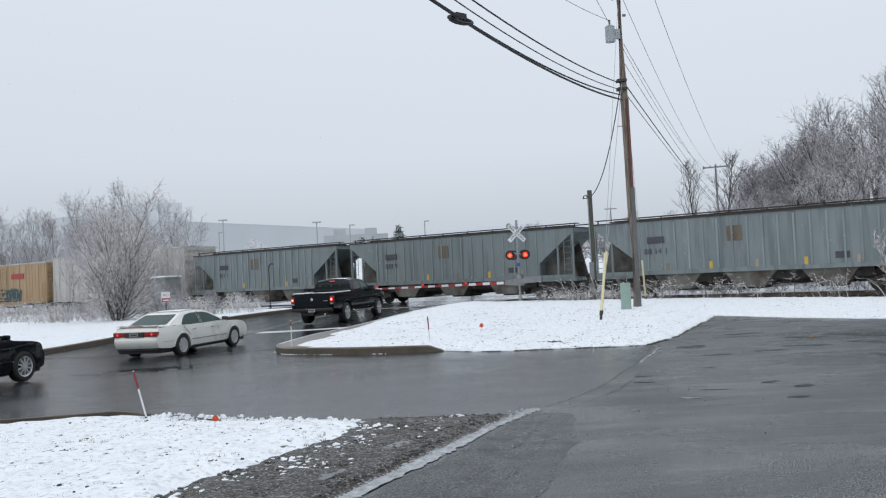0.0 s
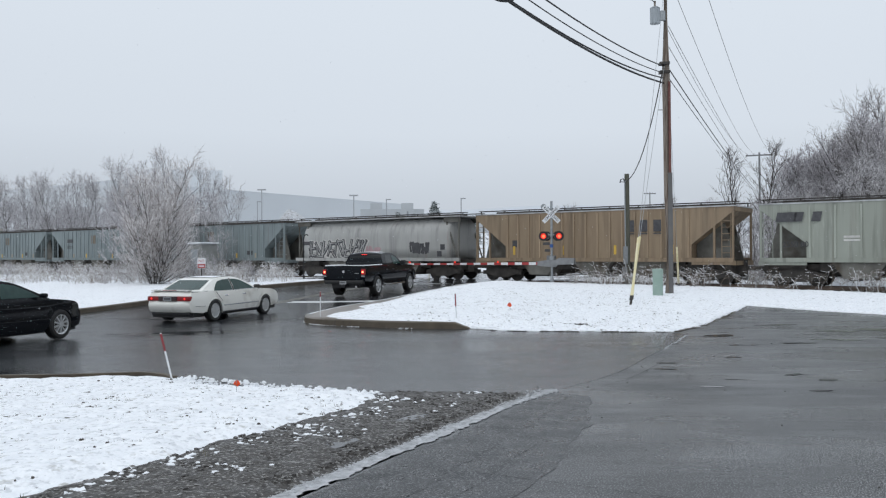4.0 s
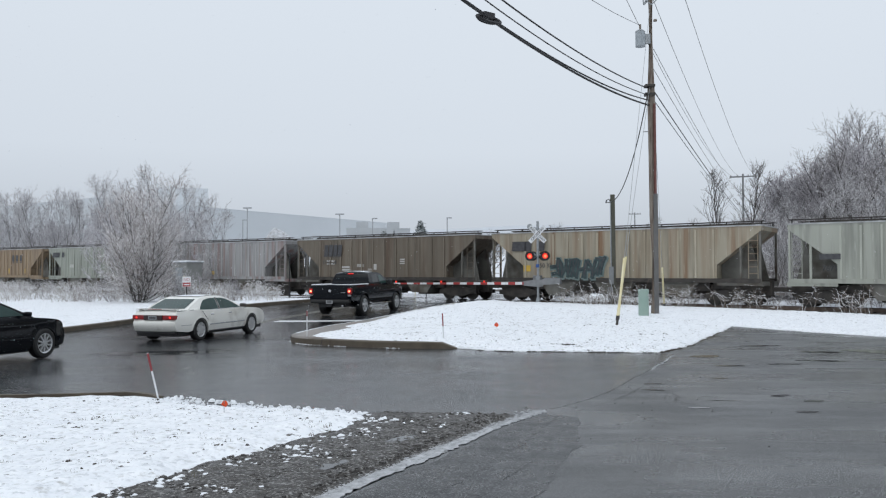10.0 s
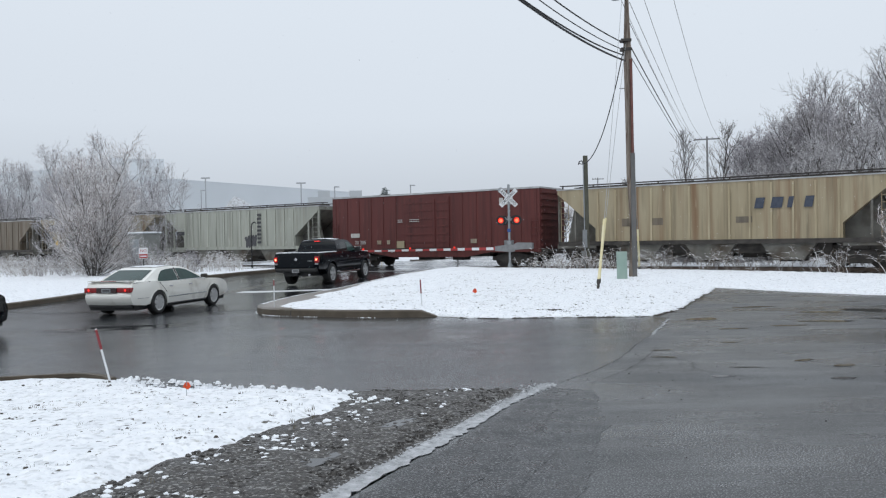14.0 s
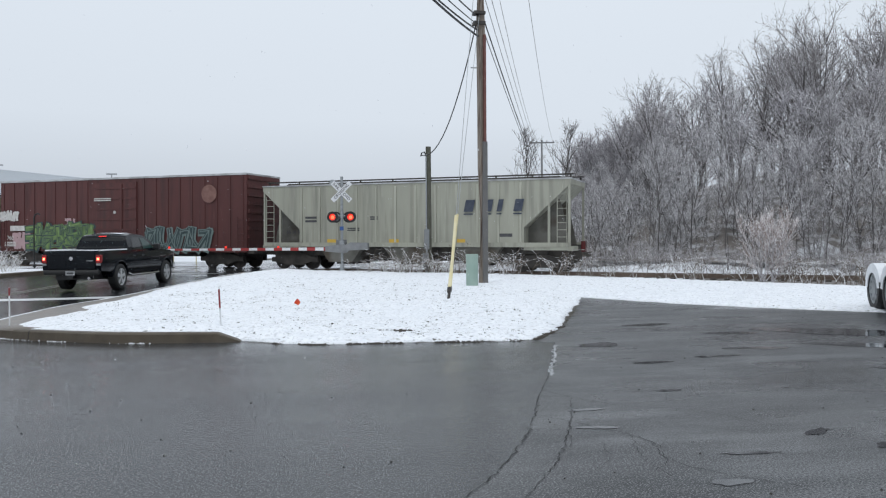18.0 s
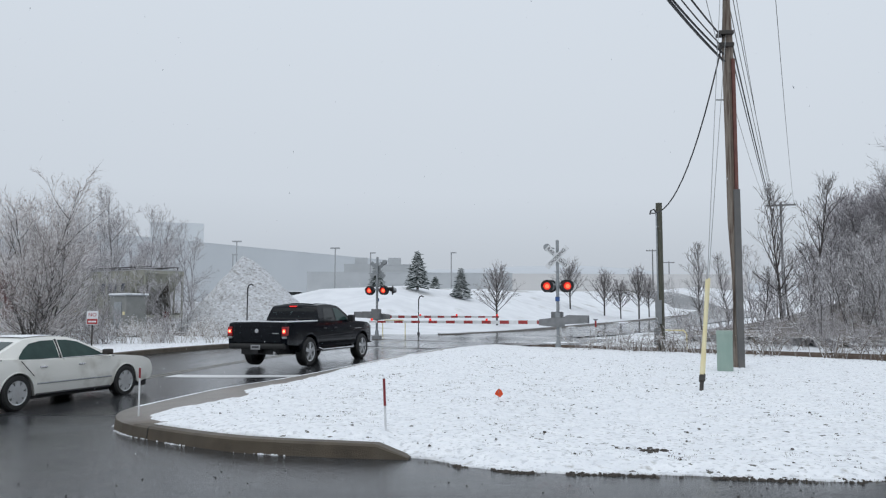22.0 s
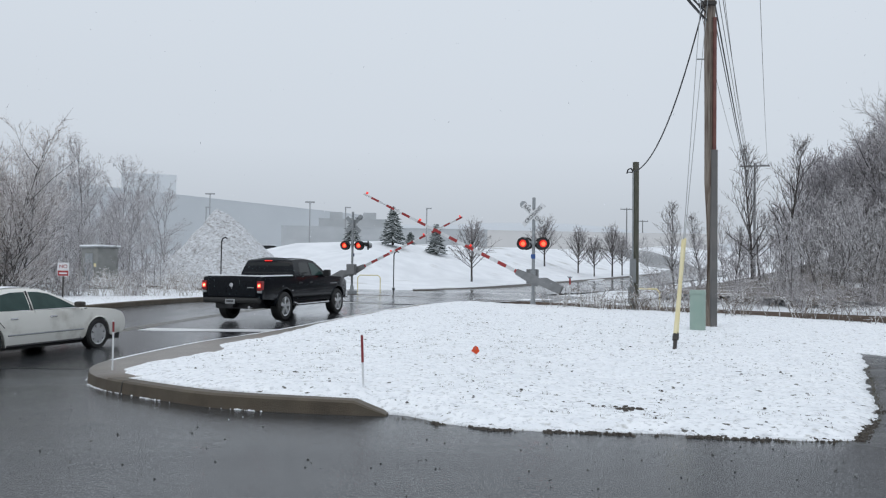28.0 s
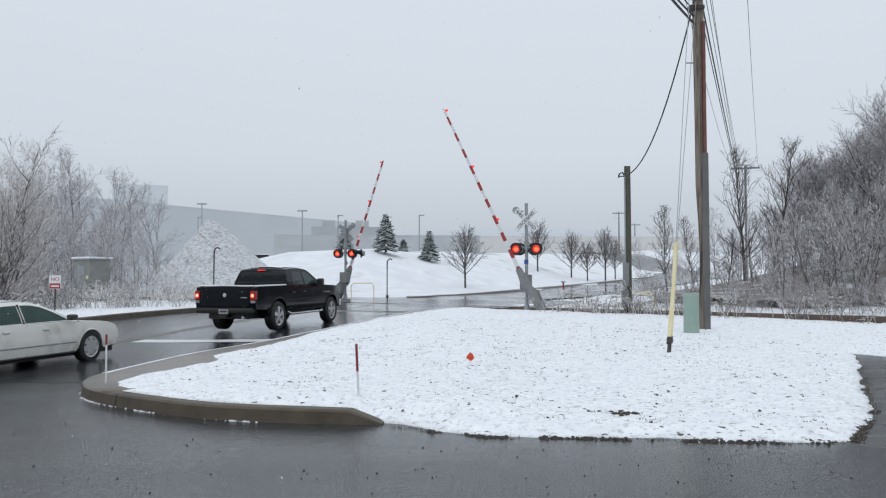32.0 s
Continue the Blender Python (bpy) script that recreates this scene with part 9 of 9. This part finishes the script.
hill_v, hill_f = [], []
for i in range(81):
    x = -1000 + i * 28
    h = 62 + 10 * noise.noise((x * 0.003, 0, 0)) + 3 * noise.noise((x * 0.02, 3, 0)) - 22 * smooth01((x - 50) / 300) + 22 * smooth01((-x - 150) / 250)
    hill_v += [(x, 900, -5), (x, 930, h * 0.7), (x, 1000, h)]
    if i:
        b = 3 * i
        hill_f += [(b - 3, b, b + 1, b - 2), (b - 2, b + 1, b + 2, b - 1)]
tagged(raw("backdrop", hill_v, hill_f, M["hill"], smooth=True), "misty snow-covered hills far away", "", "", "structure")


def building(name, a, b, depth, z0, h, label, wall, units=0, bands=0):
    """A flat-roofed hall whose front runs from a to b in plan."""
    a, b = Vector(a), Vector(b)
    L = (b - a).length
    t = thing(name, pose(a.x, a.y, z0, 0, 0, math.degrees(math.atan2(b.y - a.y, b.x - a.x))), label, "building")
    part("wall", box(0, L, 0, depth, -6, h), wall, t)
    part("roof", box(-0.04, L + 0.04, -0.04, depth + 0.04, h, h + 0.2), wall, t)
    for k in range(bands):
        x0 = L * (k + 0.15) / bands
        part("window_band", box(x0, x0 + 0.7 * L / bands, -0.06, 0.0, h * 0.45, h * 0.7), M["low_wall"], t)
    for k in range(units):
        xx = L * (k + 0.5) / units
        part("roof_unit", box(xx - 1.2, xx + 1.2, 3, 6, h + 0.3, h + 1.6), M["low_wall"], t)
    return t


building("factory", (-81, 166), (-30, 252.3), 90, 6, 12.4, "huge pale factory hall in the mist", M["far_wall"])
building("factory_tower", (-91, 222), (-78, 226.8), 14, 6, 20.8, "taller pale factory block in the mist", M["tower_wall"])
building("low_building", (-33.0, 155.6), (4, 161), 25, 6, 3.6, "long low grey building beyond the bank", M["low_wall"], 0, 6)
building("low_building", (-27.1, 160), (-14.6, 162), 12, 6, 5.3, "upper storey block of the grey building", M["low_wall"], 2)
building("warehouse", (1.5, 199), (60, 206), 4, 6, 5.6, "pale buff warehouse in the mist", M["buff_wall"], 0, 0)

# parked cars on top of the bank
tagged(part("car_park", box(-40, -9, 97, 130, -1, 3.2, bev=0.3), M["snow_far"]), "raised snowy car park behind the bank", "", "", "structure")
pc = thing("parked_car", pose(-20.4, 112.6, 3.2), "parked car under snow on the far lot", "car", "parked cars on the far lot")
part("body", shell([(-2.2, 0.35), (-2.25, 0.75), (-1.5, 0.9), (1.2, 0.88), (2.1, 0.72), (2.2, 0.35)] + arch(1.35, 0.34, 0.33)[::-1] + arch(-1.35, 0.34, 0.33)[::-1], 0.88), M["dark_steel"], pc)
part("cabin", loft([[(-1.6, -0.8, 0.86), (1.0, -0.8, 0.86), (1.0, 0.8, 0.86), (-1.6, 0.8, 0.86)], [(-1.0, -0.62, 1.36), (0.3, -0.62, 1.36), (0.3, 0.62, 1.36), (-1.0, 0.62, 1.36)]]), M["glass"], pc)
part("roof_snow", box(-1.05, 0.35, -0.66, 0.66, 1.35, 1.44, bev=0.03), M["snow_far"], pc)
part("bonnet_snow", box(0.95, 2.05, -0.75, 0.75, 0.85, 0.92, bev=0.02), M["snow_far"], pc)
for x in (1.35, -1.35):
    for y in (-0.8, 0.8):
        part("tyre", tube((x, y - 0.1, 0.32), (x, y + 0.1, 0.32), 0.32, n=14), M["rubber"], pc)
for k, (x, y) in enumerate(((-27.8, 112.5), (-26.2, 106), (-22.4, 105), (-18.6, 106), (-14.8, 105.2), (-24, 113), (-17, 112), (-11.6, 106))):
    copy_thing(pc, pose(x, y, 3.2, 0, 0, (k * 37) % 25 - 10 + (180 if k % 2 else 0)))

# ploughed snow pile
pv, pf = [], []
for j in range(17):
    for i in range(28):
        a, r = 2 * math.pi * i / 28, j / 16
        x, y = (5.2 if math.cos(a) < 0 else 6.4) * r * math.cos(a), 4.0 * r * math.sin(a)
        z = 5.6 * (1.06 - math.sqrt(r * r + 0.0036)) ** 1.1 + 0.45 * noise.noise((x * 0.9, y * 0.9, 2)) * (1 - r * 0.6) + 0.18 * noise.noise((x * 3, y * 3, 2))
        pv.append((x, y, z if j < 16 else -0.6))
for j in range(16):
    for i in range(28):
        pf.append((j * 28 + i, (j + 1) * 28 + i, (j + 1) * 28 + (i + 1) % 28, j * 28 + (i + 1) % 28))
M["pile"] = mat("dirty_ploughed_snow", (0.66, 0.68, 0.71), (0.48, 0.49, 0.51), rough=0.8, scale=3.5, bump=1.0, bscale=4, c3=(0.34, 0.335, 0.33), c3scale=2.6, c3amt=0.22, stretch=(1, 1, 1.8))
speckle(M["pile"], 7, 0.36, 0.46, (0.30, 0.295, 0.29), 5.0, (1, 1, 2.2))
ripple(M["pile"], 2.5, (1, 1, 1), 1.0, 0.2)
pile = raw("ploughed_mound", pv, pf, M["pile"])
pile.location = (-17.75, 69.5, land(-17.75, 69.5) - 0.1)
tagged(pile, "steep dirty pile of ploughed snow", "snow pile")

# ---- roadside things ----
for i, (x, y, k) in enumerate(((-21.6, 61.3, 0.36), (-23.6, 60.2, 0.46), (-26.5, 62.5, 0.6), (-25.0, 64.5, 0.62), (-28.3, 61.5, 0.62), (-23.4, 65.5, 0.55), (-30, 64, 0.7), (-24.4, 63.2, 0.42), (-24.2, 66.0, 0.42), (-27, 67, 0.66), (-32.2, 66, 0.72))):
    stand(forest if i % 2 else backs, i, x, y, k)
for i, (x, y, k) in enumerate(((-24.6, 66.4, 0.8), (-23.4, 65.2, 0.7), (-24.5, 63, 0.8), (-21.4, 63.6, 0.42), (-26.3, 60.6, 0.8), (-19.4, 65.2, 0.38))):
    stand(brush, i, x, y, k)
for i in range(16):
    f = (i + rnd.random()) / 16
    a, d = radians(-29 + 8.6 * f), rnd.uniform(52, 66)
    stand(forest, i, 0.4 + d * math.sin(a), 10.6 + d * math.cos(a), (0.82 - 0.40 * f) * d / 60 * rnd.uniform(0.85, 1.05))
hut = thing("relay_hut", pose(-21.9, 59.4, gz(-21.9, 59.4) - 0.1, 0, 0, -33), "grey metal railway relay hut with snow on its roof", "hut")
part("case", box(-0.85, 0.85, -0.7, 0.7, 0, 2.45, bev=0.03), mat("grey_hut_paint", (0.24, 0.245, 0.235), (0.18, 0.185, 0.175), rough=0.6, scale=2), hut)
part("roof", box(-0.93, 0.93, -0.78, 0.78, 2.45, 2.52), M["galv"], hut)
part("roof_snow", box(-0.94, 0.94, -0.79, 0.79, 2.52, 2.62, bev=0.03), M["snow"], hut)
part("door", box(-0.4, 0.4, -0.73, -0.7, 0.2, 2.1), M["galv"], hut)
part("warning_label", box(0.5, 0.72, -0.715, -0.7, 1.3, 1.5), M["yellow"], hut)

sg = thing("warning_sign", pose(-15.8, 42.8, gz(-15.8, 42.8) - 0.32, 0, 0, 12), "white and red warning sign on a thin post", "sign")
part("post", tube((0, 0, -0.1), (0, 0, 1.85), 0.03, n=8), M["dark_steel"], sg)
bd = part("board", box(-0.22, 0.22, -0.035, -0.03, 1.30, 1.85), M["white"], sg)
part("red_panel", box(-0.2, 0.2, -0.042, -0.035, 1.32, 1.53), M["red"], bd)
lettering("lettering", "NO", 0.20, M["red"], pose(0, -0.042, 1.69, 90), bd)
part("text_bar", box(-0.15, 0.15, -0.046, -0.042, 1.39, 1.45), M["white"], bd)


def hook_post(x, y, z, h, label):
    t = thing("hook_post", pose(x, y, z), label, "post", "dark hooked posts")
    part("pole", path_tube([(0, 0, -0.1), (0, 0, h - 0.25), (0.06, 0, h - 0.08), (0.2, 0, h), (0.32, 0, h - 0.08)], 0.04, 8), M["black"], t)
    part("base", tube((0, 0, -0.05), (0, 0, 0.12), 0.09, n=10), M["black"], t)


hook_post(-13.2, 55.2, gz(-13.2, 55.2), 2.95, "slim dark hooked post beside the track")
hook_post(-4.3, 62.4, land(-4.3, 62.4), 2.45, "slim dark hooked post beyond the crossing")
bx = thing("marker_post", pose(4.5, 60.4, land(4.5, 60.4)), "short white marker post by the far road", "post")
part("post", box(-0.06, 0.06, -0.04, 0.04, -0.1, 1.15, bev=0.01), M["white"], bx)
bx = thing("marker_post", pose(5.97, 55.2, gz(5.97, 55.2)), "red and white marker post with a cap", "post")
part("post", tube((0, 0, -0.1), (0, 0, 0.95), 0.045, n=8), M["white"], bx)
part("red_band", tube((0, 0, 0.6), (0, 0, 0.95), 0.048, n=8), M["red"], bx)
part("cap", tube((0, 0, 0.95), (0, 0, 1.05), 0.06, 0.16, n=10), M["galv"], bx)
yr = thing("guard_rail", pose(-5.9, 62.6, land(-5.9, 62.6), 0, 0, -10), "low pale yellow pipe rail", "rail")
part("hoop", path_tube([(-0.75, 0, -0.1), (-0.75, 0, 0.75), (-0.6, 0, 0.9), (0.6, 0, 0.9), (0.75, 0, 0.75), (0.75, 0, -0.1)], 0.035, 8), M["yellow"], yr)
yr2 = copy_thing(yr, pose(8.1, 46.2, gz(8.1, 46.2) - 0.15, 0, 0, -50))
mb = thing("mailbox", pose(-18.3, 27.8, gz(-18.3, 27.8) + 0.05, 0, 0, -105), "dark mailbox on a wooden post in the snow", "mailbox")
part("post", box(-0.08, 0.08, -0.08, 0.08, -0.2, 1.05), M["yellow"], mb)
part("box", prism([(-0.28, 1.05), (-0.28, 1.25), (-0.15, 1.38), (0.15, 1.38), (0.28, 1.25), (0.28, 1.05)], -0.14, 0.14), M["dark_steel"], mb)


def utility_T(x, y, z, h, label, turned=0, half=1.3):
    t = thing("far_utility_pole", pose(x, y, z, 0, 0, turned), label, "utility pole", "far utility poles")
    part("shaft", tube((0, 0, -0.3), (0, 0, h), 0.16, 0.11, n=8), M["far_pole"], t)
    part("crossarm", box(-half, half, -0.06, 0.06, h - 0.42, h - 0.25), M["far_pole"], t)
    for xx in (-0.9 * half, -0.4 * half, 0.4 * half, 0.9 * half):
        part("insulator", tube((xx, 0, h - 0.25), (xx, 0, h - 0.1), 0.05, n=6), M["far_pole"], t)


utility_T(32.05, 101.6, land(32.05, 101.6), 14.3 - land(32.05, 101.6), "grey utility pole with crossarm among the trees", -17, 1.55)
utility_T(32.7, 177.5, land(32.7, 177.5), 15.5 - land(32.7, 177.5), "grey utility pole by the far bend")
utility_T(42, 206, land(42, 206), 15.0 - land(42, 206), "grey utility pole far up the road")

# weeds along the near side of the track
wr = random.Random(77)
weed_spots = []
for k in range(70):
    s = wr.uniform(9, 46)
    q = T0 + TD * s + TN * wr.uniform(-5.2, -3.4)
    weed_spots.append((q.x, q.y, 0.5))
weeds("tall_weeds", weed_spots, "tall dead weeds bowed under snow beside the track", 1.25, 8, 1, r=0.011, droop=0.9, material=M["weed_dark"])
weeds("weed_clump", [(4.3, 42.9, 0.7), (5.2, 42.4, 0.8), (6.1, 42.3, 0.7), (7.4, 41.6, 0.7), (7.9, 40.6, 0.8), (8.6, 39.6, 0.6), (7.0, 42.9, 0.8), (5.6, 43.6, 0.8)], "frosted dead grass and brush round the poles", 0.6, 24, 2, r=0.009, droop=1.3)
weeds("verge_brush", [(road_pt(13 + wr.uniform(-1.5, 3), -7 - 1.2 * k)[0], road_pt(13 + wr.uniform(-1, 4), -7 - 1.2 * k)[1], 1.0) for k in range(34)], "pale dead brush along the verge", 0.9, 42, 3, r=0.012, droop=0.5)
weeds("far_brush", [(*(T0 + TD * (-12 - 1.3 * k) + TN * wr.uniform(-7, -3.5)), 0.9) for k in range(38)], "frosted brush beside the track", 1.1, 40, 4, r=0.013, droop=0.5)


# ---- falling snow ----
fr = random.Random(91)
fv, ff = [], []
for k in range(9000):
    c = Vector((fr.uniform(-22, 18), fr.uniform(15, 34), fr.uniform(0, 60)))
    r = fr.uniform(0.003, 0.007)
    b = len(fv)
    tilt = Vector((fr.uniform(-0.006, 0.006), fr.uniform(-0.006, 0.006), 0))
    fv += [c + Vector((r, 0, 0)), c + Vector((-0.5 * r, 0.87 * r, 0)), c + Vector((-0.5 * r, -0.87 * r, 0)), c + Vector((0, 0, 2.2 * r)) + tilt, c - Vector((0, 0, 2.2 * r)) - tilt]
    ff += [(b, b + 1, b + 3), (b + 1, b + 2, b + 3), (b + 2, b, b + 3), (b + 1, b, b + 4), (b + 2, b + 1, b + 4), (b, b + 2, b + 4)]
snowfall = tagged(raw("falling_snow", fv, ff, M["snow_soft"]), "light snow falling through the air", "snow", "", "stuff")


# ---- what moves: the train and the two gates ----
def motions():
    times = [0, 0.1] + [k for k in range(1, 32)] + [31.9, 32]
    # the train's last seconds: it runs a little ahead, then eases off
    slack = ((0, 0.0), (18, 0.0), (19, -0.45), (20, -0.55), (21, 0.0), (22, 0.6), (23, 0.8), (32, 0.8))
    for car, u in train:
        rows = []
        for t in times:
            s = u - SPEED * t + float(np.interp(t, [q[0] for q in slack], [q[1] for q in slack]))
            p = track_pt(s)
            rows.append((t, Matrix.Translation(p) @ Matrix.Rotation(TRACK, 4, "Z") @ Matrix.Rotation(0.006, 4, "Y")))
        walk(car, rows)
    walk(snowfall, [(0, pose(0, 0, 0.5)), (16, pose(-1.2, 0, -22.0)), (32, pose(-2.0, 0, -44.5))])
    # the white sedan creeps forward
    creep = [(0, -0.30), (15.6, -0.30), (16.4, -0.12), (17.2, 0.18), (18.0, 0.40), (18.8, 0.48), (32, 0.48)]
    a = radians(90 - SH)
    base = sedan.matrix_basis.copy()
    walk(sedan, [(t, Matrix.Translation((d * math.cos(a), d * math.sin(a), 0)) @ base) for t, d in creep])
    for wheel, x, y in sedan_wheels:
        walk(wheel, [(t, Matrix.Translation((x, y, 0.335)) @ Matrix.Rotation(d / 0.335, 4, "Y")) for t, d in creep])
    near_lift = [(0, 0), (25.5, 0), (25.8, 0), (26.3, 5), (27, 14), (27.5, 20), (28, 26), (29, 36), (30, 45.5), (31, 55.5), (32, 65)]
    far_lift = [(0, 0), (25.5, 0), (25.8, 0), (26.3, 5), (27, 14), (27.5, 20), (28, 26), (29, 37), (30, 49), (31, 61), (32, 72)]
    for arm_, lift in ((near_arm, near_lift), (far_arm, far_lift)):
        walk(arm_, [(t, pose(0, 0, 1.12, 0, a, 0)) for t, a in lift])



motions()
